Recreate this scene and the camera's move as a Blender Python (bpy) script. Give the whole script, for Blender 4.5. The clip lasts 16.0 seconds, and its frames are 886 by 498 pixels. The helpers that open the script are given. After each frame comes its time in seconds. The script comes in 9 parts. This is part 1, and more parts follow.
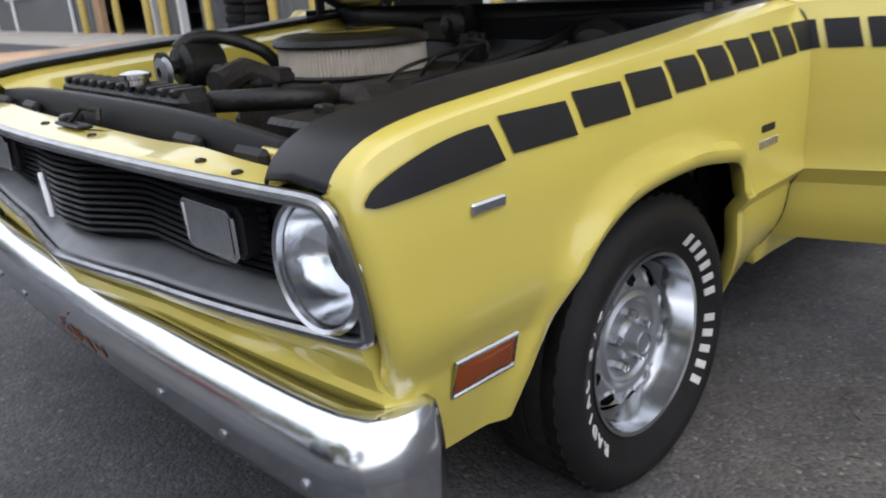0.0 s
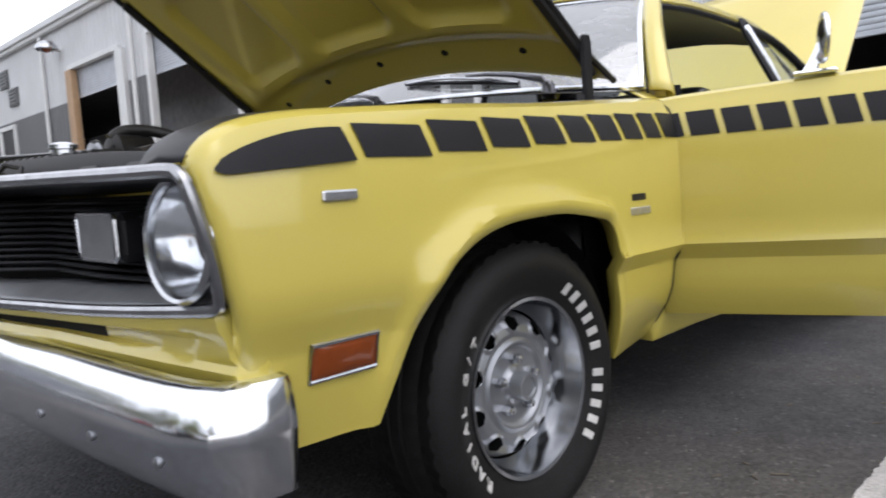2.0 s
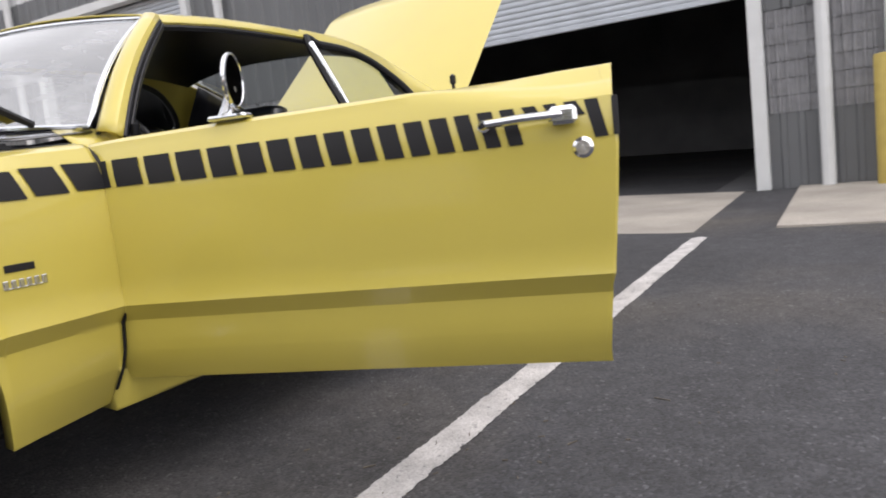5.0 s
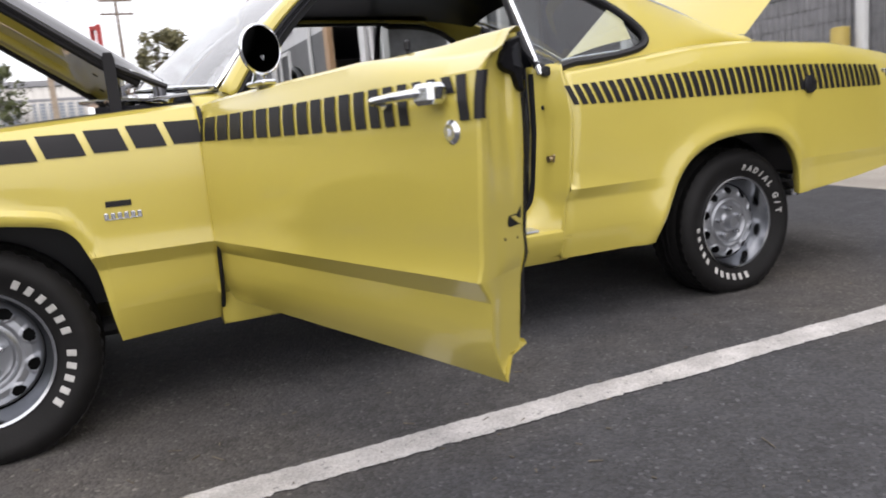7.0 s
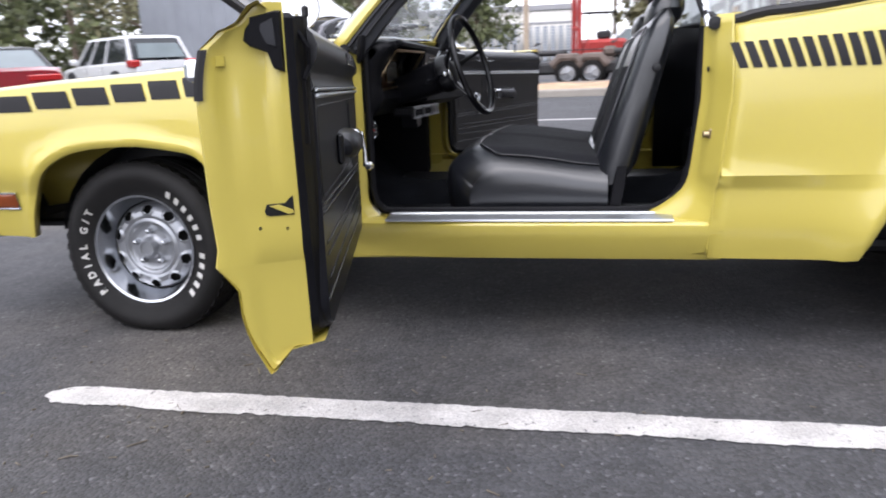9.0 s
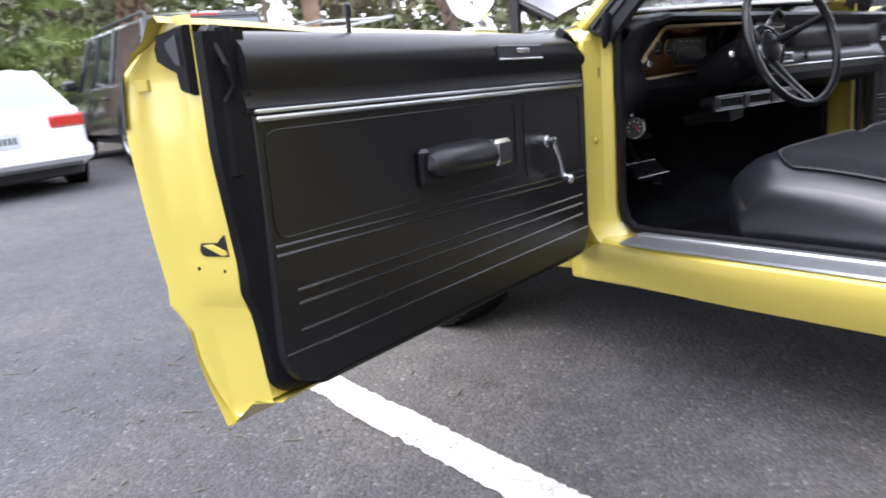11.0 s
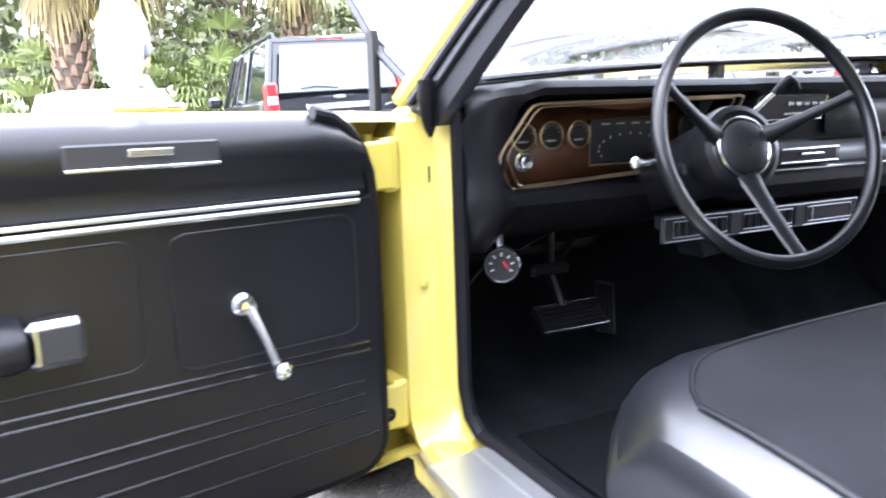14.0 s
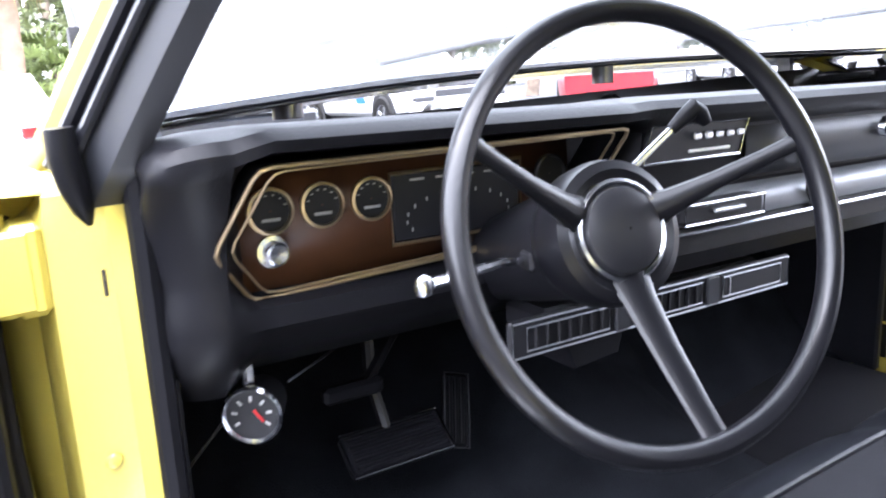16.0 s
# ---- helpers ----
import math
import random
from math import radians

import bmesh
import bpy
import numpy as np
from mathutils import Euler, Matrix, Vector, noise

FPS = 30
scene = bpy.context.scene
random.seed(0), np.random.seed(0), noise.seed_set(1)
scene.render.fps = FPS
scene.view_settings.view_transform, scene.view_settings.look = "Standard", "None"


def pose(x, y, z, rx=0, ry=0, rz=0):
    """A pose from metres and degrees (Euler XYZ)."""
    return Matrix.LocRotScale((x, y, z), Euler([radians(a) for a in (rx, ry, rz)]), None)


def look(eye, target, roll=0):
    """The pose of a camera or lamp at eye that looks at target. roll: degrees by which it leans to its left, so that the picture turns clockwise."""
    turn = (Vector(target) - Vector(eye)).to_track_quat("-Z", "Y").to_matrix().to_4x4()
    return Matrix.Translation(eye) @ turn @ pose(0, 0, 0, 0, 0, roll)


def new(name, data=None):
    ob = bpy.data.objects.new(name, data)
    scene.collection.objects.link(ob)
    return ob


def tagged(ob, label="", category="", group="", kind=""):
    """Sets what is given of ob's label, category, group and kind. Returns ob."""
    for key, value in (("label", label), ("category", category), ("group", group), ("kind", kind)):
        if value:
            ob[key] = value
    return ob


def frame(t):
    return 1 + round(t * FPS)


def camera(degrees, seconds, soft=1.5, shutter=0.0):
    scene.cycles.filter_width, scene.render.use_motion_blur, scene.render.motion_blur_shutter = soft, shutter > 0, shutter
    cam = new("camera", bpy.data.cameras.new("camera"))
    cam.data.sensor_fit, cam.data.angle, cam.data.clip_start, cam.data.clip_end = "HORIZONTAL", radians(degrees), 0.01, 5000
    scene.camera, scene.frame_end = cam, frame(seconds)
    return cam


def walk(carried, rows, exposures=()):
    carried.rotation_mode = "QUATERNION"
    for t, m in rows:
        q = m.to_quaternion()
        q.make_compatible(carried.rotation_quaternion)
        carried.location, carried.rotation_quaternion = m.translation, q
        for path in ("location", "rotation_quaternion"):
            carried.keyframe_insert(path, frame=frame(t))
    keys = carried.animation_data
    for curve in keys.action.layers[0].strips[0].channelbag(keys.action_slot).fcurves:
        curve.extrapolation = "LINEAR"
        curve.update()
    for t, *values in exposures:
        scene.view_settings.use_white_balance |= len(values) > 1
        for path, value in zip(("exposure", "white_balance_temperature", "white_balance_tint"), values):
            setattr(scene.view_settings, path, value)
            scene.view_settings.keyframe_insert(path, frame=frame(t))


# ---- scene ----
cam = camera(62.1, 16.0, soft=1.9, shutter=0.4)
PATH = [
    (0, (-1.246, -1.521, 0.988), (0.08, -0.158, 0.367), -4.5),
    (0.5, (-1.344, -1.572, 0.911), (0.11, -0.264, 0.489), -4.8),
    (1, (-1.335, -1.632, 0.842), (0.1, -0.265, 0.571), -2.4),
    (1.5, (-1.291, -1.71, 0.766), (0.098, -0.282, 0.592), -3.7),
    (2, (-1.251, -1.748, 0.725), (0.212, -0.392, 0.581), -4.2),
    (2.5, (-1.226, -1.756, 0.72), (0.414, -0.623, 0.554), -4.5),
    (3, (-1.189, -1.807, 0.746), (0.582, -0.894, 0.573), -5.1),
    (3.5, (-1.107, -1.928, 0.794), (0.701, -1.096, 0.593), -5.4),
    (4, (-0.949, -2.045, 0.808), (0.884, -1.282, 0.573), -5.7),
    (4.2, (-0.869, -2.086, 0.817), (0.968, -1.333, 0.571), -5.4),
    (6.3, (-0.045, -2.987, 0.8), (1.178, -1.424, 0.556), -6.1),
    (6.5, (0.023, -3.011, 0.836), (1.154, -1.385, 0.563), -5.1),
    (7, (0.332, -3.087, 0.814), (1.161, -1.296, 0.488), -5.2),
    (7.5, (0.62, -3.178, 0.811), (1.235, -1.312, 0.436), -4.7),
    (8, (0.909, -3.248, 0.829), (1.148, -1.301, 0.442), -4.0),
    (8.5, (1.196, -3.18, 0.83), (1.146, -1.225, 0.409), -2.4),
    (9, (1.485, -3.106, 0.834), (1.114, -1.19, 0.398), -2.1),
    (9.5, (1.697, -2.99, 0.813), (0.974, -1.168, 0.417), -2.8),
    (10, (1.845, -2.762, 0.851), (0.799, -1.117, 0.406), -2.1),
    (10.2, (1.889, -2.695, 0.84), (0.745, -1.115, 0.398), -3.0),
    (12.3, (2.107, -1.831, 0.872), (0.256, -1.219, 0.426), -2.8),
    (12.5, (2.08, -1.772, 0.873), (0.217, -1.191, 0.435), -2.6),
    (13, (1.949, -1.618, 0.896), (0.152, -0.861, 0.454), -0.5),
    (13.5, (1.864, -1.478, 0.904), (0.1, -0.63, 0.494), -1.6),
    (14, (1.818, -1.269, 0.937), (0.041, -0.421, 0.585), -1.9),
    (14.5, (1.76, -1.152, 0.936), (0.015, -0.221, 0.635), -1.7),
    (15, (1.625, -1.061, 0.934), (-0.044, -0.006, 0.612), -1.8),
    (15.5, (1.531, -0.984, 0.958), (-0.098, 0.112, 0.58), -2.3),
    (16, (1.486, -0.859, 1.009), (-0.184, 0.157, 0.587), -2.7),
]
walk(cam, [(t, look(eye, target, roll)) for t, eye, target, roll in PATH], exposures=[(0, 0.58, 6250, 13), (2, 0.64, 6400, 14), (4, 0.66, 6750, 15), (7, 0.68, 6700, 15), (8, 0.88, 6420, 16), (9, 1.2, 6300, 16), (10.2, 1.62, 6180, 16), (12.3, 2.55, 6250, 17), (14.5, 3.6, 5850, 17), (16, 3.9, 5950, 17)])

# ---- world, sun and exposure ----
world = bpy.data.worlds.new("overcast_sky")
scene.world = world
world.use_nodes = True
wn = world.node_tree
sky = wn.nodes.new("ShaderNodeTexSky")
sky.sky_type = "NISHITA"
sky.sun_disc = False
sky.sun_elevation = radians(52)
sky.sun_rotation = radians(200)
sky.air_density, sky.dust_density, sky.ozone_density = 1.0, 2.0, 1.0
pale = wn.nodes.new("ShaderNodeHueSaturation")
pale.inputs["Saturation"].default_value = 0.42
wn.links.new(sky.outputs["Color"], pale.inputs["Color"])
# a thin bright cloud deck over the whole sky, a little brighter overhead
way = wn.nodes.new("ShaderNodeTexCoord")
lump = wn.nodes.new("ShaderNodeTexNoise")
lump.inputs["Scale"].default_value, lump.inputs["Detail"].default_value = 2.2, 6.0
wn.links.new(way.outputs["Generated"], lump.inputs["Vector"])
deck_light = wn.nodes.new("ShaderNodeMapRange")
deck_light.inputs["From Min"].default_value, deck_light.inputs["From Max"].default_value = 0.3, 0.7
deck_light.inputs["To Min"].default_value, deck_light.inputs["To Max"].default_value = 7.5, 10.5
wn.links.new(lump.outputs["Fac"], deck_light.inputs["Value"])
cloud = wn.nodes.new("ShaderNodeVectorMath")
cloud.operation = "SCALE"
cloud.inputs[0].default_value = (0.97, 1.0, 1.04)
wn.links.new(deck_light.outputs["Result"], cloud.inputs["Scale"])
deck = wn.nodes.new("ShaderNodeMix")
deck.data_type = "RGBA"
deck.inputs["Factor"].default_value = 0.6
wn.links.new(pale.outputs["Color"], deck.inputs["A"])
wn.links.new(cloud.outputs["Vector"], deck.inputs["B"])
wn.links.new(deck.outputs["Result"], wn.nodes["Background"].inputs["Color"])
wn.nodes["Background"].inputs["Strength"].default_value = 0.15

sun_data = bpy.data.lights.new("sun", "SUN")
sun_data.energy, sun_data.angle, sun_data.color = 0.5, radians(50), (1.0, 0.98, 0.95)
sun = new("sun", sun_data)
sun.matrix_world = look((1.5, -3, 9), (0.5, 0, 0))


# ---- materials ----
def material(name, color, rough=0.5, metal=0.0, vary=0.1, scale=8.0, bump=0.0, bump_scale=60.0, coat=0.0, fine=0.0, spec=0.5, coat_rough=0.06):
    m = bpy.data.materials.new(name)
    m.use_nodes = True
    nt = m.node_tree
    p = nt.nodes["Principled BSDF"]
    p.inputs["Roughness"].default_value = rough
    p.inputs["Metallic"].default_value = metal
    p.inputs["Coat Weight"].default_value = coat
    p.inputs["Coat Roughness"].default_value = coat_rough
    p.inputs["Specular IOR Level"].default_value = spec
    tc = nt.nodes.new("ShaderNodeTexCoord")
    n1 = nt.nodes.new("ShaderNodeTexNoise")
    n1.inputs["Scale"].default_value = scale
    n1.inputs["Detail"].default_value = 5
    nt.links.new(tc.outputs["Object"], n1.inputs["Vector"])
    ramp = nt.nodes.new("ShaderNodeMapRange")
    ramp.inputs["From Min"].default_value, ramp.inputs["From Max"].default_value = 0.3, 0.7
    ramp.inputs["To Min"].default_value, ramp.inputs["To Max"].default_value = 1 - vary, 1 + vary
    nt.links.new(n1.outputs["Fac"], ramp.inputs["Value"])
    src = ramp.outputs["Result"]
    if fine:
        n2 = nt.nodes.new("ShaderNodeTexNoise")
        n2.inputs["Scale"].default_value = bump_scale
        n2.inputs["Detail"].default_value = 3
        nt.links.new(tc.outputs["Object"], n2.inputs["Vector"])
        r2 = nt.nodes.new("ShaderNodeMapRange")
        r2.inputs["From Min"].default_value, r2.inputs["From Max"].default_value = 0.3, 0.7
        r2.inputs["To Min"].default_value, r2.inputs["To Max"].default_value = 1 - fine, 1 + fine
        nt.links.new(n2.outputs["Fac"], r2.inputs["Value"])
        mul = nt.nodes.new("ShaderNodeMath")
        mul.operation = "MULTIPLY"
        nt.links.new(src, mul.inputs[0])
        nt.links.new(r2.outputs["Result"], mul.inputs[1])
        src = mul.outputs[0]
    mix = nt.nodes.new("ShaderNodeVectorMath")
    mix.operation = "SCALE"
    mix.inputs[0].default_value = color[:3]
    nt.links.new(src, mix.inputs["Scale"])
    nt.links.new(mix.outputs["Vector"], p.inputs["Base Color"])
    if bump:
        n3 = nt.nodes.new("ShaderNodeTexNoise")
        n3.inputs["Scale"].default_value = bump_scale
        n3.inputs["Detail"].default_value = 4
        nt.links.new(tc.outputs["Object"], n3.inputs["Vector"])
        b = nt.nodes.new("ShaderNodeBump")
        b.inputs["Strength"].default_value = bump
        b.inputs["Distance"].default_value = 0.01
        nt.links.new(n3.outputs["Fac"], b.inputs["Height"])
        nt.links.new(b.outputs["Normal"], p.inputs["Normal"])
    return m


def pane_material(name, tint, ior=1.9, dust_glare=0.0):
    """Thin window glass: clear with a mirror layer on top."""
    m = bpy.data.materials.new(name)
    m.use_nodes = True
    nt = m.node_tree
    out = nt.nodes["Material Output"]
    nt.nodes.remove(nt.nodes["Principled BSDF"])
    clear = nt.nodes.new("ShaderNodeBsdfTransparent")
    clear.inputs["Color"].default_value = (*tint, 1)
    shine = nt.nodes.new("ShaderNodeBsdfGlossy")
    shine.inputs["Roughness"].default_value = 0.02
    # the same share of mirror from both sides of the pane: low when seen square on, full at a graze
    facing = nt.nodes.new("ShaderNodeLayerWeight")
    facing.inputs["Blend"].default_value = 0.5
    graze = nt.nodes.new("ShaderNodeMath")
    graze.operation = "POWER"
    graze.inputs[1].default_value = 5.0
    nt.links.new(facing.outputs["Facing"], graze.inputs[0])
    least = ((ior - 1) / (ior + 1)) ** 2
    fres = nt.nodes.new("ShaderNodeMapRange")
    fres.inputs["To Min"].default_value = least
    nt.links.new(graze.outputs[0], fres.inputs["Value"])
    mx = nt.nodes.new("ShaderNodeMixShader")
    nt.links.new(fres.outputs["Result"], mx.inputs["Fac"])
    body = clear.outputs["BSDF"]
    if dust_glare:
        # a pale film, scattering back and through, puts glare and sky reflection into the pane
        film = nt.nodes.new("ShaderNodeMixShader")
        for k, kind in enumerate(("ShaderNodeBsdfDiffuse", "ShaderNodeBsdfTranslucent")):
            scatter = nt.nodes.new(kind)
            scatter.inputs["Color"].default_value = (0.8, 0.82, 0.84, 1)
            nt.links.new(scatter.outputs["BSDF"], film.inputs[k + 1])
        # noise makes the painted veil patchy
        soil = nt.nodes.new("ShaderNodeTexNoise")
        soil.inputs["Scale"].default_value, soil.inputs["Detail"].default_value = 9.0, 5.0
        amount = nt.nodes.new("ShaderNodeMapRange")
        amount.inputs["From Min"].default_value, amount.inputs["From Max"].default_value = 0.3, 0.7
        amount.inputs["To Min"].default_value, amount.inputs["To Max"].default_value = dust_glare * 0.6, dust_glare * 1.4
        nt.links.new(soil.outputs["Fac"], amount.inputs["Value"])
        blend = nt.nodes.new("ShaderNodeMixShader")
        nt.links.new(amount.outputs["Result"], blend.inputs["Fac"])
        nt.links.new(body, blend.inputs[1])
        nt.links.new(film.outputs["Shader"], blend.inputs[2])
        body = blend.outputs["Shader"]
    nt.links.new(body, mx.inputs[1])
    nt.links.new(shine.outputs["BSDF"], mx.inputs[2])
    nt.links.new(mx.outputs["Shader"], out.inputs["Surface"])
    return m


YELLOW = material("yellow_car_paint", (0.55, 0.452, 0.086), 0.3, 0, 0.03, 3, coat=0.8, coat_rough=0.08)
BLACKPAINT = material("satin_black_paint", (0.011, 0.011, 0.013), 0.42, 0, 0.15, 6, spec=0.35)
DECAL = material("matt_black_decal", (0.013, 0.0125, 0.014), 0.5, 0, 0.12, 9, spec=0.25)
CHROME = material("chrome", (0.8, 0.82, 0.85), 0.15, 1.0, 0.05, 12, bump=0.02, bump_scale=25)
SILLPLATE = material("satin_aluminium", (0.55, 0.57, 0.59), 0.3, 0.85, 0.06, 12)
SILVERED = material("silvered_reflector", (0.8, 0.81, 0.82), 0.16, 1.0, 0.04, 20, bump=0.1, bump_scale=30)
DULLCHROME = material("worn_chrome", (0.55, 0.56, 0.58), 0.22, 1.0, 0.1, 20)
STEEL = material("painted_silver_wheel", (0.3, 0.31, 0.33), 0.33, 0.75, 0.08, 14)
BRIGHT = material("polished_alloy", (0.56, 0.575, 0.6), 0.15, 1.0, 0.06, 10)
RUBBER = material("tyre_rubber", (0.009, 0.0085, 0.0085), 0.6, 0, 0.2, 18, bump=0.12, bump_scale=180, spec=0.22)
LETTER = material("raised_white_letters", (0.5, 0.49, 0.47), 0.6, 0, 0.1, 30)
VINYL = material("black_vinyl", (0.0058, 0.006, 0.0086), 0.36, 0, 0.15, 8, bump=0.05, bump_scale=350, spec=0.36)
CLOTH = material("black_woven_cloth", (0.0135, 0.014, 0.0168), 0.85, 0, 0.15, 12, bump=0.4, bump_scale=700, spec=0.15)
SEATVINYL = material("soft_black_seat_vinyl", (0.009, 0.01, 0.013), 0.28, 0, 0.2, 5, bump=0.05, bump_scale=350, spec=0.95)
CARPET = material("black_carpet", (0.0155, 0.0168, 0.0205), 0.95, 0, 0.3, 9, bump=0.8, bump_scale=420, spec=0.05)
DASHPAD = material("black_dash_pad", (0.0075, 0.0075, 0.0092), 0.4, 0, 0.15, 10, bump=0.07, bump_scale=400, spec=0.12)
WHEELRIM = material("smooth_black_wheel_plastic", (0.0045, 0.0045, 0.0058), 0.3, 0, 0.12, 10, bump=0.03, bump_scale=300, spec=0.4)
PIPING = material("black_vinyl_piping", (0.012, 0.012, 0.0145), 0.25, 0, 0.1, 20)
GREYTRIM = material("charcoal_grey_plastic", (0.022, 0.0232, 0.028), 0.45, 0, 0.12, 10)
ENGINE = material("oily_black_metal", (0.012, 0.0115, 0.011), 0.45, 0.1, 0.5, 16, bump=0.3, bump_scale=70, spec=0.35)
RUST = material("dusty_dark_cast_iron", (0.028, 0.023, 0.02), 0.7, 0.2, 0.5, 22, bump=0.5, bump_scale=90)
FILTER = material("pleated_filter_paper", (0.42, 0.37, 0.31), 0.8, 0, 0.1, 20)
AMBER = material("amber_lens", (0.2, 0.04, 0.004), 0.14, 0, 0.1, 40, coat=0.6)
REDLENS = material("red_lens", (0.42, 0.02, 0.02), 0.15, 0, 0.1, 40, coat=0.6)
BLACKGLOSS = material("gloss_black_paint", (0.02, 0.02, 0.023), 0.12, 0, 0.1, 4, coat=1.0, spec=1.0)
WOODGRAIN = material("brown_instrument_panel", (0.06, 0.024, 0.0095), 0.4, 0, 0.35, 14)
GILT = material("pale_gold_trim", (0.46, 0.36, 0.22), 0.32, 0.9, 0.08, 20)
WINDOW = pane_material("window_glass", (0.86, 0.9, 0.9))
SCREEN = pane_material("windscreen_glass", (0.86, 0.9, 0.9), 3.4, dust_glare=0.34)
LENS = pane_material("headlamp_glass", (0.93, 0.95, 0.98))
MIRROR = material("mirror_glass", (0.85, 0.86, 0.87), 0.02, 1.0, 0.0, 5)
# near black painted in for shade in holes, slots and gaps; also screws and joints
SHADEBLACK = material("shade_black", (0.006, 0.006, 0.006), 0.9, 0, 0.1, 5)
DIALMARK = material("dull_dial_marking", (0.3, 0.3, 0.29), 0.6, 0, 0.1, 30)
WHITEMARK = material("white_marking", (0.75, 0.75, 0.73), 0.6, 0, 0.1, 30)


# ---- mesh building ----
class Shape:
    """Vertices and faces gathered piece by piece into one mesh."""

    def __init__(self):
        self.v, self.f, self.m = [], [], []

    def add(self, verts, faces, M=None, slot=0):
        k = len(self.v)
        for p in verts:
            p = Vector(p)
            self.v.append(tuple(M @ p) if M is not None else tuple(p))
        for f in faces:
            self.f.append(tuple(i + k for i in f))
            self.m.append(slot)
        return self

    def box(self, center, size, c=0.004, M=None, slot=0):
        hx, hy, hz = (s / 2 for s in size)
        c = min(c, hx * 0.8, hy * 0.8, hz * 0.8)
        T = Matrix.Translation(center)
        T = M @ T if M is not None else T
        V, idx = [], {}
        for sx in (-1, 1):
            for sy in (-1, 1):
                for sz in (-1, 1):
                    for a, q in enumerate(((hx, hy - c, hz - c), (hx - c, hy, hz - c), (hx - c, hy - c, hz))):
                        idx[sx, sy, sz, a] = len(V)
                        V.append((sx * q[0], sy * q[1], sz * q[2]))
        F = []
        for s in (-1, 1):
            F.append([idx[s, a, b, 0] for a, b in ((-1, -1), (1, -1), (1, 1), (-1, 1))][::s])
            F.append([idx[a, s, b, 1] for a, b in ((-1, -1), (1, -1), (1, 1), (-1, 1))][::-s])
            F.append([idx[a, b, s, 2] for a, b in ((-1, -1), (1, -1), (1, 1), (-1, 1))][::s])
        for a in (-1, 1):
            for b in (-1, 1):
                F.append([idx[-1, a, b, 1], idx[1, a, b, 1], idx[1, a, b, 2], idx[-1, a, b, 2]][::a * b])
                F.append([idx[a, -1, b, 0], idx[a, 1, b, 0], idx[a, 1, b, 2], idx[a, -1, b, 2]][::-a * b])
                F.append([idx[a, b, -1, 0], idx[a, b, 1, 0], idx[a, b, 1, 1], idx[a, b, -1, 1]][::a * b])
        for sx in (-1, 1):
            for sy in (-1, 1):
                for sz in (-1, 1):
                    F.append([idx[sx, sy, sz, k] for k in range(3)][::sx * sy * sz])
        return self.add(V, F, T, slot)

    def grid(self, rows, closed=False, slot=0, flip=False, M=None):
        n = len(rows[0])
        V = [p for r in rows for p in r]
        F = []
        for i in range(len(rows) - 1):
            for j in range(n if closed else n - 1):
                q = (i * n + j, i * n + (j + 1) % n, (i + 1) * n + (j + 1) % n, (i + 1) * n + j)
                F.append(q[::-1] if flip else q)
        return self.add(V, F, M, slot)

    def loft(self, rings, caps=True, slot=0, M=None):
        """Closed rings joined one to the next, the two ends capped."""
        n = len(rings[0])
        V = [p for r in rings for p in r]
        F = [(i * n + j, i * n + (j + 1) % n, (i + 1) * n + (j + 1) % n, (i + 1) * n + j) for i in range(len(rings) - 1) for j in range(n)]
        if caps:
            F += [tuple(range(n))[::-1], tuple((len(rings) - 1) * n + j for j in range(n))]
        return self.add(V, F, M, slot)

    def lathe(self, profile, n=24, M=None, slot=0, cap=False):
        """(radius, height) pairs turned about the local z axis."""
        rows = [[(r * math.cos(2 * math.pi * k / n), r * math.sin(2 * math.pi * k / n), h) for k in range(n)] for r, h in profile]
        if cap:
            return self.loft(rows, True, slot, M)
        return self.grid(rows, True, slot, False, M)

    def tube(self, path, r, n=8, closed=False, slot=0, M=None, radii=None, caps=True):
        P = [Vector(p) for p in path]
        m = len(P)
        rings, up = [], None
        for i, p in enumerate(P):
            a = P[(i - 1) % m] if (closed or i) else p
            b = P[(i + 1) % m] if (closed or i < m - 1) else p
            t = (b - a).normalized()
            if up is None:
                up = Vector((0, 0, 1)) if abs(t.z) < 0.9 else Vector((1, 0, 0))
            s = t.cross(up).normalized()
            up = s.cross(t).normalized()
            q = radii[i] if radii else r
            rings.append([tuple(p + q * (math.cos(2 * math.pi * k / n) * s + math.sin(2 * math.pi * k / n) * up)) for k in range(n)])
        if closed:
            rings.append(rings[0])
        return self.loft(rings, caps and not closed, slot, M)

    def prism(self, poly, depth, M=None, c=0.003, slot=0):
        """A flat outline in the local xy plane, extruded along z with a chamfered far edge."""
        n = len(poly)
        area = sum(poly[i][0] * poly[(i + 1) % n][1] - poly[(i + 1) % n][0] * poly[i][1] for i in range(n))
        if area < 0:
            poly = poly[::-1]
        inner = []
        for i in range(n):
            a, b, d = Vector(poly[i - 1]).to_2d(), Vector(poly[i]).to_2d(), Vector(poly[(i + 1) % n]).to_2d()
            e1, e2 = (b - a).normalized(), (d - b).normalized()
            nrm = Vector((-(e1.y + e2.y), e1.x + e2.x))
            k = max(0.35, nrm.length_squared / 2)
            inner.append(b + nrm / k * c * 0.5 * 1.0)
        s = 1 if depth > 0 else -1
        rings = [[(p[0], p[1], 0) for p in poly], [(p[0], p[1], depth - s * c) for p in poly], [(p[0], p[1], depth) for p in inner]]
        V = [p for r in rings for p in r]
        F = [(i * n + j, i * n + (j + 1) % n, (i + 1) * n + (j + 1) % n, (i + 1) * n + j) for i in range(2) for j in range(n)]
        F += [tuple(range(n))[::-1], tuple(2 * n + j for j in range(n))]
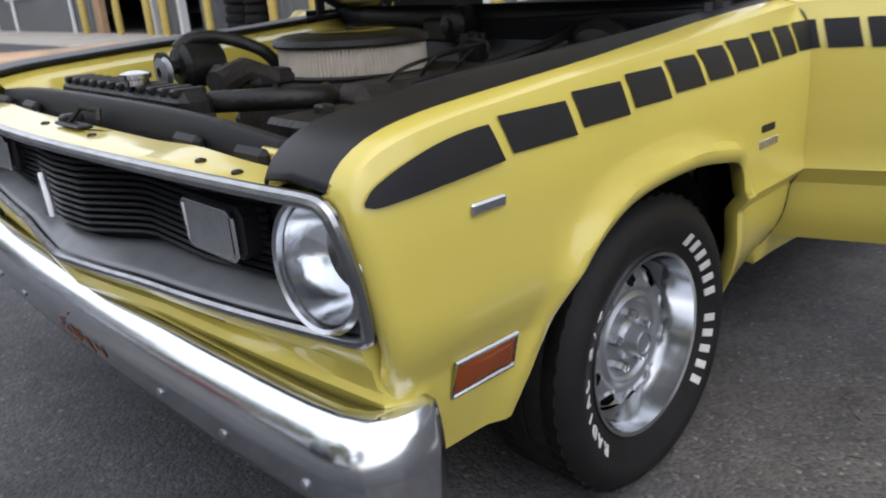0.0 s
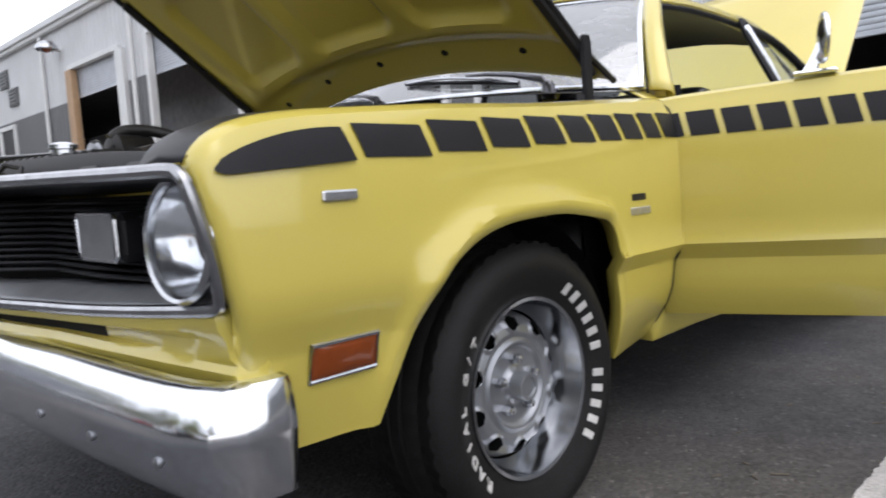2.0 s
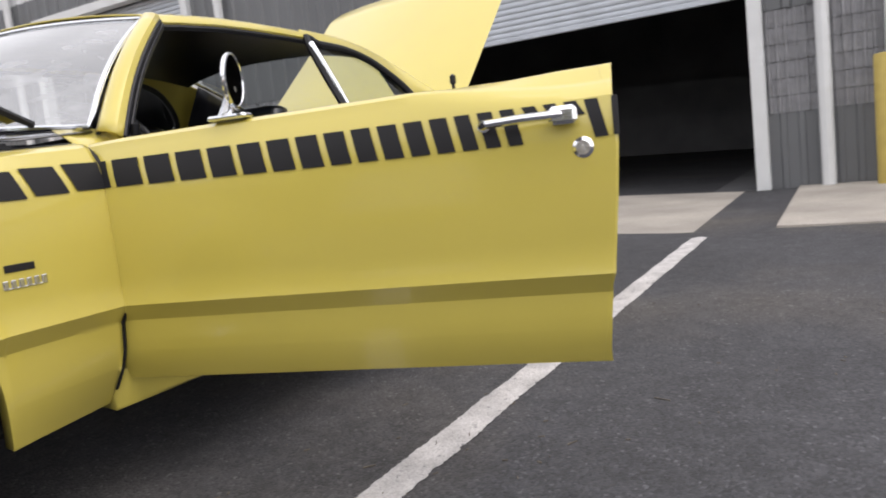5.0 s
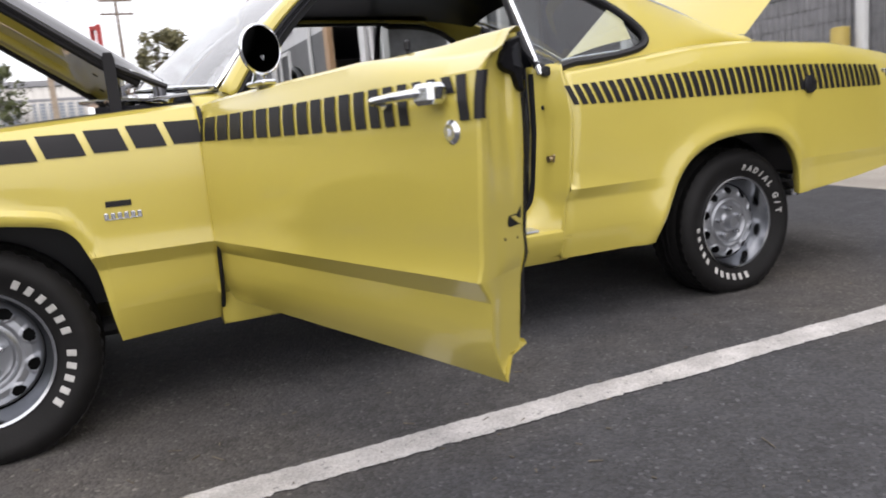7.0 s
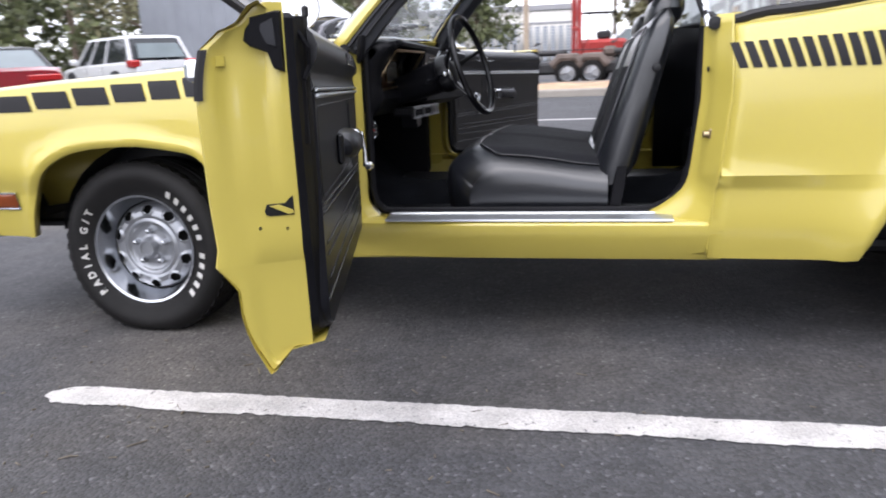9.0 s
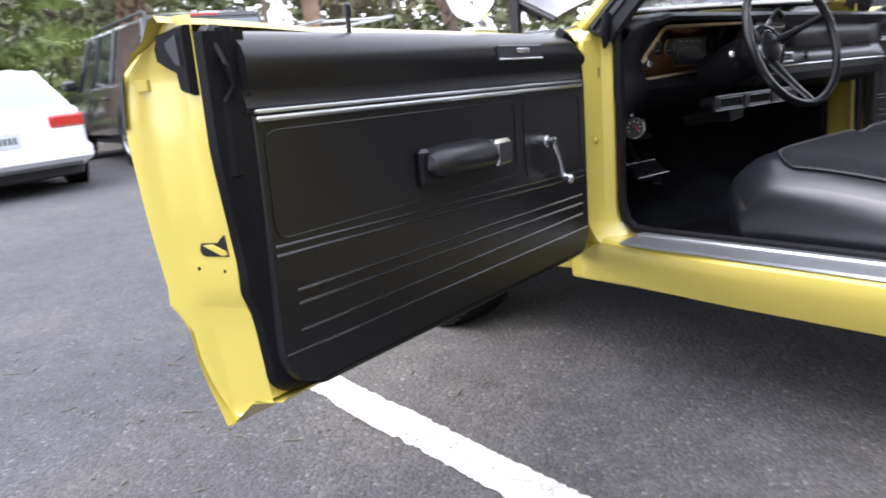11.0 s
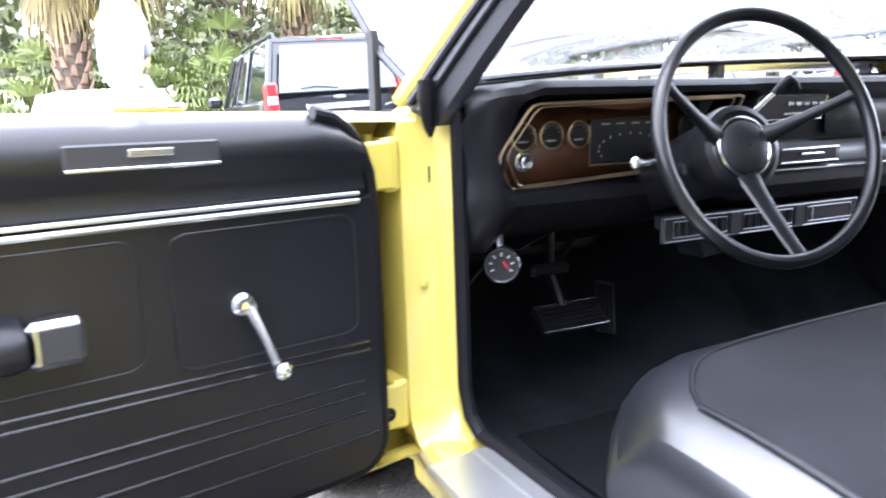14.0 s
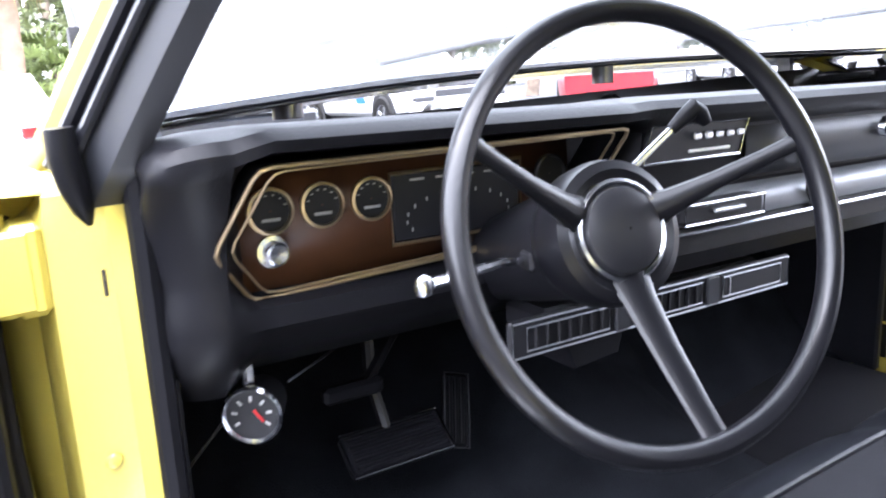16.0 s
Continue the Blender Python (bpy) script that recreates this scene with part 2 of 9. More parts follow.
        if s < 0:
            F = [f[::-1] for f in F]
        return self.add(V, F, M, slot)

    def mirrored(self):
        out = Shape()
        out.v = [(x, -y, z) for x, y, z in self.v]
        out.f = [f[::-1] for f in self.f]
        out.m = list(self.m)
        return out

    def data(self, name, mats, sharp=32):
        me = bpy.data.meshes.new(name)
        me.from_pydata(self.v, [], self.f)
        for mm in mats:
            me.materials.append(mm)
        me.polygons.foreach_set("material_index", self.m)
        me.polygons.foreach_set("use_smooth", [True] * len(self.f))
        me.set_sharp_from_angle(angle=radians(sharp))
        me.update()
        return me


def bend(points, n=6):
    """An open run of points, rounded between its corners."""
    P = [Vector(p) for p in points]
    out = []
    for i in range(len(P) - 1):
        p0, p1, p2, p3 = P[max(i - 1, 0)], P[i], P[i + 1], P[min(i + 2, len(P) - 1)]
        for k in range(n):
            t = k / n
            out.append(0.5 * (2 * p1 + (p2 - p0) * t + (2 * p0 - 5 * p1 + 4 * p2 - p3) * t * t + (3 * p1 - p0 - 3 * p2 + p3) * t ** 3))
    return out + [P[-1]]


LEAN = [0.0]


def part(name, shape, mats, parent=None, label="", sharp=32, thick=0.0, offset=-1.0, recalc=False):
    """Links a shape as one mesh object under a thing or under a part."""
    mats = mats if isinstance(mats, (list, tuple)) else [mats]
    if LEAN[0]:
        leant = Shape()
        leant.v, leant.f, leant.m = [(x, y, z + LEAN[0] * (y + 0.885)) for x, y, z in shape.v], shape.f, shape.m
        shape = leant
    me = shape.data(name, mats, sharp)
    if recalc:
        bm = bmesh.new()
        bm.from_mesh(me)
        bmesh.ops.recalc_face_normals(bm, faces=bm.faces)
        bm.to_mesh(me)
        bm.free()
        me.set_sharp_from_angle(angle=radians(sharp))
    ob = new(name, me)
    if parent is not None:
        ob.parent = parent
    if label:
        ob["label"] = label
    if thick:
        s = ob.modifiers.new("thickness", "SOLIDIFY")
        s.thickness, s.offset = thick, offset
        s.use_even_offset = False
    return ob


def thing(name, label, category, group="", place=None):
    ob = new(name)
    ob.empty_display_size = 0.1
    if place is not None:
        ob.matrix_basis = place
    return tagged(ob, label, category, group)


def setting(name, shape, mats, label, category, sharp=32, thick=0.0):
    return tagged(part(name, shape, mats, None, "", sharp, thick), label, category, "", "structure")


def curve(pairs):
    """A smooth-step free, straight-line function through (x, value) pairs."""
    xs, ys = [p[0] for p in pairs], [p[1] for p in pairs]
    return lambda x: float(np.interp(x, xs, ys))


def smooth(pairs, w=0.06):
    """The same with rounded corners."""
    c = curve(pairs)
    return lambda x: sum(c(x + w * k / 4) for k in range(-4, 5)) / 9


def steps(a, b, n):
    return [a + (b - a) * i / n for i in range(n + 1)]

# ---- ground ----
def asphalt_material():
    """Grey binder full of small stones, with dusty tan drifts."""
    m = bpy.data.materials.new("worn_asphalt")
    m.use_nodes = True
    nt = m.node_tree
    p = nt.nodes["Principled BSDF"]
    p.inputs["Roughness"].default_value = 0.82
    link = nt.links.new
    tc = nt.nodes.new("ShaderNodeTexCoord")

    def node(kind, **kw):
        n = nt.nodes.new(kind)
        for k, v in kw.items():
            n.inputs[k.replace("_", " ")].default_value = v
        return n

    def ranged(sock, a, b, c, d):
        r = node("ShaderNodeMapRange", From_Min=a, From_Max=b, To_Min=c, To_Max=d)
        link(sock, r.inputs["Value"])
        return r.outputs["Result"]

    def times(a, b):
        q = nt.nodes.new("ShaderNodeMath")
        q.operation = "MULTIPLY"
        link(a, q.inputs[0])
        link(b, q.inputs[1])
        return q.outputs[0]

    stone = node("ShaderNodeTexVoronoi", Scale=105.0)
    link(tc.outputs["Object"], stone.inputs["Vector"])
    split = nt.nodes.new("ShaderNodeSeparateColor")
    link(stone.outputs["Color"], split.inputs["Color"])
    patch = node("ShaderNodeTexNoise", Scale=0.8, Detail=6.0)
    link(tc.outputs["Object"], patch.inputs["Vector"])
    wear = node("ShaderNodeTexNoise", Scale=9.0, Detail=5.0)
    link(tc.outputs["Object"], wear.inputs["Vector"])
    tone = times(ranged(split.outputs["Red"], 0.0, 1.0, 0.68, 1.32), ranged(patch.outputs["Fac"], 0.3, 0.7, 0.78, 1.22))
    tone = times(tone, ranged(wear.outputs["Fac"], 0.3, 0.7, 0.82, 1.18))
    tone = times(tone, ranged(split.outputs["Green"], 0.94, 0.97, 1.0, 1.8))
    dust_glare = node("ShaderNodeTexNoise", Scale=0.45, Detail=7.0)
    link(tc.outputs["Object"], dust_glare.inputs["Vector"])
    mix = nt.nodes.new("ShaderNodeMix")
    mix.data_type = "RGBA"
    mix.inputs["A"].default_value = (0.05, 0.05, 0.0545, 1)
    mix.inputs["B"].default_value = (0.1, 0.088, 0.076, 1)
    link(ranged(dust_glare.outputs["Fac"], 0.52, 0.72, 0.0, 0.75), mix.inputs["Factor"])
    sc = nt.nodes.new("ShaderNodeVectorMath")
    sc.operation = "SCALE"
    link(mix.outputs["Result"], sc.inputs[0])
    link(tone, sc.inputs["Scale"])
    link(sc.outputs["Vector"], p.inputs["Base Color"])
    b = node("ShaderNodeBump", Strength=0.6, Distance=0.005)
    link(stone.outputs["Distance"], b.inputs["Height"])
    b.invert = True
    link(b.outputs["Normal"], p.inputs["Normal"])
    return m


ASPHALT = asphalt_material()
CONCRETE = material("pale_concrete", (0.36, 0.33, 0.29), 0.85, 0, 0.18, 1.3, bump=0.3, bump_scale=60, fine=0.15)
LINEPAINT = material("worn_white_road_paint", (0.52, 0.5, 0.49), 0.75, 0, 0.22, 7, bump=0.5, bump_scale=140, fine=0.2)
APRON_X = 5.6


def chip(m, bare=(0.12, 0.12, 0.125, 1)):
    """Worn spots where the asphalt shows through the paint."""
    nt = m.node_tree
    p = nt.nodes["Principled BSDF"]
    src = p.inputs["Base Color"].links[0].from_socket
    tc = nt.nodes.new("ShaderNodeTexCoord")
    n = nt.nodes.new("ShaderNodeTexNoise")
    n.inputs["Scale"].default_value, n.inputs["Detail"].default_value = 38.0, 6.0
    n.inputs["Roughness"].default_value = 0.7
    nt.links.new(tc.outputs["Object"], n.inputs["Vector"])
    r = nt.nodes.new("ShaderNodeMapRange")
    r.inputs["From Min"].default_value, r.inputs["From Max"].default_value = 0.6, 0.68
    nt.links.new(n.outputs["Fac"], r.inputs["Value"])
    mx = nt.nodes.new("ShaderNodeMix")
    mx.data_type = "RGBA"
    nt.links.new(r.outputs["Result"], mx.inputs["Factor"])
    nt.links.new(src, mx.inputs["A"])
    mx.inputs["B"].default_value = bare
    nt.links.new(mx.outputs["Result"], p.inputs["Base Color"])


chip(LINEPAINT)

def rise(y):
    """The lot rises gently from the car's near side across to the far buildings."""
    return 0.04 * max(0.0, min(y + 1.2, 62.0))


g = Shape().grid([[(x, y, rise(y)) for y in (-2500, -1.2, 60.8, 2500)] for x in (-2500, 2500)], flip=True)
setting("ground", g, ASPHALT, "dark grey worn asphalt of a parking lot", "ground")
rng = random.Random(3)


def road_line(x0, x1, y, w, label, slope=0.0):
    """A painted line with worn, ragged edges."""
    n = int((x1 - x0) / 0.011)
    s = Shape()
    rows, bite = [], 0.0
    for i in range(n + 1):
        x = x0 + (x1 - x0) * i / n
        e = min(1, 0.25 + 0.75 * min(i, n - i) * 0.011 / 0.06)
        a, b = rng.gauss(0, 0.0022) + 0.003 * math.sin(x * 9) + slope * x, rng.gauss(0, 0.002) + 0.0025 * math.sin(x * 13) + slope * x
        if rng.random() < 0.1:
            bite = rng.uniform(0.004, 0.016)
        bite *= 0.6
        rows.append([(x, y - w / 2 * e + a + bite, rise(y - w / 2) + 0.004), (x, y + w / 2 * e + b - 0.4 * bite, rise(y + w / 2) + 0.004)])
    s.grid(rows, flip=True)
    return tagged(part("parking_line", s, LINEPAINT, None), label, "parking line", "parking bay lines")


road_line(-0.03, 5.3, -1.367, 0.12, "worn white painted parking line beside the yellow car", -0.012)
for k in (1, 2, 3):
    road_line(0.0, 5.3, -1.367 + 2.75 * k, 0.12, "worn white painted parking line on asphalt")

# dry twigs and leaf scraps blown over the asphalt
litter, lr = Shape(), random.Random(21)
for k in range(280):
    x, y = lr.choice(((lr.gauss(-0.5, 0.7), lr.gauss(-1.75, 0.55)), (lr.uniform(-2.0, 4.0), lr.uniform(-4.0, -0.95)), (lr.gauss(0.2, 0.6), lr.gauss(-1.55, 0.3))))
    long, thin = lr.uniform(0.006, 0.02) if k % 9 else lr.uniform(0.03, 0.06), lr.uniform(0.002, 0.005)
    litter.box((0, 0, 0.003), (long, thin, 0.003), 0.0007, pose(x, y, rise(y), lr.uniform(-8, 8), lr.uniform(-8, 8), lr.uniform(0, 180)))
tagged(part("ground_litter", litter, material("dry_leaf_scraps", (0.13, 0.11, 0.085), 0.85, 0, 0.4, 30), None), "dry tan twigs and leaf scraps on the asphalt", "litter", "", "stuff")

ap = Shape()
for k in range(14):
    ap.box((APRON_X + 1.82, 0, -0.045), (3.63, 4.0, 0.1), 0.006, pose(0, -16 + 4.02 * k, rise(-16 + 4.02 * k), 2.29 if k > 3 else 0.6 if k == 3 else 0))
setting("apron", ap, CONCRETE, "pale concrete apron slabs before the warehouse", "pavement")

# ---- warehouse ----
FX = 9.2
SIDING = material("pale_grey_ribbed_steel_siding", (0.56, 0.57, 0.58), 0.5, 0, 0.06, 0.7)
BAND = material("dark_grey_ribbed_steel_siding", (0.13, 0.135, 0.14), 0.5, 0, 0.08, 0.7)
BLOCK = material("grey_split_face_block", (0.24, 0.24, 0.25), 0.9, 0, 0.15, 5, bump=0.6, bump_scale=40)
TRIM = material("white_steel_trim", (0.62, 0.63, 0.63), 0.45, 0, 0.06, 2)
SHUTTER = material("galvanised_roller_slats", (0.46, 0.49, 0.53), 0.42, 0.3, 0.08, 3)
BOLLARD = material("yellow_bollard_paint", (0.45, 0.34, 0.085), 0.55, 0, 0.1, 6)
TANFRAME = material("tan_door_frame", (0.4, 0.26, 0.15), 0.6, 0, 0.1, 4)
# this grey is set dark so its colour carries the shade inside the bays
INSIDESHADE = material("shade_dark_interior", (0.1, 0.1, 0.104), 0.9, 0, 0.3, 0.6)


def ribbed(y0, y1, z0, z1, pitch=0.3, depth=0.035, x=FX):
    """A vertical ribbed steel sheet facing the car park."""
    s, rows = Shape(), []
    n = max(1, round((y1 - y0) / pitch))
    p = (y1 - y0) / n
    ys = []
    for i in range(n):
        ys += [(y0 + i * p, 0), (y0 + i * p + 0.55 * p, 0), (y0 + i * p + 0.65 * p, depth), (y0 + i * p + 0.9 * p, depth)]
    ys.append((y1, 0))
    s.grid([[(x - d, y, z) for y, d in ys] for z in (z0, z1)])
    s.grid([[(x + 0.15, y, z) for y in (y0, y1)] for z in (z0, z1)])
    return s


EAVE = 7.6
# (y0, y1, opening head, shutter bottom) of each bay door, along the facade
DOORS = [(-7.2, -2.95, 4.3, 4.1), (-1.56, 2.62, 4.3, 2.38), (7.5, 11.7, 4.3, 3.6), (14.3, 18.9, 6.0, 4.9), (20.7, 24.6, 5.9, 5.0), (36.0, 38.5, 4.2, 4.0), (41.5, 44.0, 4.2, 4.0)]
warehouse = thing("warehouse", "long pale grey ribbed steel warehouse with open bay doors", "building")
edges = [-16.0] + [q for d in DOORS for q in d[:2]] + [62.0]
for k in range(0, len(edges), 2):
    a, b = edges[k], edges[k + 1]
    if k in (2, 4):
        part("wall_base", ribbed(a, b, 0, 0.9, 0.2, 0.02), BAND, warehouse, "dark grey wall base")
        for q in range(6):
            part("block_course", ribbed(a, b, 0.9 + 0.2 * q, 1.092 + 0.2 * q, 0.1, 0.03), BLOCK, warehouse, "grey ribbed block course")
        part("wall_band", ribbed(a, b, 2.1, 4.9), BAND, warehouse, "dark grey ribbed steel siding")
    else:
        part("wall_band", ribbed(a, b, 0, 4.9), BAND, warehouse, "dark grey ribbed steel siding")
    part("wall", ribbed(a, b, 4.9, EAVE), SIDING, warehouse, "pale grey ribbed steel siding")
for (a, b, head, bottom) in DOORS:
    part("wall", ribbed(a, b, max(head, 4.9), EAVE), SIDING, warehouse)
    if head < 4.9:
        part("wall_band", ribbed(a, b, head, 4.9), BAND, warehouse)
    far = b > 19
    for y in (a, b):
        w = 0.16 if not far else 0.5
        part("door_jamb", Shape().box((FX - 0.03, y, head / 2), (0.22, w, head), 0.01), TANFRAME if (far and y == b) else TRIM, warehouse)
    part("door_head", Shape().box((FX - 0.03, (a + b) / 2, head + 0.08), (0.2, b - a, 0.16), 0.01), TRIM, warehouse)
    sh = Shape()
    prof = []
    z = bottom
    while z < head:
        prof += [(0.0, z), (-0.012, z + 0.012), (-0.018, z + 0.038), (-0.012, z + 0.064), (0.0, z + 0.076)]
        z += 0.078
    sh.grid([[(FX + 0.12 + d, y, zz) for d, zz in prof] for y in (a, b)], flip=True)
    sh.box((FX + 0.12, (a + b) / 2, bottom - 0.03), (0.06, b - a, 0.07), 0.01)
    part("roller_shutter", sh, SHUTTER, warehouse, "partly raised galvanised roller shutter")
roofs = Shape().box((FX + 8, 23, EAVE + 0.1), (16.6, 79, 0.22), 0.02)
part("roof", roofs, SIDING, warehouse)
part("gutter", Shape().box((FX - 0.12, 23, EAVE - 0.05), (0.18, 79, 0.2), 0.03), TRIM, warehouse)
for y in (-2.26, 3.05, 6.7, 12.4, 19.8, 26.8, 33.0, 40.2, 48.0, 55.0):
    part("downpipe", Shape().tube([(FX - 0.13, y, EAVE - 0.1), (FX - 0.13, y, 0.02)], 0.075, 8), TRIM, warehouse)
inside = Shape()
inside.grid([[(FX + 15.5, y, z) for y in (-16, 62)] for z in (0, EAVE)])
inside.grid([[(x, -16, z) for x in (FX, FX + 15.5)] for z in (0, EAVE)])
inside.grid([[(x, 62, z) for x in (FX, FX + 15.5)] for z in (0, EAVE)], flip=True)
part("rear_wall", inside, INSIDESHADE, warehouse, thick=0.1)
for ya, yb, za, zb in ((13.6, 15.6, 0, 6), (15.6, 17.2, 2.6, 6), (17.2, 21.9, 0, 6), (21.9, 23.3, 2.5, 6), (23.3, 25.6, 0, 6)):
    part("inner_wall", Shape().box((FX + 2.2, (ya + yb) / 2, (za + zb) / 2), (0.12, yb - ya, zb - za), 0.01), BLOCK, warehouse, "pale inner wall of the loading bay")
part("floor_slab", Shape().box((FX + 7.8, 23, -0.04), (15.5, 78, 0.1), 0.005), INSIDESHADE, warehouse, "concrete floor darkened in colour for shade")
for y, z in ((31.1, 6.6), (33.3, 6.65), (30.2, 5.8), (44, 6.1)):
    v = Shape().box((FX - 0.06, y, z), (0.08, 0.9, 0.7), 0.01)
    for q in range(5):
        v.box((FX - 0.12, y, z - 0.26 + 0.13 * q), (0.05, 0.8, 0.05), 0.005)
    part("wall_vent", v, BAND, warehouse)


def wall_lamp(y, z):
    lamp = thing("wall_lamp", "pale dome flood lamp bracketed on the warehouse wall", "lamp", "warehouse wall lamps", pose(FX - 0.05, y, z))
    part("bracket", Shape().box((-0.12, 0, 0), (0.3, 0.12, 0.12), 0.01), TRIM, lamp)
    part("shade", Shape().lathe([(0.05, 0.28), (0.2, 0.24), (0.34, 0.1), (0.36, 0.0), (0.32, -0.04)], 20, pose(-0.45, 0, 0)), DULLCHROME, lamp)
    part("bulb", Shape().lathe([(0.0, -0.14), (0.12, -0.1), (0.16, 0.0), (0.12, 0.06)], 14, pose(-0.45, 0, 0)), AMBER, lamp, "amber bulb")
    return lamp


win = thing("warehouse_window", "white-framed double window in the warehouse wall", "window", "", pose(FX - 0.02, 32.2, 3.65))
part("frame", Shape().box((-0.02, 0, 1.05), (0.12, 3.5, 0.16), 0.01).box((-0.02, 0, -1.0), (0.12, 3.5, 0.14), 0.01).box((-0.02, -1.68, 0.0), (0.12, 0.16, 2.1), 0.01).box((-0.02, 0.0, 0.0), (0.12, 0.3, 2.1), 0.01).box((-0.02, 1.68, 0.0), (0.12, 0.16, 2.1), 0.01), TRIM, win, "white steel window frame")
for y in (-0.87, 0.87):
    part("pane", Shape().box((0.0, y, 0.02), (0.03, 1.44, 1.95), 0.005), GREYTRIM, win, "dark window pane")


def tyre_pile(x, y, count):
    """Spare tyres stacked flat in the bay, each a thing of its own."""
    for k in range(count):
        t = thing("spare_tyre", "worn black spare tyre stacked in the open bay", "tyre", "spare tyres in the bay", pose(x + 0.02 * ((k * 7) % 3 - 1), y + 0.025 * ((k * 5) % 3 - 1), rise(y) + 0.25 * k))
        part("casing", Shape().lathe([(0.24, 0.03), (0.3, 0.005), (0.4, 0.01), (0.44, 0.05), (0.45, 0.125), (0.44, 0.2), (0.4, 0.24), (0.3, 0.245), (0.24, 0.22), (0.22, 0.125), (0.24, 0.03)], 28), RUBBER, t)


tyre_pile(FX + 0.9, 16.35, 9)
tyre_pile(FX + 1.0, 17.5, 8)
board = thing("leaning_board", "pale grey sheet board leaning inside the bay", "board", "", pose(11.2, 2.72, 0.01, -9, 6, 8))
part("sheet", Shape().box((0, 0, 0.66), (0.04, 0.5, 1.32), 0.006), BLOCK, board)

for y, z in ((25.2, 6.7), (12.9, 6.7), (39.0, 6.4)):
    wall_lamp(y, z)


def bollard(x, y, h=1.4, r=0.11):
    b = thing("bollard", "yellow painted steel bollard beside the bay door", "bollard", "bay door bollards", pose(x, y, rise(y)))
    part("post", Shape().lathe([(r, 0.005), (r, h - 0.03), (r * 0.9, h), (0.001, h + 0.012)], 18), BOLLARD, b)
    return b


for y in (-2.84, 3.15, 7.0, 12.2, 13.8, 16.8, 19.3, 20.3, 22.4, 25.1):
    bollard(FX - 0.4, y)

# ---- the yellow car: body, standing on ground that rises towards its far side ----
SLOPE = 0.04
LEAN[0] = SLOPE
car = thing("muscle_car", "yellow two-door muscle car, black stripes, doors hood and trunk open", "car")

HALF = smooth([(-0.80, 0.872), (-0.74, 0.884), (-0.60, 0.89), (-0.4, 0.89), (0.6, 0.886), (1.8, 0.888), (2.3, 0.90), (2.75, 0.922), (3.2, 0.922), (3.6, 0.895), (3.9, 0.855)], 0.08)
CROWN = smooth([(-0.83, 0.71), (-0.765, 0.797), (-0.745, 0.82), (-0.71, 0.843), (-0.66, 0.857), (-0.58, 0.868), (-0.5, 0.874), (-0.3, 0.888), (0.1, 0.91), (0.45, 0.935), (0.7, 0.95), (1.0, 0.955), (1.9, 0.965), (2.1, 0.985), (2.5, 1.035), (2.8, 1.05), (3.3, 1.03), (3.7, 0.975), (3.9, 0.93)], 0.035)
CREASE_HI, CREASE_LO = 0.55, 0.507
FRONT_ARCH = [(-0.446, 0.348), (-0.436, 0.38), (-0.422, 0.42), (-0.403, 0.465), (-0.379, 0.512), (-0.347, 0.56), (-0.308, 0.602), (-0.262, 0.63), (-0.205, 0.652), (-0.135, 0.665), (-0.05, 0.67), (0.05, 0.67), (0.15, 0.657), (0.215, 0.645), (0.25, 0.628), (0.274, 0.6), (0.291, 0.56), (0.308, 0.51), (0.319, 0.45), (0.328, 0.38), (0.335, 0.335), (0.343, 0.29)]
REAR_ARCH = [(2.263, 0.298), (2.30, 0.385), (2.335, 0.47), (2.375, 0.545), (2.43, 0.605), (2.51, 0.65), (2.61, 0.675), (2.74, 0.682), (2.85, 0.67), (2.92, 0.64), (2.97, 0.59), (3.0, 0.52), (3.006, 0.46), (3.009, 0.405)]


def rounded_arch(pairs):
    """The arch's outline with points between its corners."""
    pts = bend([(x, z, 0) for x, z in pairs], 3)
    xs = np.maximum.accumulate([p.x + 1e-5 * i for i, p in enumerate(pts)])
    return [(float(x), p.y) for x, p in zip(xs, pts)]


FRONT_ARCH, REAR_ARCH = rounded_arch(FRONT_ARCH), rounded_arch(REAR_ARCH)
FLOORLINE = [(-0.8, 0.375), (-0.63, 0.352), (-0.447, 0.347)] + FRONT_ARCH + [(0.3435, 0.289), (0.62, 0.29), (1.9, 0.29), (2.262, 0.296)] + REAR_ARCH + [(3.01, 0.404), (3.4, 0.435), (3.75, 0.47), (3.9, 0.485)]
LOWEDGE = curve(FLOORLINE)


def arch_gap(x, z):
    """How far a point of the side lies from the nearer wheel opening's edge."""
    best = 1.0
    for arch in (FRONT_ARCH, REAR_ARCH):
        for (ax, az), (bx, bz) in zip(arch, arch[1:]):
            dx, dz = bx - ax, bz - az
            t = max(0, min(1, ((x - ax) * dx + (z - az) * dz) / (dx * dx + dz * dz)))
            best = min(best, math.hypot(x - ax - t * dx, z - az - t * dz))
    return best


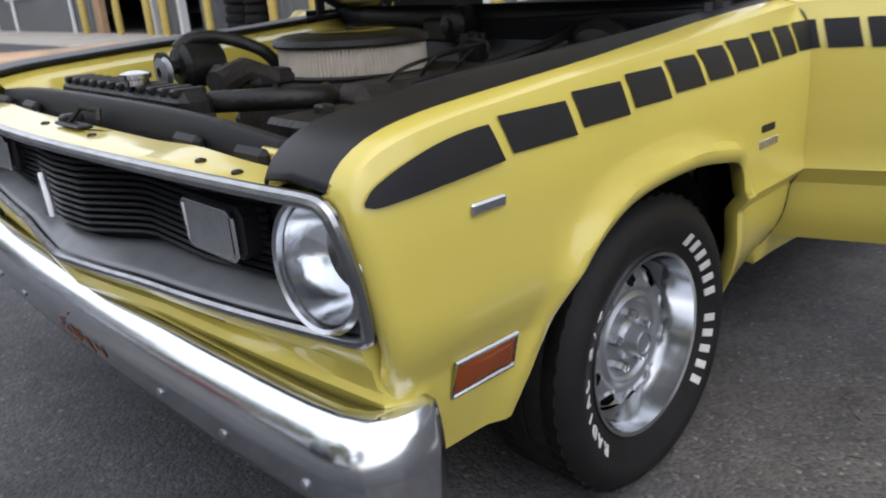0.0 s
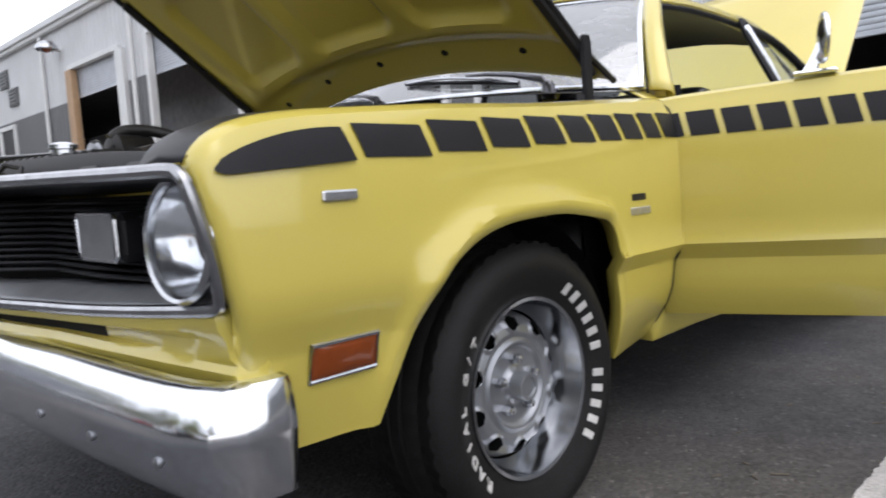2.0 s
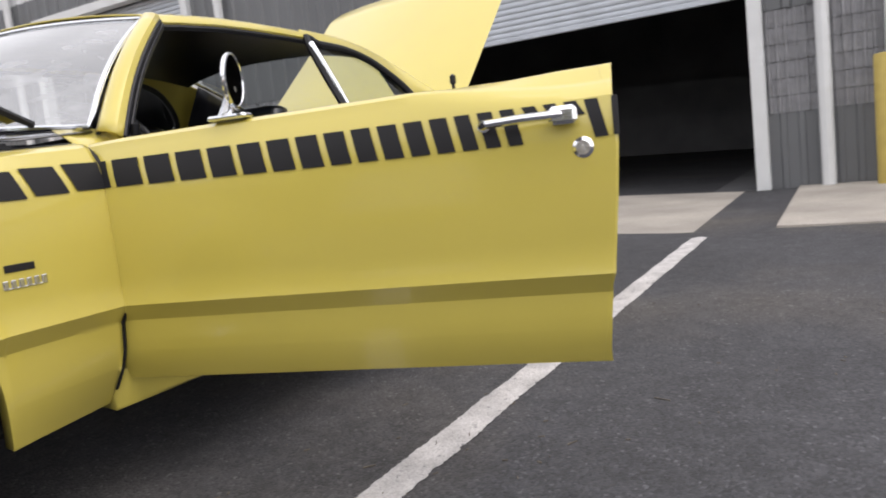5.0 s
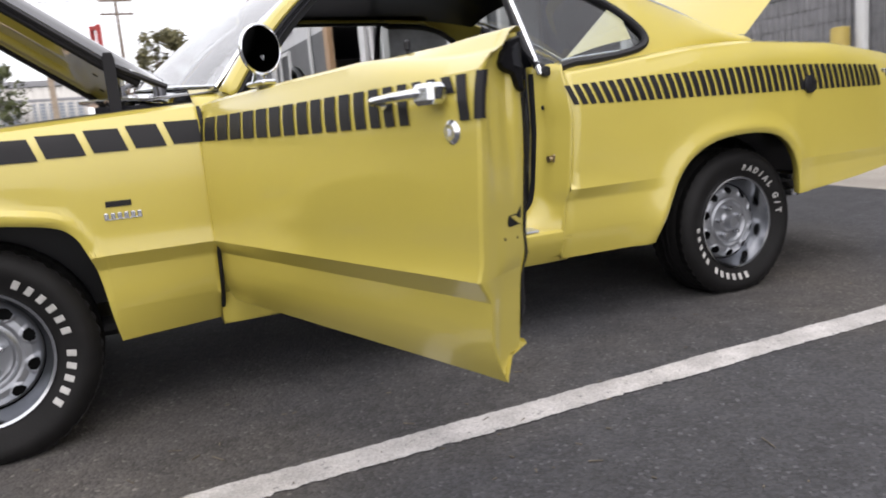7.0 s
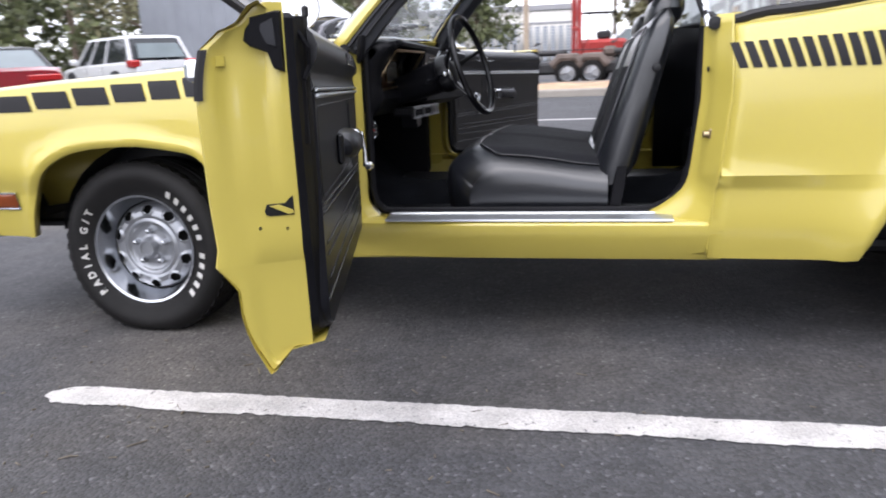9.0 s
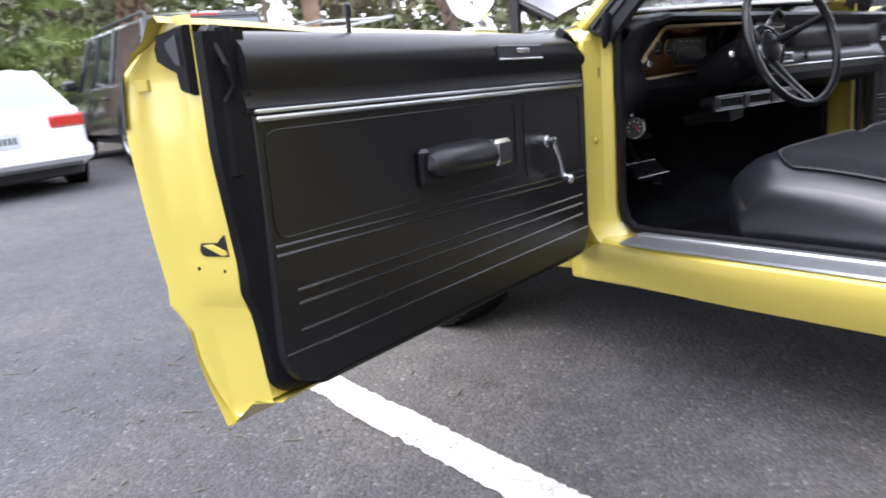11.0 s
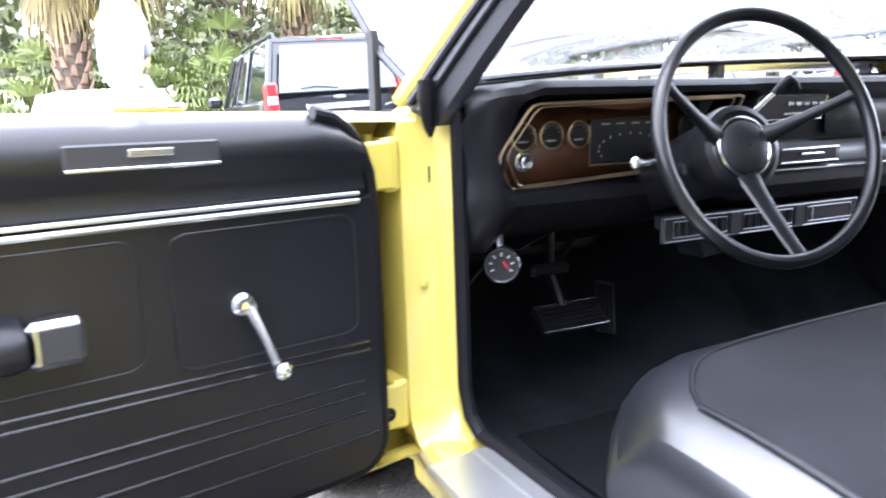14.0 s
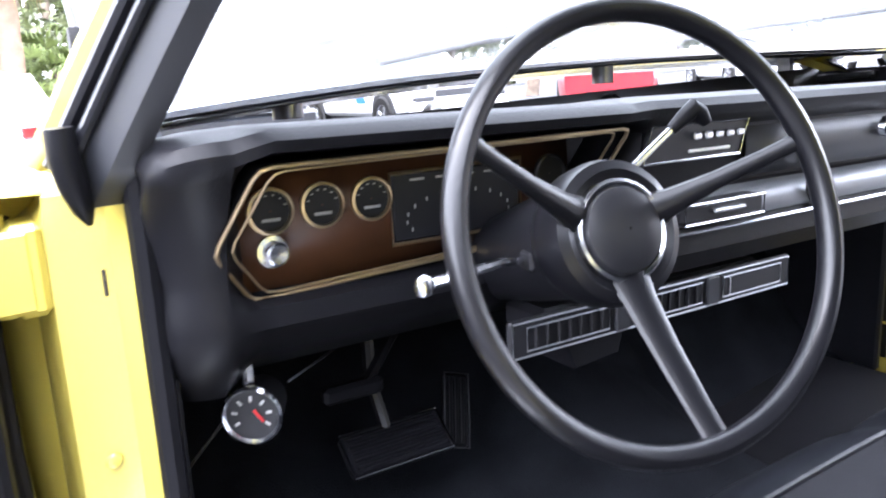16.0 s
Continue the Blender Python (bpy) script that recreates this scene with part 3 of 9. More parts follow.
def side(x, z):
    """The body's half width at a place along it and a height."""
    w = HALF(x)
    top = CROWN(x)
    d = 0.0
    if z > top - 0.16:
        q = (z - top + 0.16) / 0.16
        soft = 1 - 0.55 * max(0, min(1, (0.2 - x) / 0.4))
        d -= 0.042 * soft * q * q + 0.035 * soft * soft * max(0, q - 0.75) * 4 * q
    wide = 0.035 * max(0, min(1, (0.2 - x) / 0.4))
    k = min(1, max(0, (CREASE_HI + wide - z) / (CREASE_HI - CREASE_LO + wide)))
    g = arch_gap(x, z)
    fade = min(1, g / 0.1) if x > 1 else 1.0
    fold = max(0, min(1, (x + 0.1) / 0.4)) * (1 - max(0, min(1, (x - 1.92) / 0.3)))
    near = max(0, min(1, (x + 0.25) / 0.5)) - 1.9 * max(0, min(1, (x - 1.92) / 0.35))
    d -= (0.018 + 0.014 * near) * (0.3 * k * k * (3 - 2 * k) + 0.7 * k) * fade * fade * (3 - 2 * fade) + fold * (0.006 * max(0, (0.66 - z) / 0.16) * (1 if z > CREASE_HI else 0) - 0.0041 * (1 if z <= CREASE_HI else 0))
    ahead = max(0, min(1, (-0.25 - x) / 0.25)) * fade
    d -= ahead * (0.016 * k + 0.22 * max(0, 0.51 - z))
    if z < CREASE_LO - 0.08 and x < 0:
        d -= 0.008 * ((CREASE_LO - 0.08 - z) / 0.1)
    elif z < CREASE_LO - 0.08:
        d -= 0.02 * ((CREASE_LO - 0.08 - z) / 0.1) ** 1.5
    lip = 0.026 * (0.7 if x > 1 else max(0.2, 1 - (x - 0.2) / 0.1) if x > 0.2 else 0.25 + 0.6 * max(0, min(1, (z - 0.46) / 0.16)))
    reach = 0.105 if x > 1 else 0.045 + 0.04 * max(0, min(1, (z - 0.5) / 0.12)) * max(0, min(1, (0.15 - x) / 0.2))
    if g < 0.026:
        d += lip * (1 - 0.55 * ((0.026 - g) / 0.026) ** 2)
    elif g < reach:
        q = (reach - g) / (reach - 0.026)
        d += lip * q * q * (1.6 - 0.6 * q)
    if 0 < x < 0.64:
        d -= max(0, min(1, (x - 0.3) / 0.33)) * float(np.interp(z, [0.29, 0.34, 0.39, 0.44, 0.5, 0.55], [0.066, 0.046, 0.026, 0.012, 0.004, 0.0]))
    return w + d


def side_heights(x, low, top):
    """Heights of a side column, from the shoulder down, with rows on the crease."""
    fixed = [top - 0.03, top - 0.055, top - 0.085, top - 0.12, top - 0.16, 0.70, 0.66, 0.62, 0.58, 0.55, CREASE_HI, 0.515, 0.5, CREASE_LO, 0.465, 0.43, 0.39, 0.35]
    fixed = sorted(fixed + [low + q for q in (0.1, 0.078, 0.058, 0.042, 0.028, 0.017, 0.008)], reverse=True)
    out = []
    for z in fixed:
        z = max(z, low)
        out.append(z)
    out.append(low)
    # spread those that met the lower edge
    for i in range(1, len(out)):
        if out[i] > out[i - 1]:
            out[i] = out[i - 1]
    first = next(i for i, z in enumerate(out) if z <= low + 1e-6)
    if first < len(out) - 1:
        a = out[first - 1]
        for i in range(first, len(out)):
            out[i] = a + (low - a) * (i - first + 1) / (len(out) - first)
    return out


def body_columns(xs, inner_top=None, lip=0.03):
    """Columns of the left side's skin, from the inner top edge over the shoulder and down."""
    cols = []
    for x in xs:
        top, low = CROWN(x), LOWEDGE(x)
        w = HALF(x)
        col = []
        if inner_top is not None:
            yi = inner_top(x)
            ws = side(x, top - 0.03)
            fore = max(0, min(1, (0.2 - x) / 0.5))
            for t, dz in ((0, -0.014), (0.02, -0.002), (0.35, 0.004), (0.6 + 0.2 * fore, 0.0), (0.8 + 0.09 * fore, -0.004), (0.93 + 0.03 * fore, -0.012)):
                col.append((x, -(yi + (ws - yi) * t), top + dz))
        for z in side_heights(x, low, top):
            col.append((x, -side(x, z), z))
        col.append((x, -side(x, low) + lip, low + 0.004))
        cols.append(col)
    return cols


def spread(a, b, arch, step=0.03):
    """Places along the car from a to b that keep to an arch's own corners."""
    xs = [q[0] for q in arch if a <= q[0] <= b]
    x = a
    while x < b - 1e-6:
        if all(abs(x - q) > step * 0.45 for q in xs):
            xs.append(x)
        x += step
    return sorted(xs + [b])


def both(name, shape, mats, parent, label="", **kw):
    a = part(name, shape, mats, parent, label, **kw)
    b = part(name, shape.mirrored(), mats, parent, label, **kw)
    return a, b


# front fenders, with the satin black strip along the engine bay
INNER = smooth([(-0.8, 0.70), (0.0, 0.70), (0.5, 0.71), (0.75, 0.73)])
fx = [-0.758, -0.752, -0.744, -0.732, -0.715, -0.695, -0.67] + spread(-0.64, 0.632, FRONT_ARCH)
fcols = body_columns(fx, INNER)
# the nose turns in to the lamp surround
for i, pull in ((0, 0.024), (1, 0.010), (2, 0.003)):
    fcols[i] = [(x, y + (pull if j > 3 else 0), z - pull * 0.4 * (1 if j < 7 else 0)) for j, (x, y, z) in enumerate(fcols[i])]
# and its lower corner draws back behind the bumper
fcols = [[(x + 0.056 * max(0, min(1, (0.765 - z) / 0.265)) * max(0, min(1, (-0.6 - x) / 0.158)), y, z) for x, y, z in col] for col in fcols]
fs = Shape().grid(fcols)
nrow = len(fcols[0]) - 1
for i in range(len(fcols) - 1):
    for j in range(3):
        fs.m[i * nrow + j] = 1
both("front_fender", fs, [YELLOW, BLACKPAINT], car, "yellow fender with a satin black top edge", thick=0.004, offset=-1.0)

# rocker panels below the doors, and rear quarters
rock = Shape()
rxs = steps(0.636, 1.9, 24)
rsec = [(-0.73, 0.412), (-0.80, 0.408), (-0.848, 0.405), (-0.857, 0.397), (-0.858, 0.38), (-0.848, 0.352), (-0.828, 0.31), (-0.808, 0.28), (-0.775, 0.27), (-0.70, 0.275)]


def rocker_y(x, y):
    """The rocker draws in towards its front end."""
    return y + 0.055 * max(0, 1 - (x - 0.636) / 0.5) * max(0, min(1, (-0.775 - y) / 0.06))


rock.grid([[(x, rocker_y(x, y), z) for y, z in rsec] for x in rxs])
rock.add([(0.636, rocker_y(0.636, y), z) for y, z in rsec], [tuple(range(len(rsec)))[::-1]])
both("rocker_panel", rock, YELLOW, car, thick=0.004, offset=-1.0)

DOOR_FRONT, DOOR_REAR = 0.645, 1.895
qx = spread(DOOR_REAR + 0.006, 3.86, REAR_ARCH, 0.04)


def quarter_inner(x):
    return float(np.interp(x, [1.8, 2.2, 2.6, 2.9, 3.1, 3.9], [0.80, 0.80, 0.76, 0.70, 0.685, 0.67]))


def slant(x, z):
    """The door's rear edge leans forward towards the bottom."""
    return x - 0.045 * max(0, min(1, (0.78 - z) / 0.4)) * max(0, 1 - abs(x - 1.895) / 0.3)


qcols = [[(slant(x, z), y, z) for x, y, z in col] for col in body_columns(qx, quarter_inner)]
both("rear_quarter_panel", Shape().grid(qcols), YELLOW, car, thick=0.004, offset=-1.0)

# tail panel and trunk well
tail = Shape()
tail.grid([[(3.86 + 0.03 * (1 - (y / 0.85) ** 2), y, z) for y in steps(-0.85, 0.85, 12)] for z in (0.93, 0.85, 0.7, 0.5)])
part("tail_panel", tail, YELLOW, car, thick=0.004)
well = Shape()
well.grid([[(x, y, 0.45) for y in (-0.68, 0.68)] for x in (2.5, 3.85)], flip=True)
well.grid([[(x, -0.69, z) for x in (2.9, 3.85)] for z in (0.45, 0.93)])
well.grid([[(x, 0.69, z) for x in (2.9, 3.85)] for z in (0.45, 0.93)])
part("trunk_floor", well, BLACKPAINT, car, thick=0.004)

# ---- hood, raised on its rear hinges ----
LEAN[0] = 0.0
HOOD_HINGE = Vector((0.58, 0, 1.01))
HOOD_TILT = 36.0
HOOD = Matrix.Translation(HOOD_HINGE) @ Matrix.Rotation(radians(HOOD_TILT), 4, "Y") @ Matrix.Scale(-1, 4, (1, 0, 0))
HOOD_LEN, HOOD_W = 1.27, 0.735


def hood_skin(u, v, drop=0.0):
    """u: from the hinge forwards, 0 to 1; v: across, -1 to 1."""
    w = HOOD_W - 0.02 * u
    z = 0.045 * (1 - v * v) - 0.028 * min(1, u / 0.12) * max(0, abs(v) - 0.94) / 0.06 - 0.03 * max(0, u - 0.9) / 0.1
    return (u * HOOD_LEN + 0.035 * (1 - v * v) * u + 0.125 * (1 - abs(v) ** 2.2) * (1 - u) ** 2, v * w, z - drop)


def hood_under(u, v):
    """The pressed inner panel: ribs with rounded recesses between."""
    x, y, z = hood_skin(u, v)
    depth = 0.034
    for (u0, u1, v0, v1) in ((0.2, 0.56, -0.84, -0.36), (0.2, 0.56, -0.27, 0.27), (0.2, 0.56, 0.36, 0.84), (0.63, 0.92, -0.84, -0.1), (0.63, 0.92, 0.1, 0.84)):
        du = min(u - u0, u1 - u) * HOOD_LEN
        dv = min(v - v0, v1 - v) * HOOD_W
        d = min(du, dv)
        if du < 0.07 and dv < 0.07:
            d = 0.07 - math.hypot(0.07 - du, 0.07 - dv)
        k = max(0, min(1, d / 0.03))
        depth -= 0.024 * k * k * (3 - 2 * k)
    if u < 0.2:
        k = max(0, min(1, (0.17 - u) / 0.03))
        depth -= 0.012 * k
    edge = max(0, min(1, (0.985 - abs(v)) / 0.03)) * max(0, min(1, u / 0.015)) * max(0, min(1, (0.99 - u) / 0.015))
    return (x, y * 0.985, z - 0.006 - depth * edge)


us, vs = steps(0, 1, 70), steps(-1, 1, 80)
hood = part("hood", Shape().grid([[hood_skin(u, v) for v in vs] for u in us], M=HOOD), BLACKGLOSS, car, "raised hood, gloss black outside")
part("inner_panel", Shape().grid([[hood_under(u, v) for v in vs] for u in us], M=HOOD, flip=True), YELLOW, hood, "pressed yellow hood underside")
for s in (-1, 1):
    part("edge", Shape().tube([hood_skin(u, s, 0.01) for u in steps(0, 1, 20)], 0.009, 6, M=HOOD), BLACKPAINT, hood, "black hood edge")
for v in (-0.75, -0.38, 0.0, 0.38, 0.75):
    x, y, z = hood_under(0.1, v)
    # a dark disc is painted for the shade inside each hole
    part("drain_hole", Shape().lathe([(0.001, -0.003), (0.011, -0.003), (0.012, 0.002)], 12, HOOD @ pose(x, y, z)), SHADEBLACK, hood)
for s in (-1, 1):
    arm = Shape()
    y = s * 0.735
    arm.prism([(-0.016, 0), (0.017, 0), (0.017, 0.165), (0.011, 0.182), (-0.011, 0.182), (-0.016, 0.165)], 0.014, pose(0.425, y, 0.925, 90, 0, 0), 0.002)
    top = Vector((0.42, y, 1.055))
    end = HOOD @ Vector(hood_skin(0.62, s * 0.97, 0.035))
    start = HOOD @ Vector(hood_skin(0.05, s * 0.97, 0.035))
    arm.tube([start, top * 0.5 + (start + (end - start) * 0.18) * 0.5, end], 0.014, 8)
    part("hood_hinge", arm, DECAL, car, "black hood hinge arm")

# ---- greenhouse ----
LEAN[0] = SLOPE
ROOFLINE = smooth([(1.0, 1.332), (1.1, 1.354), (1.3, 1.388), (1.6, 1.404), (1.95, 1.397), (2.2, 1.37), (2.4, 1.328)], 0.1)


def roof_point(x, v):
    w = float(np.interp(x, [1.0, 1.2, 1.6, 2.1, 2.4], [0.56, 0.595, 0.61, 0.6, 0.58]))
    return (x - 0.06 * (1 - v * v) * max(0, (1.3 - x) / 0.2), v * w, ROOFLINE(x) + 0.02 - float(np.interp(x, [1.09, 1.25, 1.6], [0.034, 0.052, 0.07])) * abs(v) ** 2.4)


rxs = steps(1.09, 2.32, 24)
rp = Shape().grid([[roof_point(x, v) for v in steps(-1, 1, 24)] for x in rxs], flip=True)
part("roof", rp, YELLOW, car, thick=0.006, offset=-1.0)
lining = Shape().grid([[(x, y * 0.98, z - 0.02) for x, y, z in (roof_point(q, v) for v in steps(-1, 1, 12))] for q in rxs])
part("headliner", lining, VINYL, car, "black headliner")


def rail(x):
    return Vector(roof_point(x, -1))


UPPER = smooth([(1.8, 1.358), (2.05, 1.35), (2.3, 1.314), (2.6, 1.21), (2.8, 1.13), (3.0, 1.07)], 0.1)
UPPER_Y = curve([(1.8, 0.605), (2.3, 0.60), (2.6, 0.625), (3.0, 0.68)])


def sail(x, t):
    """The rear roof pillar, from the quarter's shoulder up to the roof's edge."""
    a = Vector((x, -quarter_inner(x), CROWN(x) - 0.016))
    b = Vector((x, -UPPER_Y(x), UPPER(x)))
    p = a.lerp(b, t)
    p.y -= 0.028 * math.sin(math.pi * t)
    return p


def window_polygon():
    """The quarter window's outline as (x, height)."""
    return [(1.835, 1.0), (2.0, 1.0), (2.15, 1.012), (2.27, 1.03), (2.345, 1.055), (2.365, 1.09), (2.335, 1.14), (2.27, 1.2), (2.19, 1.25), (2.1, 1.28), (2.0, 1.295), (1.86, 1.30), (1.80, 1.303)]


def on_sail(x, z):
    lo, hi = 0.0, 1.0
    for _ in range(24):
        mid = (lo + hi) / 2
        if sail(x, mid).z < z:
            lo = mid
        else:
            hi = mid
    return sail(x, lo)


def inside(px, pz, poly):
    hit = False
    for i in range(len(poly)):
        (ax, az), (bx, bz) = poly[i - 1], poly[i]
        if (az > pz) != (bz > pz) and px < (bx - ax) * (pz - az) / (bz - az) + ax:
            hit = not hit
    return hit


WPOLY = window_polygon()
sx, st = steps(1.80, 2.99, 100), steps(0, 1, 40)
grid_pts = [[sail(x, t) for t in st] for x in sx]
sp = Shape()
sp.v = [tuple(p) for row in grid_pts for p in row]
for i in range(len(sx) - 1):
    for j in range(len(st) - 1):
        c = (grid_pts[i][j] + grid_pts[i + 1][j + 1]) / 2
        if not inside(c.x, c.z, WPOLY) and not (c.x < 1.86 and c.z < 1.30) and c.x > 1.80:
            n = len(st)
            sp.f.append((i * n + j, (i + 1) * n + j, (i + 1) * n + j + 1, i * n + j + 1))
            sp.m.append(0)
both("roof_pillar", sp, YELLOW, car, "yellow rear roof pillar", thick=0.006, offset=-1.0)
frame_pts = [on_sail(x, z) for x, z in WPOLY]


def rounded(points, n=4):
    """A closed run of points with its corners softened."""
    out = []
    m = len(points)
    for i in range(m):
        p0, p1, p2, p3 = points[i - 1], points[i], points[(i + 1) % m], points[(i + 2) % m]
        for k in range(n):
            t = k / n
            out.append(0.5 * (2 * p1 + (p2 - p0) * t + (2 * p0 - 5 * p1 + 4 * p2 - p3) * t * t + (3 * p1 - p0 - 3 * p2 + p3) * t ** 3))
    return out


ring = rounded(frame_pts)
ws = Shape().tube([p + Vector((0, 0.004, 0)) for p in ring], 0.016, 8, closed=True)
qw = Shape()
mid = sum(ring, Vector()) / len(ring)
qw.v = [tuple(p + Vector((0, 0.012, 0))) for p in ring] + [tuple(mid + Vector((0, 0.012, 0)))]
qw.f = [(i, (i + 1) % len(ring), len(ring)) for i in range(len(ring))]
qw.m = [0] * len(qw.f)
for mirror in (False, True):
    f = lambda s: s.mirrored() if mirror else s
    q = part("quarter_window", f(qw), WINDOW, car, "hinged quarter window glass")
    part("window_seal", f(ws), BLACKPAINT, q, "black rubber window seal")
    strip = Shape()
    a, b = on_sail(1.842, 0.985), on_sail(1.80, 1.30)
    strip.tube([a + Vector((0, -0.008, -0.02)), a.lerp(b, 0.5) + Vector((-0.006, -0.01, 0)), b + Vector((0, -0.006, 0))], 0.0135, 8)
    part("window_strip", f(strip), CHROME, q, "chrome window edge strip")
    part("latch_knob", f(Shape().lathe([(0.001, 0.02), (0.018, 0.018), (0.02, 0.0), (0.012, -0.02)], 14, pose(1.855, -0.80, 0.975, 90))), BLACKPAINT, q)
    # roof rail with its drip moulding
    railing = Shape()
    rows = []
    for x in steps(1.07, 2.06, 22):
        p = Vector(roof_point(max(x, 1.09), -1))
        p.x = x
        rows.append([p + Vector((0, 0.0, 0.0)), p + Vector((0, -0.012, -0.008)), p + Vector((0, -0.02, -0.026)), p + Vector((0, -0.014, -0.034)), p + Vector((0, 0.03, -0.036))])
    railing.grid(rows)
    part("roof_rail", f(railing), YELLOW, car, thick=0.004)
    seal = Shape().tube([Vector(roof_point(max(x, 1.09), -1)) + Vector((x - max(x, 1.09), -0.008, -0.04)) for x in steps(1.09, 1.84, 14)], 0.012, 6)
    part("rail_seal", f(seal), BLACKPAINT, car, "black rubber door seal")
    # windscreen pillar, yellow outside and black within
    A0, A1 = Vector((0.745, -0.792, 0.965)), Vector((1.108, -0.6, 1.33))
    outer, trim_in = Shape(), Shape()
    rows, rin = [], []
    for t in steps(0, 1, 12):
        c = A0.lerp(A1, t) + Vector((-0.018, 0, 0.012)) * math.sin(math.pi * t)
        k = 1 - 0.25 * t
        rows.append([c + Vector(q) * k for q in ((-0.026, 0.03, 0.012), (-0.034, 0.008, 0.012), (-0.029, -0.02, 0.009), (-0.018, -0.036, 0.003), (-0.002, -0.038, -0.007), (0.004, -0.03, -0.0125), (0.008, -0.01, -0.012))])
        rin.append([c + Vector(q) * k for q in ((0.006, -0.021, -0.0115), (0.02, -0.02, -0.021), (0.036, -0.008, -0.032), (0.05, 0.004, -0.045), (0.052, 0.03, -0.045), (0.02, 0.05, -0.02), (-0.02, 0.04, 0.004))])
    outer.grid(rows)
    trim_in.grid(rin)
    part("windscreen_pillar", f(outer), YELLOW, car, thick=0.004)
    part("pillar_trim", f(trim_in), GREYTRIM, car, "black padded pillar trim", thick=0.006)
    for off, r in (((0.012, -0.024, -0.016), 0.0075), ((0.03, -0.018, -0.028), 0.0055)):
        ridge = [A0.lerp(A1, t) + Vector((-0.018, 0, 0.012)) * math.sin(math.pi * t) + Vector(off) * (1 - 0.25 * t) for t in steps(0.02, 0.98, 12)]
        part("pillar_seal", f(Shape().tube(ridge, r, 8)), VINYL, car, "black rubber pillar seal")

# windscreen
def screen(u, t):
    """u: across, -1 to 1; t: up, 0 to 1."""
    b = Vector((0.715 - 0.185 * (1 - abs(u) ** 2.2), u * 0.745, 0.988 + 0.022 * (1 - u * u)))
    top = Vector((1.085 - 0.075 * (1 - u * u), u * 0.575, 1.322 + 0.026 * (1 - u * u)))
    p = b.lerp(top, t)
    bulge = math.sin(math.pi * t) * 0.022
    return p + Vector((-bulge * 0.7, 0, bulge))


pane = part("windscreen", Shape().grid([[screen(u, t) for u in steps(-1, 1, 28)] for t in steps(0, 1, 12)]), SCREEN, car, "curved clear windscreen")
pane.visible_shadow = False
loop = [screen(u, 0) for u in steps(-1, 1, 28)] + [screen(1, t) for t in steps(0, 1, 10)[1:]] + [screen(u, 1) for u in steps(1, -1, 28)[1:]] + [screen(-1, t) for t in steps(1, 0, 10)[1:-1]]
part("screen_trim", Shape().tube(loop, 0.0085, 8, closed=True), CHROME, pane, "bright windscreen trim")


def back_glass(u, t):
    b = Vector((2.93 + 0.05 * (1 - u * u), u * 0.62, 1.075 + 0.01 * (1 - u * u)))
    top = Vector((2.30 + 0.03 * (1 - u * u), u * 0.56, 1.318 + 0.035 * (1 - u * u)))
    p = top.lerp(b, t)
    return p + Vector((0, 0, 0.02 * math.sin(math.pi * t)))


back = part("back_window", Shape().grid([[back_glass(u, t) for u in steps(-1, 1, 20)] for t in steps(0, 1, 10)]), WINDOW, car, "sloping rear window glass")
back.visible_shadow = False
loop = [back_glass(u, 0) for u in steps(-1, 1, 16)] + [back_glass(1, t) for t in steps(0, 1, 8)[1:]] + [back_glass(u, 1) for u in steps(1, -1, 16)[1:]] + [back_glass(-1, t) for t in steps(1, 0, 8)[1:-1]]
part("window_trim", Shape().tube(loop, 0.011, 8, closed=True), CHROME, back, "bright window trim")
deck = Shape().grid([[(x + 0.04 * (1 - v * v), v * quarter_inner(x), 1.062 + 0.02 * (1 - v * v)) for v in steps(-1, 1, 12)] for x in (2.93, 3.03)], flip=True)
part("deck_panel", deck, YELLOW, car, thick=0.004)

# trunk lid, raised
LID = pose(2.99, 0, 1.085, 0, -41, 0)


def lid_skin(u, v, drop=0.0):
    return (u * 1.2 + 0.03 * (1 - v * v), v * (0.675 - 0.02 * u), 0.05 * (1 - v * v) - 0.04 * max(0, u - 0.88) / 0.12 - drop)


lu, lv = steps(0, 1, 24), steps(-1, 1, 24)
lid = part("trunk_lid", Shape().grid([[lid_skin(u, v) for v in lv] for u in lu], M=LID, flip=True), YELLOW, car, "raised yellow trunk lid")
part("inner_panel", Shape().grid([[lid_skin(u * 0.98 + 0.01, v * 0.98, 0.03 if abs(v) < 0.93 and 0.04 < u < 0.96 else 0.004) for v in lv] for u in lu], M=LID), YELLOW, lid)

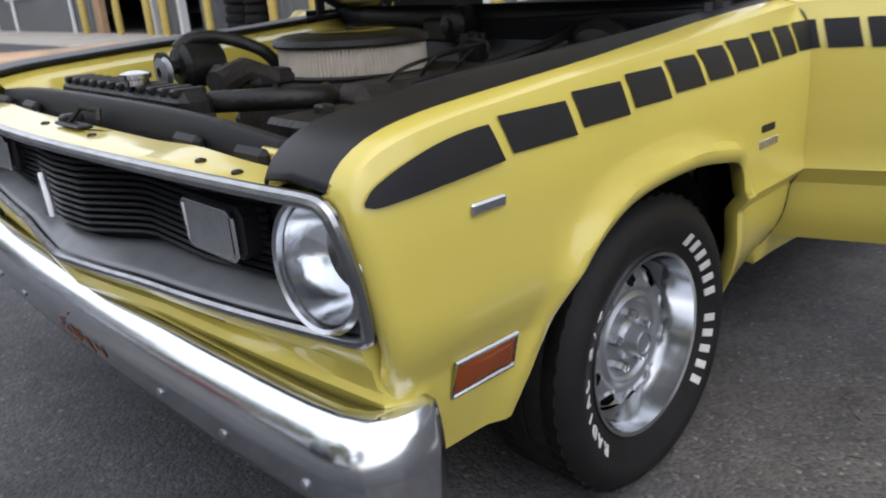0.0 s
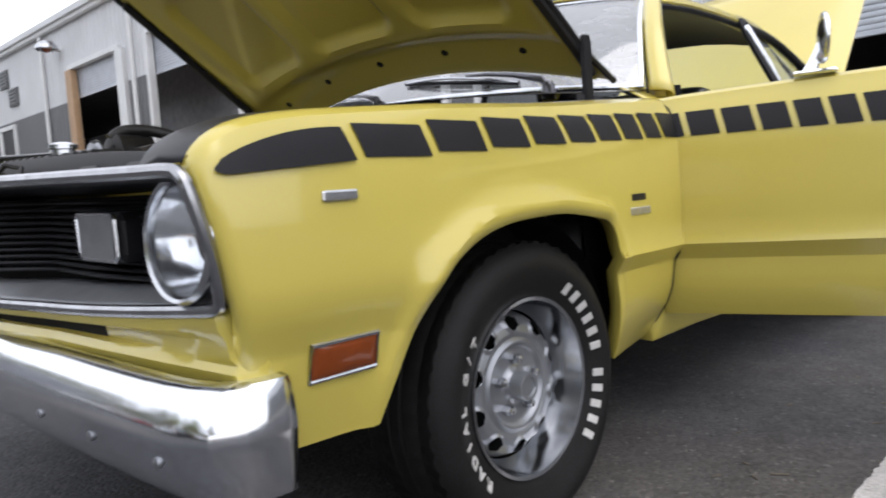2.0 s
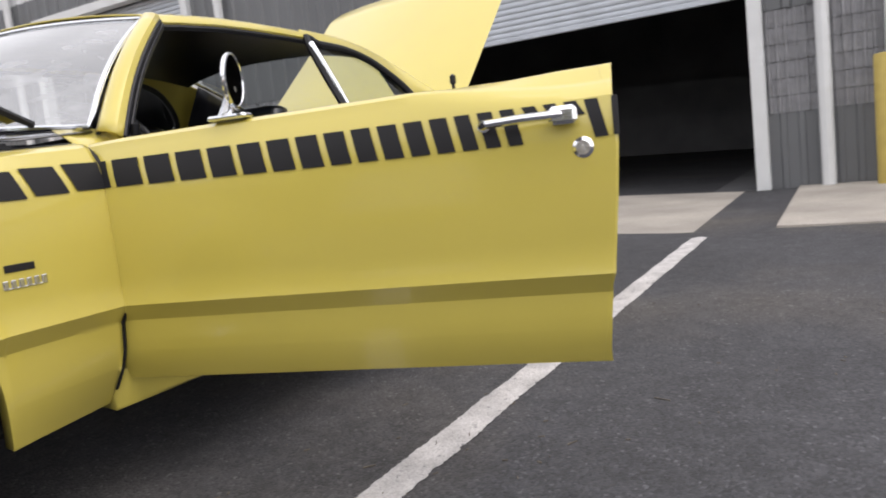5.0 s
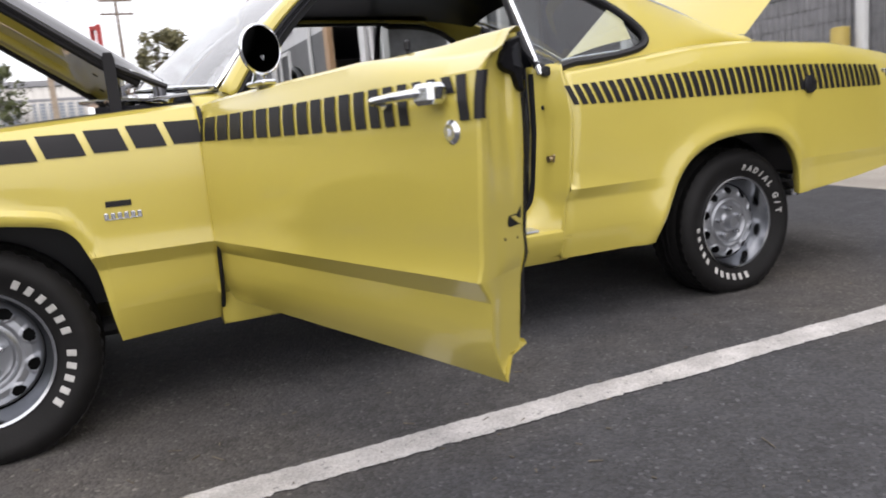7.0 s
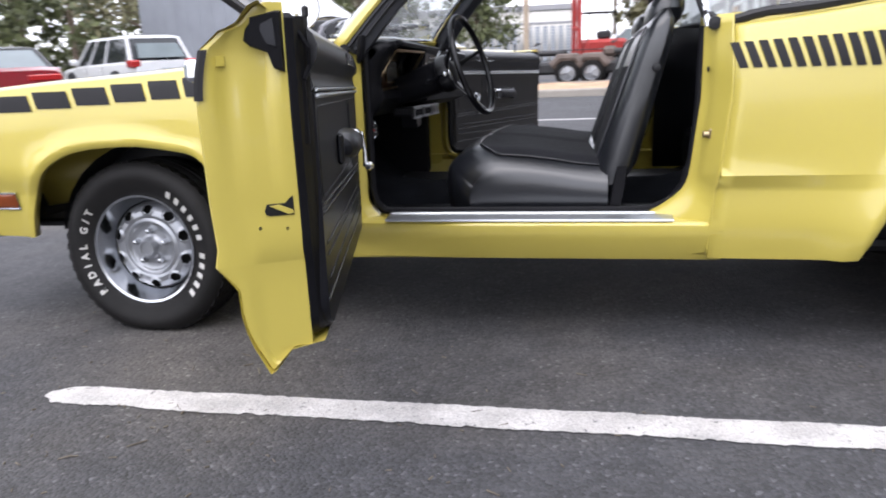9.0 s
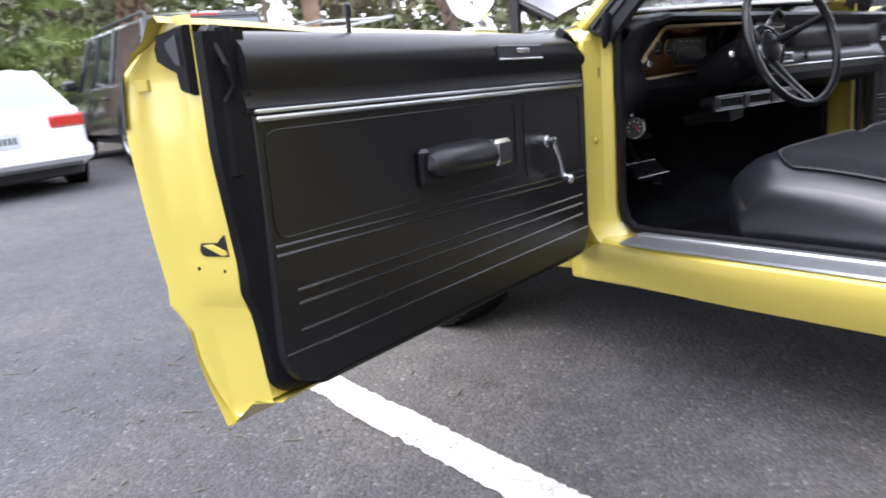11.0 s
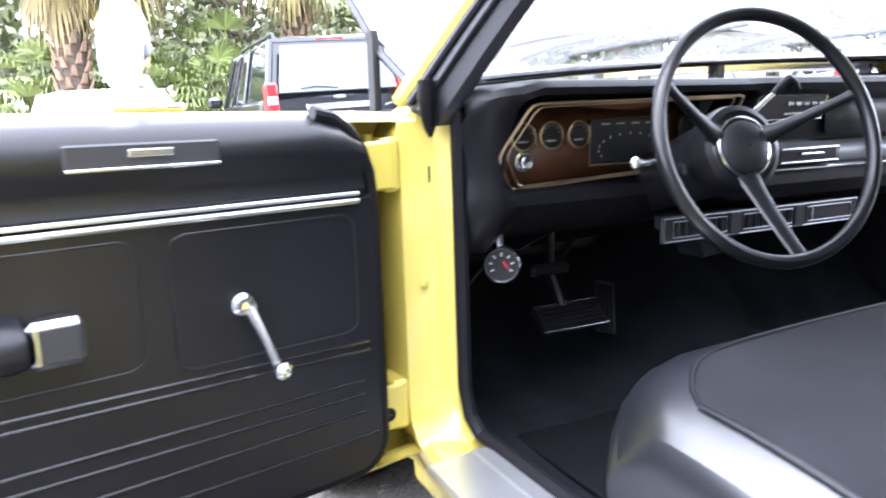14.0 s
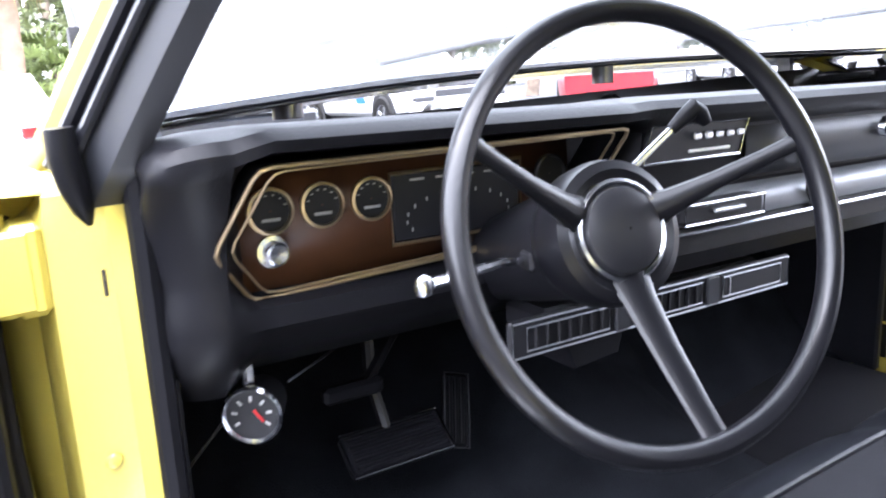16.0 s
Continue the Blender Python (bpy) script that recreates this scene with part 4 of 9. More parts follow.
# cowl with the wipers
cowl = Shape()
cowl.grid([[(screen(u, 0).x - 0.19 * (1 - q) - 0.01 * (1 - q), u * 0.755, 0.958 + 0.026 * (1 - u * u) + 0.016 * q) for u in steps(-1, 1, 20)] for q in steps(0, 1, 4)])
part("cowl", cowl, BLACKGLOSS, car, "satin black cowl panel", thick=0.004)
for yp, ym, ya, yb in ((-0.524, -0.21, -0.40, 0.08), (0.10, 0.40, 0.22, 0.66)):
    w = Shape()
    base = Vector((screen(yp / 0.745, 0).x - 0.045, yp, 0.998))
    tip = screen(ym / 0.73, 0.12) + Vector((-0.016, 0, 0.016))
    w.tube([base, base + Vector((0.0, 0.02, 0.03)), base.lerp(tip, 0.35) + Vector((-0.01, 0, 0.026)), base.lerp(tip, 0.7) + Vector((-0.01, 0, 0.016)), tip], 0.006, 8, radii=[0.013, 0.012, 0.008, 0.006, 0.005])
    w.lathe([(0.02, -0.03), (0.019, 0.01), (0.012, 0.022), (0.001, 0.024)], 12, Matrix.Translation(base))
    arm = part("wiper", w, material("dark_steel_wiper", (0.13, 0.13, 0.14), 0.3, 1.0, 0.15, 20), car, "dark steel wiper arm")
    line = [screen((ya + q * (yb - ya)) / 0.73, 0.05 + 0.11 * q) for q in steps(0, 1, 10)]
    part("blade", Shape().tube([p + Vector((-0.006, 0, 0.006)) for p in line], 0.007, 6), BLACKPAINT, arm, "black wiper blade")
    part("blade_bridge", Shape().tube([p + Vector((-0.012, 0, 0.012)) * (0.6 + math.sin(math.pi * k / 10)) for k, p in enumerate(line)], 0.0045, 6), DULLCHROME, arm, "steel blade bridge")

# ---- doors ----
PIVOT = Vector((0.67, -0.83, 0))
PANEL_Y = -0.735
DOOR_LOW = 0.35


def door_columns():
    xs = steps(DOOR_FRONT, DOOR_REAR, 36)
    cols = []
    for x in xs:
        top = CROWN(x)
        col = []
        ws = side(x, top - 0.03)
        k = max(0, min(1, (x - 1.45) / 0.4))
        k = k * k * (3 - 2 * k)
        for t, dz, dr in ((0, -0.016, -0.006), (0.1, -0.008, 0.003), (0.3, -0.001, -0.004), (0.55, 0.001, -0.028), (0.75, -0.002, -0.036), (0.9, -0.01, -0.04)):
            col.append((x, -(0.775 + (ws - 0.775) * t), top + dz + (dr - dz) * k))
        hs = side_heights(x, DOOR_LOW, top)
        for z in hs:
            if z > 0.8:
                z = z - 0.035 * k * max(0, (z - 0.8) / max(0.01, top - 0.83))
            tuck = 0.026 * max(0, (0.47 - z) / 0.12) ** 1.3
            col.append((slant(x, z), tuck - HALF(x) - (side(1.2, z) - HALF(1.2)) + 0.0 if z < 0.75 else -side(x, z), z))
        cols.append(col)
    return cols


def stripe_patch(quads, lift=0.0028, nz=5, surf=None):
    """Slanted decal bars that follow the body's side: (bottom x0, bottom x1, top x0, top x1, bottom z, top z)."""
    out = []
    for (b0, b1, t0, t1, z0, z1) in quads:
        s = Shape()
        rows = []
        for k in range(nz + 1):
            q = k / nz
            z = z0 + (z1 - z0) * q
            xa, xb = b0 + (t0 - b0) * q, b1 + (t1 - b1) * q
            m = max(1, int((b1 - b0) / 0.04))
            rows.append([(x, -side(x, z) - lift, z) for x in steps(xa, xb, m)])
        s.grid(rows)
        out.append(s)
    return out


STRIPE_LO = curve([(-0.5, 0.789), (0.0, 0.814), (0.55, 0.834), (1.2, 0.838), (1.9, 0.85), (2.75, 0.838), (3.6, 0.825)])
STRIPE_HI = curve([(-0.5, 0.840), (-0.35, 0.851), (0.0, 0.871), (0.55, 0.897), (1.2, 0.905), (1.9, 0.918), (2.3, 0.935), (2.75, 0.945), (3.2, 0.935), (3.6, 0.915)])


def bar(a, b, lean=0.022):
    return (a, b, a - lean, b - lean, STRIPE_LO((a + b) / 2), STRIPE_HI((a + b) / 2))


DOOR_GAPS = [0.739, 0.828, 0.914, 0.998, 1.076, 1.150, 1.221, 1.289, 1.353, 1.413, 1.472, 1.529, 1.583, 1.632, 1.679, 1.724, 1.767, 1.808, 1.849, 1.891]


def door_bars():
    """Bars that grow narrower towards the door's rear; those under the handle are cut short."""
    quads = []
    for a, b in zip([DOOR_FRONT - 0.002] + DOOR_GAPS, DOOR_GAPS):
        x = a + 0.008
        lean = 0.017 if a > 0.7 else 0.0
        dropped = 0.028 * max(0, (x - 0.7) / 1.15)
        z0, z1 = STRIPE_LO((a + b) / 2) - dropped, STRIPE_HI((a + b) / 2) - 0.75 * dropped
        if 1.72 < a < 1.83:
            z0 += 0.62 * (z1 - z0)
        quads.append((x, b - 0.008, x - lean, b - 0.025, z0, z1))
    return quads


def end_dip(y, z):
    """Pressed hollows and a ledge of the door's end face."""
    y = -0.885 + (y + 0.885) / 0.87
    a = max(0, min(1, (y + 0.862) / 0.02)) * max(0, min(1, (-0.757 - y) / 0.015))
    b = max(0, min(1, (z - 0.70) / 0.03)) * max(0, min(1, (0.935 - z) / 0.03))
    ledge = max(0, 1 - abs(z - 0.577) / 0.013) * max(0, min(1, (y + 0.83) / 0.02))
    low = max(0, min(1, (0.56 - z) / 0.02)) * max(0, min(1, (y + 0.845) / 0.03))
    hump = max(0, 1 - math.hypot((y + 0.815) / 0.03, (z - 0.80) / 0.06))
    return 0.012 * a * b - 0.007 * ledge + 0.005 * low - 0.004 * hump * a


def build_door(mirror, angle, group):
    f = (lambda s: s.mirrored()) if mirror else (lambda s: s)
    pv = Vector((PIVOT.x, -PIVOT.y if mirror else PIVOT.y, 0))
    cols = door_columns()
    skin = Shape().grid(cols)

    def on_end(y, z, lift=0.0):
        return Vector((slant(DOOR_REAR, z) + 0.006 - 0.046 * max(0, (y + 0.885) / 0.15) - end_dip(y, z) + lift, y, z))

    # end faces and the shut edges round to the inner panel
    rows = []
    for x, y, z in cols[-1][1:]:
        ys = [y, y + 0.004, y + 0.012] + [y + 0.012 + (-0.752 - y - 0.012) * q for q in steps(0, 1, 14)[1:]]
        rows.append([(x + (0.0 if k == 0 else 0.005 if k == 1 else 0.006) - 0.046 * max(0, (q + 0.885) / 0.15) - end_dip(q, z) * (k > 2), q, max(z, 0.35 + 0.04 * min(1, max(0, q - y) / 0.04))) for k, q in enumerate(ys)])
    skin.grid(rows)
    rows = []
    for x, y, z in cols[0][1:]:
        yi = PANEL_Y - 0.012
        rows.append([(x, y, z), (x - 0.004, y + 0.012, z), (x, y + 0.45 * (yi - y), z), (x + 0.01, yi, max(z, 0.36))])
    skin.grid(rows, flip=True)
    bottom = [[c[-1] for c in cols], [(min(c[-1][0], 1.842), c[-1][1] + 0.008, 0.353) for c in cols], [(min(c[-1][0], 1.826), -0.786, 0.386) for c in cols], [(min(c[-1][0], 1.81), PANEL_Y + 0.004, 0.394) for c in cols], [(min(c[-1][0], 1.8), PANEL_Y + 0.008, 0.4) for c in cols]]
    skin.grid(bottom)
    skin.grid([[(x if x < 1.8 else on_end(-0.752, z).x, -0.752, z) for x in (0.80, 1.0, 1.4, 1.85)] for z in steps(0.396, 0.93, 12)], flip=True)
    door = part("door", f(skin), YELLOW, car, "open yellow door with black stripes" if not mirror else "open yellow passenger door", recalc=True)
    turn = Matrix.Translation(pv) @ Matrix.Rotation(radians(angle), 4, "Z") @ Matrix.Translation(-pv)
    door.matrix_basis = turn
    for s in stripe_patch(door_bars()):
        part("stripe", f(s), DECAL, door)
    # inner panel, a padded board with rounded lower corners
    pan = Shape()
    x0, x1, zt, zb = 0.762, 1.806, 0.83, 0.404
    out = []
    for (cx, cz, a0) in ((x0 + 0.05, zb + 0.05, 180), (x1 - 0.07, zb + 0.07, 270)):
        r = 0.05 if cx < 1 else 0.07
        for a in steps(a0, a0 + 90, 6):
            out.append((cx + r * math.cos(radians(a)), cz + r * math.sin(radians(a))))
    out += [(x1, zt), (x0, zt)]
    pan.prism(out, 0.016, pose(0, PANEL_Y, 0, 90) @ Matrix.Scale(-1, 4, (0, 0, 1)), 0.008)
    board = part("door_panel", f(pan), VINYL, door, "black vinyl door panel", recalc=True)
    # upper pad rolling out to the sill
    rows = []
    for x in steps(x0 + 0.015, x1 + 0.008, 30):
        e = max(0, (0.85 - x) / 0.08) ** 2 if x < 0.85 else 0
        rows.append([(x, y, z - 0.5 * e * max(0, z - 0.865)) for y, z in ((PANEL_Y + 0.014, 0.832), (PANEL_Y + 0.017, 0.84), (PANEL_Y + 0.012, 0.858), (PANEL_Y + 0.014, 0.866), (PANEL_Y + 0.026, 0.885), (PANEL_Y + 0.028, 0.905), (PANEL_Y + 0.022, 0.923), (PANEL_Y + 0.006, 0.939), (PANEL_Y - 0.018, 0.947), (PANEL_Y - 0.045, 0.95))])
    pad = Shape().grid(rows, flip=True)
    pad.grid([[rows[0][i], (x0 + 0.015, PANEL_Y - 0.03, rows[0][i][2])] for i in range(10)])
    pad.grid([[rows[-1][i], (x1 + 0.008, PANEL_Y - 0.03, rows[-1][i][2])] for i in range(10)], flip=True)
    part("upper_pad", f(pad), VINYL, door, "black vinyl top pad", recalc=True)
    trim = Shape()
    yt = PANEL_Y + 0.02
    trim.box((1.296, yt, 0.8335), (1.014, 0.008, 0.006), 0.002)
    trim.box((1.296, yt, 0.823), (1.014, 0.01, 0.008), 0.003)
    part("trim_strip", f(trim), SILLPLATE, door, "bright double trim strip")
    yp = PANEL_Y + 0.0165
    for z, zq, xa, xb in ((0.610, 0.636, 0.782, 1.796), (0.597, 0.622, 0.782, 1.796), (0.551, 0.562, 0.797, 1.764), (0.529, 0.541, 0.797, 1.764), (0.502, 0.498, 0.797, 1.767), (0.463, 0.467, 0.775, 1.8)):
        run = [(x, yp - 0.0004, z + (zq - z) * (x - xa) / (xb - xa)) for x in steps(xa, xb, 8)]
        part("piping", f(Shape().tube(run, 0.0027, 6)), PIPING, door)
    for (xa, xb, za, zb2) in ((0.799, 1.067, 0.63, 0.805), (1.105, 1.79, 0.646, 0.805)):
        lp = [Vector(q) for q in ((xa, yp, za), (xb, yp, za), (xb, yp, zb2), (xa, yp, zb2))]
        pts = []
        for i in range(4):
            p, a, b = lp[i], lp[i - 1], lp[(i + 1) % 4]
            da, db = (a - p).normalized() * 0.02, (b - p).normalized() * 0.02
            pts += [p + da, p + (da + db) * 0.3, p + db]
        part("piping", f(Shape().tube(pts, 0.0015, 6, closed=True)), VINYL, door)
    # weather seal round the board
    edge = [(x0 + dx, PANEL_Y - 0.002, z) for dx, z in ((0.085, 0.947), (0.055, 0.94), (0.03, 0.922), (0.01, 0.895), (-0.002, 0.86), (-0.006, 0.82), (-0.006, 0.46))]
    edge += [(x0 + 0.045 - 0.052 * math.cos(radians(a)), PANEL_Y - 0.002, 0.454 - 0.052 * math.sin(radians(a))) for a in steps(0, 90, 5)]
    edge += [(x, PANEL_Y - 0.002, 0.402) for x in steps(0.84, 1.70, 8)]
    edge += [(1.71 + 0.066 * math.sin(radians(a)), PANEL_Y - 0.002, 0.468 - 0.066 * math.cos(radians(a))) for a in steps(0, 90, 5)]
    edge += [(slant(1.895, z) - 0.075, PANEL_Y - 0.002, z) for z in steps(0.5, 0.95, 8)]
    part("weather_seal", f(Shape().tube(edge, 0.0125, 10)), DASHPAD, door, "black rubber weather seal")
    wrap = Shape()
    CX, CZ = 1.76, 0.45
    def rear_run(z):
        return [on_end(-0.752, z, 0.0), on_end(-0.750, z, 0.002), on_end(-0.746, z, 0.002), on_end(-0.738, z, 0.0), Vector((slant(1.895, z) - 0.08, PANEL_Y + 0.012, z)), Vector((slant(1.895, z) - 0.095, PANEL_Y + 0.013, z))]
    low_run = [(-0.766, 0.391), (-0.761, 0.389), (-0.76, 0.391), (-0.742, 0.397), (PANEL_Y + 0.012, 0.41), (PANEL_Y + 0.013, 0.421)]
    wrap.grid([rear_run(z) for z in steps(CZ, 0.945, 16)])
    corner_rows = []
    for a in steps(0, 90, 10):
        c_, s_ = math.cos(radians(a)), math.sin(radians(a))
        corner_rows.append([(CX + (p.x - CX) * c_, p.y + (q[0] - p.y) * s_ * s_, CZ - (CZ - q[1]) * s_) for p, q in zip(rear_run(CZ), low_run)])
    wrap.grid(corner_rows + [[(x, y, z) for y, z in low_run] for x in steps(CX, 0.79, 12)[1:]])
    part("edge_wrap", f(wrap), DASHPAD, door, "black rubber edge wrap", recalc=True)
    post = Shape().box((1.828, PANEL_Y - 0.022, 0.905), (0.04, 0.05, 0.1), 0.014)
    post.box((1.832, PANEL_Y - 0.006, 0.8), (0.026, 0.026, 0.12), 0.008)
    post.tube([(1.84, PANEL_Y - 0.01, 0.945), (1.838, PANEL_Y + 0.016, 0.9), (1.828, PANEL_Y + 0.014, 0.872), (1.84, PANEL_Y + 0.006, 0.85)], 0.004, 6)
    part("window_guide", f(post), DASHPAD, door, "black window guide")
    # armrest with its chrome pull
    arm = Shape()
    rings = []
    for x, k in ((1.236, 0.9), (1.25, 1.0), (1.38, 1.0), (1.41, 0.92), (1.43, 0.7), (1.437, 0.3)):
        rings.append([(x, PANEL_Y + 0.016 + 0.046 * k * max(0, math.sin(radians(a)) ** 0.7 if math.sin(radians(a)) > 0 else 0), 0.711 + 0.030 * k * math.cos(radians(a)) - 0.008 * math.sin(radians(a))) for a in steps(0, 180, 10)])
    arm.grid(rings)
    arm.box((1.437, PANEL_Y + 0.022, 0.705), (0.03, 0.016, 0.068), 0.006)
    rest = part("armrest", f(arm), VINYL, door, "padded black armrest", recalc=True)
    cup = Shape().box((1.206, PANEL_Y + 0.034, 0.707), (0.058, 0.038, 0.054), 0.007)
    pull = part("door_pull", f(cup), DULLCHROME, door, "square chrome door pull")
    part("pull_face", f(Shape().box((1.204, PANEL_Y + 0.054, 0.707), (0.042, 0.004, 0.04), 0.0015)), GREYTRIM, pull, "dark inset of the pull")
    # window crank
    crank = Shape()
    crank.lathe([(0.015, 0), (0.015, 0.01), (0.01, 0.014), (0.01, 0.03), (0.001, 0.032)], 16, pose(0.981, PANEL_Y + 0.016, 0.705, -90))
    a, b = Vector((0.981, PANEL_Y + 0.04, 0.705)), Vector((0.947, PANEL_Y + 0.046, 0.614))
    crank.tube([a, a.lerp(b, 0.5) + Vector((0, 0.004, 0)), b], 0.008, 8, radii=[0.0085, 0.0052, 0.0072])
    crank.lathe([(0.009, 0), (0.0115, 0.008), (0.0115, 0.018), (0.006, 0.024), (0.001, 0.025)], 14, pose(b.x, b.y, b.z, -90))
    part("window_crank", f(crank), CHROME, door, "chrome window crank")
    # name plate on the pad: a bar for its script
    plate = Shape().box((1.086, PANEL_Y + 0.0285, 0.905), (0.178, 0.006, 0.03), 0.003)
    np_ob = part("name_plate", f(plate), GREYTRIM, door, "grey plate with a bright lower edge")
    lines = Shape().box((1.086, PANEL_Y + 0.0325, 0.891), (0.178, 0.004, 0.004), 0.001)
    lines.box((1.08, PANEL_Y + 0.0325, 0.908), (0.052, 0.002, 0.009), 0.001)
    part("plate_marking", f(lines), DULLCHROME, door)
    pin = Shape().lathe([(0.004, 0), (0.004, 0.028), (0.007, 0.03), (0.007, 0.046), (0.002, 0.05)], 10, pose(1.553, PANEL_Y - 0.02, 0.945))
    part("lock_pin", f(pin), BLACKPAINT, door, "black lock button")
    # outside handle and lock
    hnd = Shape()
    hnd.tube([(1.635, -0.892, 0.868), (1.65, -0.918, 0.87), (1.72, -0.925, 0.872), (1.79, -0.922, 0.872), (1.80, -0.915, 0.872)], 0.009, 8)
    hnd.box((1.80, -0.905, 0.870), (0.055, 0.04, 0.036), 0.008)
    hnd.lathe([(0.016, 0), (0.013, 0.01), (0.001, 0.011)], 12, pose(1.638, -0.879, 0.868, 90))
    part("door_handle", f(hnd), CHROME, door, "chrome pull handle")
    lk = Shape().lathe([(0.021, 0), (0.021, 0.006), (0.014, 0.012), (0.001, 0.012)], 18, pose(1.832, -0.884, 0.804, 90))
    lk.box((1.832, -0.898, 0.804), (0.004, 0.003, 0.012), 0.001)
    part("door_lock", f(lk), CHROME, door, "round chrome lock")
    # latch slot, bolts and dents on the end face
    xe = slant(DOOR_REAR, 0.641) + 0.006
    def pad_on_end(poly, lift, mat, label="", name="end_fitting"):
        poly = [(-0.885 + 0.87 * (y + 0.885), z) for y, z in poly]
        rings = [[on_end(y, z, q) for y, z in poly] for q in (-0.004, lift * 0.7)]
        cy, cz = sum(p[0] for p in poly) / len(poly), sum(p[1] for p in poly) / len(poly)
        rings.append([on_end(y + (cy - y) * 0.08, z + (cz - z) * 0.08, lift) for y, z in poly])
        return part(name, f(Shape().loft(rings)), mat, door, label, recalc=True)

    # the slot is a raised pad whose near-black colour stands for its shade
    pad_on_end([(-0.795, 0.641), (-0.79, 0.6515), (-0.757, 0.652), (-0.748, 0.66), (-0.742, 0.664), (-0.742, 0.631), (-0.786, 0.631), (-0.793, 0.634)], 0.0016, SHADEBLACK, "", "latch_slot")
    pad_on_end([(-0.768, 0.65), (-0.785, 0.6485), (-0.752, 0.6325), (-0.742, 0.634), (-0.744, 0.6395)], 0.004, YELLOW, "yellow latch tongue", "latch")
    pad_on_end([(-0.787, 0.945), (-0.764, 0.95), (-0.745, 0.955), (-0.735, 0.955), (-0.735, 0.862), (-0.753, 0.868), (-0.762, 0.892), (-0.792, 0.902), (-0.803, 0.911), (-0.797, 0.928), (-0.789, 0.936)], 0.012, DASHPAD, "black rubber window guide", "guide_seal")
    pad_on_end([(-0.77, 0.935), (-0.747, 0.945), (-0.745, 0.9), (-0.776, 0.908)], 0.0145, GREYTRIM, "", "guide_patch")
    pad_on_end([(-0.852, 0.873), (-0.852, 0.889), (-0.838, 0.889), (-0.838, 0.873)], 0.005, YELLOW, "", "edge_plug")
    part("stripe", f(Shape().grid([[(slant(DOOR_REAR, z) + 0.0005 + dx, -side(DOOR_REAR, z) + dy, z) for dx, dy in ((-0.003, -0.003), (0.004, -0.0025), (0.0085, 0.004), (0.0085, 0.013))] for z in steps(0.822, 0.898, 5)])), DECAL, door)
    for (yy, zz, r) in ((-0.791, 0.746, 0.0042), (-0.816, 0.739, 0.0026), (-0.799, 0.727, 0.0028), (-0.815, 0.714, 0.0026), (-0.806, 0.612, 0.0028), (-0.757, 0.608, 0.0026)):
        part("screw", f(Shape().lathe([(r, 0), (r, 0.003), (0.001, 0.004)], 10, Matrix.Translation(on_end(-0.885 + 0.87 * (yy + 0.885), zz, -0.001)) @ Matrix.Rotation(radians(90), 4, "Y"))), SHADEBLACK, door)
    # round mirror on a stalk
    if not mirror:
        mb = Shape().box((1.04, -0.836, 0.962), (0.10, 0.04, 0.012), 0.006)
        mb.tube([(1.03, -0.836, 0.964), (1.038, -0.838, 0.985), (1.05, -0.838, 1.01), (1.056, -0.838, 1.03)], 0.009, 10, radii=[0.02, 0.014, 0.013, 0.011])
        mb.lathe([(0.002, -0.011), (0.022, -0.0105), (0.046, -0.008), (0.06, -0.004), (0.0625, 0.0), (0.0615, 0.005), (0.058, 0.007), (0.056, 0.004)], 32, pose(1.06, -0.838, 1.043, 0, 92, 11))
        part("door_mirror", mb, CHROME, door, "round chrome door mirror")
        part("mirror_glass", Shape().lathe([(0.001, 0.005), (0.0565, 0.005)], 32, pose(1.06, -0.838, 1.043, 0, 92, 11)), MIRROR, door)
    else:
        mb = Shape().box((1.02, 0.838, 0.968), (0.10, 0.04, 0.012), 0.006)
        mb.lathe([(0.002, -0.062), (0.02, -0.058), (0.045, -0.035), (0.06, -0.008), (0.063, 0.0), (0.056, 0.004), (0.001, 0.004)], 24, pose(0.985, 0.875, 1.065, 0, 86, -12))
        mb.tube([(1.02, 0.84, 0.972), (1.0, 0.862, 1.0), (0.985, 0.875, 1.03)], 0.009, 8)
        part("door_mirror", mb, CHROME, door, "round chrome door mirror")
    return door


LEAN[0] = 0.0
build_door(False, -76.5, "left")
LEAN[0] = SLOPE
build_door(True, 68.0, "right")

# stripes on the fenders and quarters
GAPS = [-0.491, -0.322, -0.172, -0.031, 0.101, 0.223, 0.339, 0.445, 0.545]
fq = [(a + 0.0095, b - 0.0095, a - 0.0105, b - 0.0295, STRIPE_LO((a + b) / 2), STRIPE_HI((a + b) / 2)) for a, b in zip(GAPS, GAPS[1:] + [0.65])]
fq[-1] = (fq[-1][0], 0.628, fq[-1][2], 0.628, *fq[-1][4:])
tip = Shape()
rows = []
for x in steps(-0.738, -0.503, 20):
    q = (x + 0.738) / 0.235
    z1 = 0.782 + 0.058 * math.sin(q * math.pi / 2) ** 0.62
    z0 = 0.772 + 0.017 * q + 0.006 * max(0, 1 - q / 0.06)
    rows.append([(x - 0.022 * (k / 4) * q, -side(x, z0 + (z1 - z0) * k / 4) - 0.006, z0 + (z1 - z0) * k / 4) for k in range(5)])
tip.grid(rows, flip=True)
qq = []
x = 1.912
while x < 3.55:
    qq.append(bar(x, x + 0.024, 0.026))
    x += 0.0372
for s in [tip] + stripe_patch(fq) + stripe_patch(qq):
    part("stripe", s, DECAL, car)
    part("stripe", s.mirrored(), DECAL, car)

# ---- wheels ----
LEAN[0] = 0.0
TYRE_R, RIM_R = 0.312, 0.190


